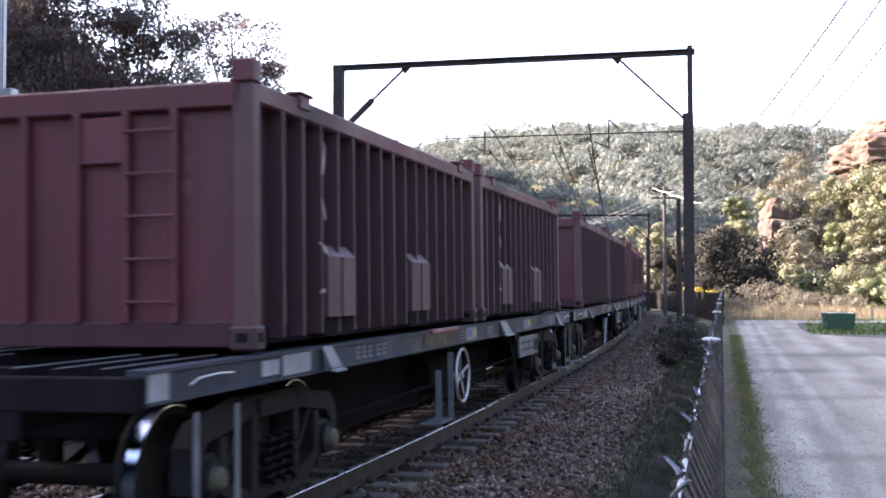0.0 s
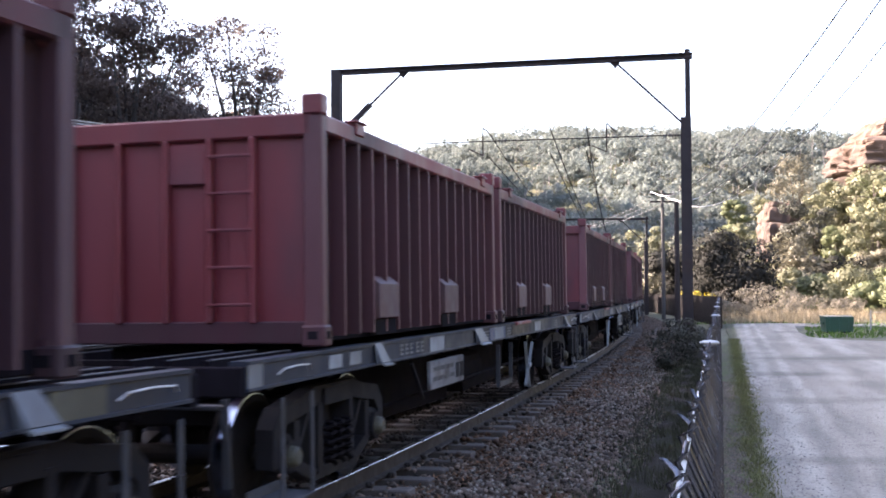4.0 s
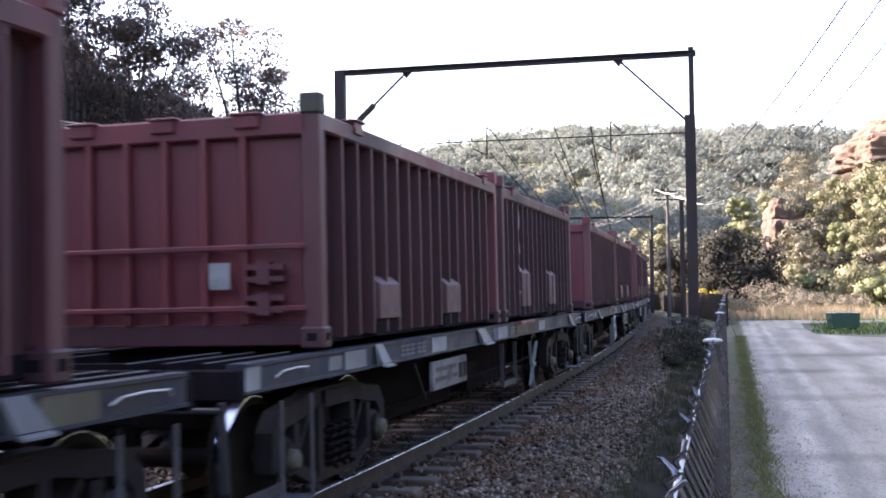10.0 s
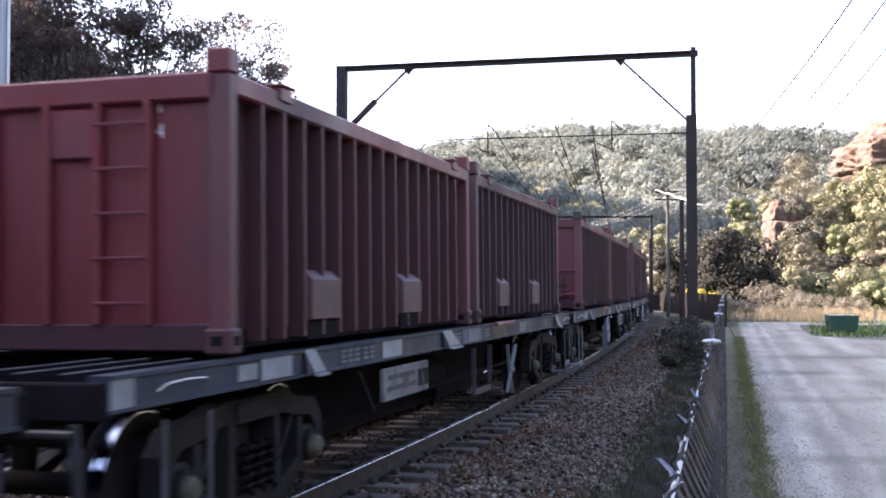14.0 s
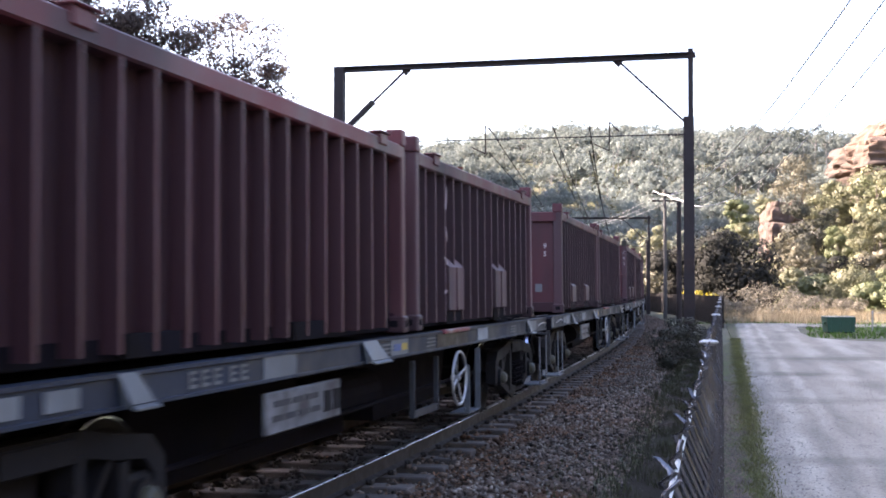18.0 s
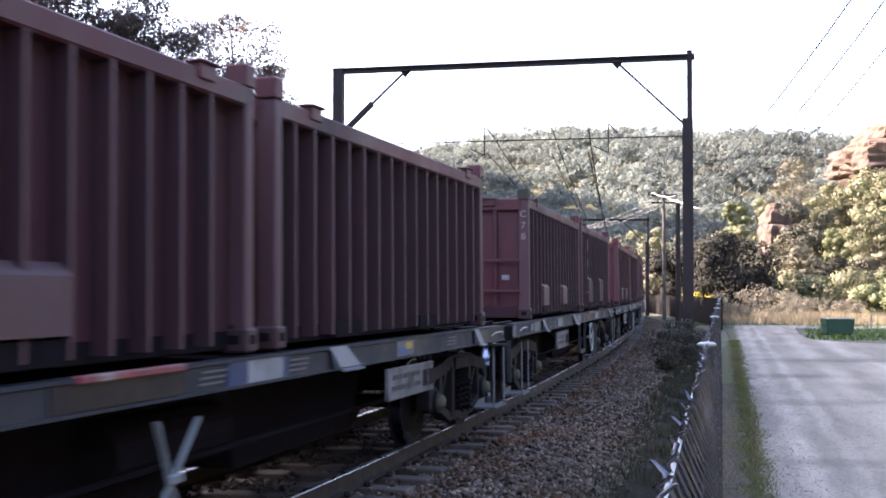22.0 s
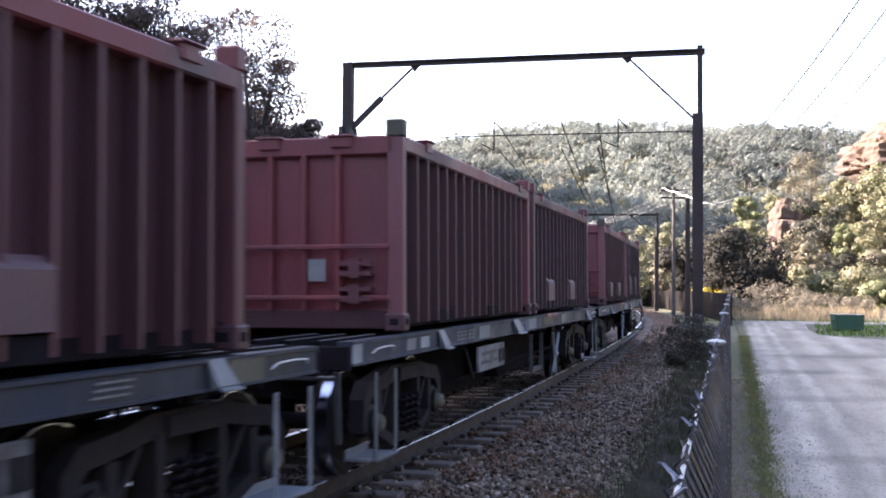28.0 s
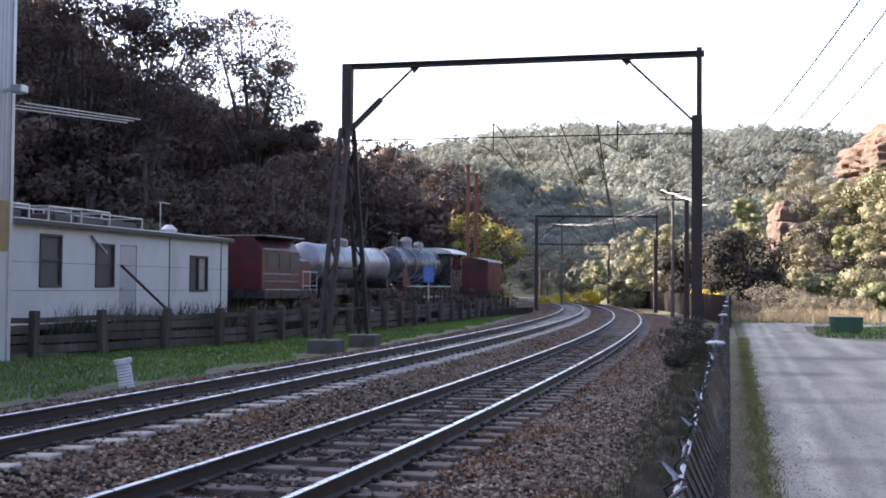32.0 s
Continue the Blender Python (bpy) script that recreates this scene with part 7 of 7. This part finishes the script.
build_forest("valley_woods", wedge(rt, 90, 2, 14.5, 150, 235, lambda x, y: clear_of_line(x, y, 12)), (5, 10), (5, 9), 10, 46, 0.55, M["leaf_valley"], "dull grey-green trees on the valley floor beyond the bend", 4, 0.2)
foot = [(x, y) for x, y in ((rt.uniform(-26, 4.5), rt.uniform(96, 142)) for _ in range(460)) if spur_side(x, y) > 2.5 and clear_of_line(x, y, 10)][:130]
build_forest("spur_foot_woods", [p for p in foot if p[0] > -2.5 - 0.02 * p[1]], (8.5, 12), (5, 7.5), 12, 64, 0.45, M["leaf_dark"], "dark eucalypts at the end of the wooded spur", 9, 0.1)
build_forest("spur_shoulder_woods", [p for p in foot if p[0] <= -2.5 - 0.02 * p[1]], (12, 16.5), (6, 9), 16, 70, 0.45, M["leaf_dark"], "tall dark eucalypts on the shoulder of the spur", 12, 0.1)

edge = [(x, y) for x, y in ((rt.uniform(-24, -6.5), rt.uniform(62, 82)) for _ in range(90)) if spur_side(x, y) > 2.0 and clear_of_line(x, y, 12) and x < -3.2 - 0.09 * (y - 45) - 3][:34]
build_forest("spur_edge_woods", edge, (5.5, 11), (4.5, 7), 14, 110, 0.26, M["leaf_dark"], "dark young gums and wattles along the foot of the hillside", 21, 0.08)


def spaced(places, gap):
    """Drops places that crowd one already taken."""
    out = []
    for p in places:
        if all((p[0] - q[0]) ** 2 + (p[1] - q[1]) ** 2 > gap * gap for q in out):
            out.append(p)
    return out


bluff_side = lambda x, y: x - 0.24 * y - 8
build_forest("bluff_woods", spaced(wedge(rt, 260, 12, 27, 112, 190, lambda x, y: bluff_side(x, y) > -3 and (y > 132 or bluff_side(x, y) > 12) and not (x > 0.33 * y and ground_z(x, y) > 11)), 6.2), (5, 8.5), (5.5, 8.0), 12, 150, 0.33, M["leaf_gold"], "golden-green sunlit gum trees on the slope below the bluff", 5, 0.25)
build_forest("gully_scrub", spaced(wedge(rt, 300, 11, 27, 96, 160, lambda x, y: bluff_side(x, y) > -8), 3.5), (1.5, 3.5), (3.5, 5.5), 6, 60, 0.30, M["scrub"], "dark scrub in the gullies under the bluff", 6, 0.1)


# ---- single trees ----
M["leaf_grey"] = material("grey_brown_twigs", (0.155, 0.138, 0.108), 0.75, vary=0.25, grain=0.5, island=0.4, through_light=0.35)
M["bark_dark"] = material("dark_gum_bark", (0.030, 0.026, 0.024), 0.85, vary=0.3, grain=4, streak=0.2, bump=0.4)


def build_tree(name, x, y, tall, wide, clumps, leaves, size, mat, label, seed, low=0.35, category="tree", squat=False, puff=1.0):
    rng = np.random.default_rng(seed)
    z = float(ground_z(x, y))
    top = empty(name, Matrix.Translation((x, y, z)), label, category)
    c, r = crown_parts(rng, (0, 0, 0), tall, wide, clumps, low, puff)
    tv, tf = [], []
    fork = np.array((rng.normal() * 0.04 * tall, rng.normal() * 0.04 * tall, tall * (max(0.2, low - 0.05) if not squat else 0.1)))
    trunk_faces(tv, tf, (0, 0, -0.4), fork, 0.022 * tall, 0.015 * tall, 8)
    for q in c[::2]:
        mid = fork + (q - fork) * 0.5 + np.array((0, 0, 0.06 * tall))
        trunk_faces(tv, tf, fork, mid, 0.010 * tall, 0.006 * tall, 5)
        trunk_faces(tv, tf, mid, q, 0.006 * tall, 0.002 * tall, 4)
    part("trunk", mesh_np("trunk", np.array(tv), np.array(tf), M["bark_dark"] if mat is M["leaf_dark"] else M["bark"]), None, top)
    t = leaf_cloud(rng, c, r, np.full(len(c), leaves), size)
    part("crown", leaf_mesh("crown", t, mat), None, top)
    return top


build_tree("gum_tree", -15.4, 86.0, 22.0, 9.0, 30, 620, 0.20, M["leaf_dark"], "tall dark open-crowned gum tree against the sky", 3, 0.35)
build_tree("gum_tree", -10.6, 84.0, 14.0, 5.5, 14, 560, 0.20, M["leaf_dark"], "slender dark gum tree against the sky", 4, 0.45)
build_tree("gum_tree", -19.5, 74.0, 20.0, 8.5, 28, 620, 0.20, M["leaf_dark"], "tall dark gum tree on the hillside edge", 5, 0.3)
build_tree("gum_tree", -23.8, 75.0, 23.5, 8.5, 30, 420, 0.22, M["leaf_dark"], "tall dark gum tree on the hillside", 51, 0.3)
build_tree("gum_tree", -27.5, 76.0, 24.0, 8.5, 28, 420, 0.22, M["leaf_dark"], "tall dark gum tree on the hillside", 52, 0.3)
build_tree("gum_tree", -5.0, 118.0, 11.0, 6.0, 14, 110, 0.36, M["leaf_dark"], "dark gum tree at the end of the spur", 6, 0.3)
# the leaf_brown crown has sunlight put into its colour
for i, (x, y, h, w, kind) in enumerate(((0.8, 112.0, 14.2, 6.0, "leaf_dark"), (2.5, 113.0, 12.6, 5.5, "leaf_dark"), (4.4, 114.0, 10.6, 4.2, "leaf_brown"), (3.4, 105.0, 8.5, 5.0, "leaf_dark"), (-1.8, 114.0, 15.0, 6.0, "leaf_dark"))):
    build_tree("gum_tree", x, y, h, w, 16, 300, 0.26, M[kind], "brownish gum tree coloured as sunlit at the foot of the spur" if kind == "leaf_brown" else "dark gum tree at the foot of the spur", 160 + i, 0.25, puff=1.2)
build_tree("round_tree", 3.2, 92.0, 7.6, 6.2, 26, 130, 0.22, M["leaf_olive"], "round olive-yellow tree behind the yard", 7, 0.2)
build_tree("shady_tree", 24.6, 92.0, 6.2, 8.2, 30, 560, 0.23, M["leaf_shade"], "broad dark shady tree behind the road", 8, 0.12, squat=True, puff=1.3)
# this tree and the next stand in for shadow gaps under the bluff
build_tree("shady_tree", 45.6, 137.0, 12.0, 6.0, 20, 300, 0.28, M["scrub"], "dark tree standing in for the gully shadow under the bluff", 18, 0.12, squat=True, puff=1.3)
build_tree("shady_tree", 38.4, 104.0, 4.6, 4.2, 16, 220, 0.20, M["leaf_shade"], "low dark tree filling the shadow gap among sunlit bushes", 19, 0.12, squat=True, puff=1.3)
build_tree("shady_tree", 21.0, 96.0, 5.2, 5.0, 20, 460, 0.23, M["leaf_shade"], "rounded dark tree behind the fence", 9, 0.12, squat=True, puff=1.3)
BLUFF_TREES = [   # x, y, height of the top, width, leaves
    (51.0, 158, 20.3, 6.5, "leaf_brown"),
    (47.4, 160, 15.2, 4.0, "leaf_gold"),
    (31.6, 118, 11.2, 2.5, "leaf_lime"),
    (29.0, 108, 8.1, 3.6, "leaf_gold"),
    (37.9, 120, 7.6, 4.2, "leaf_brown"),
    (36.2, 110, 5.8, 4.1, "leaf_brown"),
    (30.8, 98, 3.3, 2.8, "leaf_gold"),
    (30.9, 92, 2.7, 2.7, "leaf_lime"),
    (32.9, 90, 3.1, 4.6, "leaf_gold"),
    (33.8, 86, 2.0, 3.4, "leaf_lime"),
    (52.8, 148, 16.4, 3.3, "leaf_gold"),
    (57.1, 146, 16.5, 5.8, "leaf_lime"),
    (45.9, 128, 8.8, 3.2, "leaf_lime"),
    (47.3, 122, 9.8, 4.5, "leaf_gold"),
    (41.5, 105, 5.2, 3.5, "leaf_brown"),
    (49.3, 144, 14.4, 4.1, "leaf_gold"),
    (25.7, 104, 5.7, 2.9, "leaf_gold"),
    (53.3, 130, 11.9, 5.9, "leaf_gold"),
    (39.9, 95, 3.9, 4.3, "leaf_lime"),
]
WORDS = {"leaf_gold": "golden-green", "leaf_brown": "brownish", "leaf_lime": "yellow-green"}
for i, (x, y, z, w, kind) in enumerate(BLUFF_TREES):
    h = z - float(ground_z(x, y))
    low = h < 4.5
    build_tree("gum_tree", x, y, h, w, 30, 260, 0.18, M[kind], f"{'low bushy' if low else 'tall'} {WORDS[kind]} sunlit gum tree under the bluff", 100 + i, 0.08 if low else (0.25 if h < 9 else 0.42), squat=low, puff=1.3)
for i, (x, y, h, w, kind) in enumerate(((17.7, 108.0, 3.8, 4.4, "leaf_gold"), (19.6, 112.0, 6.0, 4.8, "leaf_gold"), (22.6, 117.0, 8.6, 5.2, "leaf_gold"), (21.2, 106.0, 4.6, 3.8, "leaf_brown"), (19.4, 140.0, 5.4, 3.9, "leaf_lime"))):
    build_tree("gum_tree", x, y, h, w, 20, 190, 0.22, M[kind], f"bushy {WORDS[kind]} gum tree behind the paling fence", 140 + i, 0.1, squat=True)
for i, (x, y, h, w) in enumerate(((19.4, 84.0, 1.9, 2.8), (11.2, 120.0, 1.0, 2.6), (15.4, 118.0, 1.5, 3.4), (13.4, 126.0, 1.2, 3.0), (17.2, 110.0, 1.1, 2.6), (6.5, 130.0, 1.1, 3.0))):
    build_tree("wattle_bush", x, y, h, w, 16, 110, 0.16, M["wattle"], "bright yellow flowering wattle bush", 30 + i, 0.15, "bush", True)
build_tree("roadside_bush", 5.75, 27.2, 1.25, 1.5, 16, 180, 0.055, M["scrub"], "dark straggly bush between fence and track", 40, 0.1, "bush", True)
build_tree("roadside_bush", 6.7, 30.5, 1.0, 1.3, 12, 150, 0.055, M["scrub"], "dark low bush beside the fence", 41, 0.1, "bush", True)
for i, (x, y, h, w) in enumerate(((-4.9, 44.5, 1.3, 2.2), (-2.4, 53.5, 1.5, 2.4), (0.2, 63.5, 1.4, 2.6), (2.6, 73.0, 1.6, 2.8), (-6.6, 38.6, 1.0, 1.6), (3.9, 80.0, 1.8, 3.0))):
    build_tree("yard_shrub", x, y, h, w, 12, 130, 0.09, M["leaf_dark"], "dark scrubby shrub against the yard fence", 60 + i, 0.1, "bush", True)
build_tree("yard_shrub", -12.5, 47.0, 4.6, 3.6, 18, 120, 0.16, M["leaf_mid"], "leafy green shrub behind the hut", 42, 0.2, "bush", True)
# out of view: added to darken the train's road side
build_forest("roadside_woods", [(x, y) for x, y in ((rt.uniform(34, 90), rt.uniform(-60, 62)) for _ in range(260)) if x > 34 + 0.3 * y], (8, 14), (6, 10), 8, 30, 0.8, M["leaf_dark"], "unseen dense woods added beside the road to shade the train", 8, 0.15)
for i, (x, y, h, w) in enumerate(((21.0, 77.0, 1.8, 3.6), (23.6, 79.0, 2.0, 4.2), (19.0, 76.0, 1.3, 2.6), (26.4, 82.0, 1.5, 3.4), (30.5, 84.0, 1.2, 3.0))):
    build_tree("roadside_bush", x, y, h, w, 18, 170, 0.09, M["leaf_grey"], "soft grey-brown bush in the dry grass", 43 + i, 0.08, "bush", True)


# ---- sandstone bluff ----
def build_cliff(name, x, y, z, w, d, h, seed, label):
    """A bluff of overhanging strata: a many-sided column whose radius steps in and out with height."""
    rng = random.Random(seed)
    top = empty(name, Matrix.Translation((x, y, z)), label, "cliff")
    beds, zz = [], 0.0
    while zz < h:
        t = rng.uniform(0.10, 0.24) * h
        beds.append((zz, min(h, zz + t), rng.uniform(0.84, 1.06), rng.uniform(-0.07, 0.07), rng.uniform(-0.07, 0.07)))
        zz += t
    n, m = 72, int(h / 0.25)
    b = bmesh.new()
    rows = []
    for j in range(m + 1):
        q = j * h / m
        bed, sx, sy = next(((r, sx, sy) for lo, hi, r, sx, sy in beds if lo <= q <= hi), (0.95, 0.0, 0.0))
        joint = min(abs(q - row_bed[0]) for row_bed in beds)
        k = bed - 0.06 * max(0.0, 1 - joint / 0.35)
        k *= 1.0 if q < h * 0.75 else 1 - 0.26 * ((q - h * 0.75) / (h * 0.25)) ** 2
        row = []
        for i in range(n):
            a = 2 * math.pi * i / n
            p = Vector((math.cos(a), math.sin(a), 0))
            f = 1 + 0.17 * noise.noise(p * 1.6 + Vector((seed, 0, 0))) + 0.09 * noise.noise(p * 4 + Vector((seed, 3, q * 0.3))) + 0.06 * noise.noise(p * 9 + Vector((seed, 7, q * 1.1))) + 0.05 * noise.noise(p * 3 + Vector((seed, 7, q * 1.7)))
            sq = 1 / max(abs(p.x), abs(p.y)) ** 0.8
            row.append(b.verts.new(((p.x * sq * k * f / 2 + sx) * w, (p.y * sq * k * f / 2 + sy) * d, q + 0.35 * noise.noise(p * 3 + Vector((0, seed, q * 0.3))))))
        rows.append(row)
    for lo, hi in zip(rows, rows[1:]):
        for i in range(n):
            b.faces.new((lo[i], lo[(i + 1) % n], hi[(i + 1) % n], hi[i]))
    b.faces.new(rows[-1])
    bmesh.ops.triangulate(b, faces=[f for f in b.faces if len(f.verts) > 4])
    part("rock_face", b, M["rock"], top)
    for k in range(9):
        b = bmesh.new()
        bmesh.ops.create_icosphere(b, subdivisions=2, radius=1.0)
        r = rng.uniform(0.5, 1.5)
        for v in b.verts:
            v.co = v.co * r * (1 + 0.35 * noise.noise(v.co * 1.7 + Vector((seed, k, 0))))
            v.co.z *= 0.7
        a = rng.uniform(0, 6.28)
        px, py = math.cos(a) * w * 0.58, math.sin(a) * d * 0.58
        o = part("boulder", b, M["rock"], top)
        o.location = (px, py, float(ground_z(x + px, y + py)) - z + 0.2)


build_cliff("sandstone_bluff", 74.2, 174.0, 3.0, 22, 18, 25.0, 3, "layered red-brown sandstone bluff standing over the trees")
build_cliff("sandstone_outcrop", 47.1, 151.0, 0.0, 6.5, 6, 13.4, 4, "red-brown sandstone outcrop among sunlit trees")
build_cliff("sandstone_outcrop", 61.5, 160.0, 2.0, 7, 7, 11.5, 5, "red-brown sandstone outcrop among sunlit trees")


# ---- grass ----
def blades(name, places, tall, mat, label, seed, wide=0.01, category="grass", bend=0.4):
    """Grass blades as one mesh."""
    rng = np.random.default_rng(seed)
    p = np.asarray(places)
    n = len(p)
    h = rng.uniform(tall[0], tall[1], n)
    a = rng.uniform(0, 2 * math.pi, n)
    w = wide * rng.uniform(0.6, 1.4, n)
    side = np.stack((np.cos(a), np.sin(a), np.zeros(n)), -1) * w[:, None]
    lean = np.stack((np.cos(a * 1.7), np.sin(a * 1.7), np.zeros(n)), -1) * (h * rng.uniform(0, bend, n))[:, None]
    up = np.stack((np.zeros(n), np.zeros(n), h), -1)
    v = np.stack((p - side, p + side, p + up + lean), 1)
    ob = new(name, mesh_np(name, v.reshape(-1, 3), np.arange(3 * n).reshape(-1, 3), mat))
    tagged(ob, label, category, kind="stuff")


def build_grass():
    rng = np.random.default_rng(17)
    d = np.array((math.sin(radians(FENCE_TURN)), math.cos(radians(FENCE_TURN))))
    r = np.array((d[1], -d[0]))
    # the verge between fence and road
    n = 34000
    u = rng.uniform(3.5, 45, n)
    c = rng.normal(0.29, 0.10, n) + 0.04 * wave(u * 1.5, u, 1.0) + 0.004 * u
    keep = (wave(u * 3, c * 9, 1.0) + 0.6 * wave(u, c * 4, 0.5, 2) > -0.7) & (c > 0.06) & (c < 0.8 + 0.01 * u)
    pl = (d[None] * u[:, None] + r[None] * c[:, None])[keep]
    blades("verge_grass", np.c_[pl, np.full(len(pl), -0.209)], (0.012, 0.055), M["grass"], "short patchy green verge grass along the wire fence", 1, 0.005, bend=0.9)
    # leaf litter and grit along the fence's foot
    n = 9000
    u, c = rng.uniform(3.5, 24, n), np.abs(rng.normal(size=n)) * 0.22 - 0.02
    pl = d[None] * u[:, None] + r[None] * c[:, None]
    ob = new("leaf_litter", stones("leaf_litter", np.c_[pl, np.full(n, -0.204)], 0.004, 0.015, M["litter"]))
    tagged(ob, "dry leaf litter and grit at the fence's foot", "leaf litter", kind="stuff")
    # gravel spilling over the road's edge and lying loose on it
    n = 6000
    u = rng.uniform(3.5, 26, n)
    c = np.concatenate((np.abs(rng.normal(size=n // 3)) * 0.3 + 0.5, rng.uniform(0.4, 4.5, n - n // 3)))
    pl = d[None] * u[:, None] + r[None] * c[:, None]
    ob = new("road_gravel", stones("road_gravel", np.c_[pl, np.full(n, -0.205)], 0.005, 0.017, M["road_stone"]))
    tagged(ob, "loose pale gravel on the road and its edge", "gravel", kind="stuff")
    # weeds on the railway side of the fence
    n = 46000
    u, c = rng.uniform(3.0, 40, n), -np.abs(rng.normal(size=n)) * 0.8
    wgt = wave(u * 2, c * 5, 1.0, 3) > -0.25
    pl = (d[None] * u[:, None] + r[None] * c[:, None])[wgt & (c > -2.2)]
    blades("trackside_weeds", np.c_[pl, np.full(len(pl), -0.28)], (0.03, 0.16), M["weed"], "thin dull weeds on the dark trackside soil", 2, 0.006)
    n = 14000
    u, c = rng.uniform(3.0, 26, n), -np.abs(rng.normal(size=n)) * 0.7 - 0.02
    pl = (d[None] * u[:, None] + r[None] * c[:, None])[c > -2.0]
    ob = new("trackside_grit", stones("trackside_grit", np.c_[pl, np.full(len(pl), -0.262)], 0.006, 0.026, M["oily_stone"]))
    tagged(ob, "dark stray stones on the soil beside the fence", "gravel", kind="stuff")
    # dry rusty leaves blown over the ballast
    n = 16000
    s, a = rng.uniform(-1, 34, n), np.where(rng.uniform(size=n) < 0.65, rng.normal(1.5, 0.35, n), rng.uniform(-2.6, 2.6, n))
    ok = (wave(s * 1.4, a * 2.2, 1.0, 5) > -0.15) & (np.abs(np.abs(a) - 0.7525) > 0.09) & (a < 2.7) & ((np.abs(a) > 0.9) | (rng.uniform(size=n) < 0.3))
    x, y = line_points(s[ok], a[ok])
    n = len(x)
    p = np.c_[x, y, np.where(a[ok] < -1.6, -0.03, -0.215) + rng.uniform(0.0, 0.02, n)]
    turn, long_side = rng.uniform(0, 6.28, n), rng.uniform(0.018, 0.040, n)
    u = np.c_[np.cos(turn), np.sin(turn), rng.normal(0, 0.35, n)] * long_side[:, None]
    v = np.c_[-np.sin(turn), np.cos(turn), rng.normal(0, 0.35, n)] * (long_side * 0.36)[:, None]
    quad = np.stack((p - u, p + v, p + u, p - v), 1).reshape(-1, 3)
    f = (np.array(((0, 2, 1), (0, 3, 2)))[None] + 4 * np.arange(n)[:, None, None]).reshape(-1, 3)
    ob = new("dry_leaves", mesh_np("dry_leaves", quad, f, M["dry_leaf"]))
    tagged(ob, "dry rusty-brown leaves blown over the ballast", "leaf litter", kind="stuff")
    # lawn on the yard side
    n = 85000
    s, a = rng.uniform(10, 92, n), rng.uniform(-13.5, -6.8, n)
    ok = (wave(s * 1.5, a * 3, 1.0) + 0.5 * wave(s * 5, a * 9, 1.0, 4) > -0.85) & (a < -7.5 + 0.7 * wave(s, a, 1.3, 2))
    x, y = line_points(s[ok], a[ok])
    blades("yard_lawn", np.c_[x, y, ground_z(x, y)], (0.03, 0.11), M["lawn"], "bright green mown grass beside the far track", 3, 0.018, bend=1.2)
    # rank weeds among the yard's vehicles
    n = 30000
    s, a = rng.uniform(24, 84, n), rng.uniform(-18, -13.0, n)
    ok = wave(s * 1.3, a * 2, 1.0, 6) > -0.3
    x, y = line_points(s[ok], a[ok])
    blades("yard_weeds", np.c_[x, y, ground_z(x, y)], (0.3, 1.5), M["weed"], "tall dull weeds among the parked railway vehicles", 6, 0.03, bend=0.7)
    # dry grass beyond the road's end
    n = 42000
    x, y = rng.uniform(16, 46, n), rng.uniform(64, 96, n)
    ok = (wave(x, y, 3.0) + 0.5 * wave(x, y, 1.1, 7) > 0.0) & (x > 0.22 * y + 1.5 + 1.2 * wave(y, x, 2.0))
    blades("dry_reeds", np.c_[x, y, ground_z(x, y)][ok], (0.12, 0.8), M["dry_grass"], "tall dry straw-coloured grass beyond the road", 4, 0.022, bend=0.9)
    n = 14000
    x, y = rng.uniform(14, 40, n), rng.uniform(40, 66, n)
    ok = (x > 15.2) & ~((x < 18.4) & (y < 45)) & (y > 44) & (x > 0.33 * y) | (y > 64)
    blades("roadside_grass", np.c_[x, y, ground_z(x, y)][ok], (0.05, 0.2), M["lawn"], "green grass round the waste bin", 5, 0.03)


M["dry_leaf"] = material("rusty_dry_leaf", (0.130, 0.068, 0.038), 0.8, vary=0.25, grain=6, island=0.7, spec=0.2)
M["litter"] = material("dry_leaf_litter", (0.13, 0.105, 0.085), 0.9, vary=0.2, grain=9, island=0.7)
M["road_stone"] = material("pale_gravel", (0.215, 0.205, 0.19), 0.9, vary=0.2, grain=9, island=0.3)
M["weed"] = material("dull_weed", (0.045, 0.048, 0.024), 0.8, vary=0.2, grain=0.8, island=0.5, through_light=0.2)
M["lawn"] = material("bright_lawn", (0.078, 0.150, 0.026), 0.7, vary=0.25, grain=0.4, island=0.35, through_light=0.3)
build_grass()


def build_verge():
    """Dark soil between the ballast and the fence."""
    b = bmesh.new()
    rows = []
    rng = random.Random(3)
    d = Vector((math.sin(radians(FENCE_TURN)), math.cos(radians(FENCE_TURN)), 0))
    for i in range(60):
        f = d * (-2 + i * 1.0)
        rail_side = on_line(max(-7.0, -8.0 + i * 1.03), 2.6, 0, 0)[0]
        e = Vector((rail_side[0], rail_side[1], 0))
        g = f + Vector((0.5, -0.1, 0))
        row = [b.verts.new((*e.lerp(g, k / 6).xy, -0.285 + (0.03 if k in (2, 3, 4) else 0.0) + rng.uniform(-0.015, 0.015))) for k in range(7)]
        rows.append(row)
    for p, q in zip(rows, rows[1:]):
        for k in range(6):
            b.faces.new((p[k], p[k + 1], q[k + 1], q[k]))
    tagged(new("trackside_verge", mesh_bm("trackside_verge", b, M["dirt"])), "dark bare soil between ballast and wire fence", "ground", kind="structure")


build_verge()


motions()
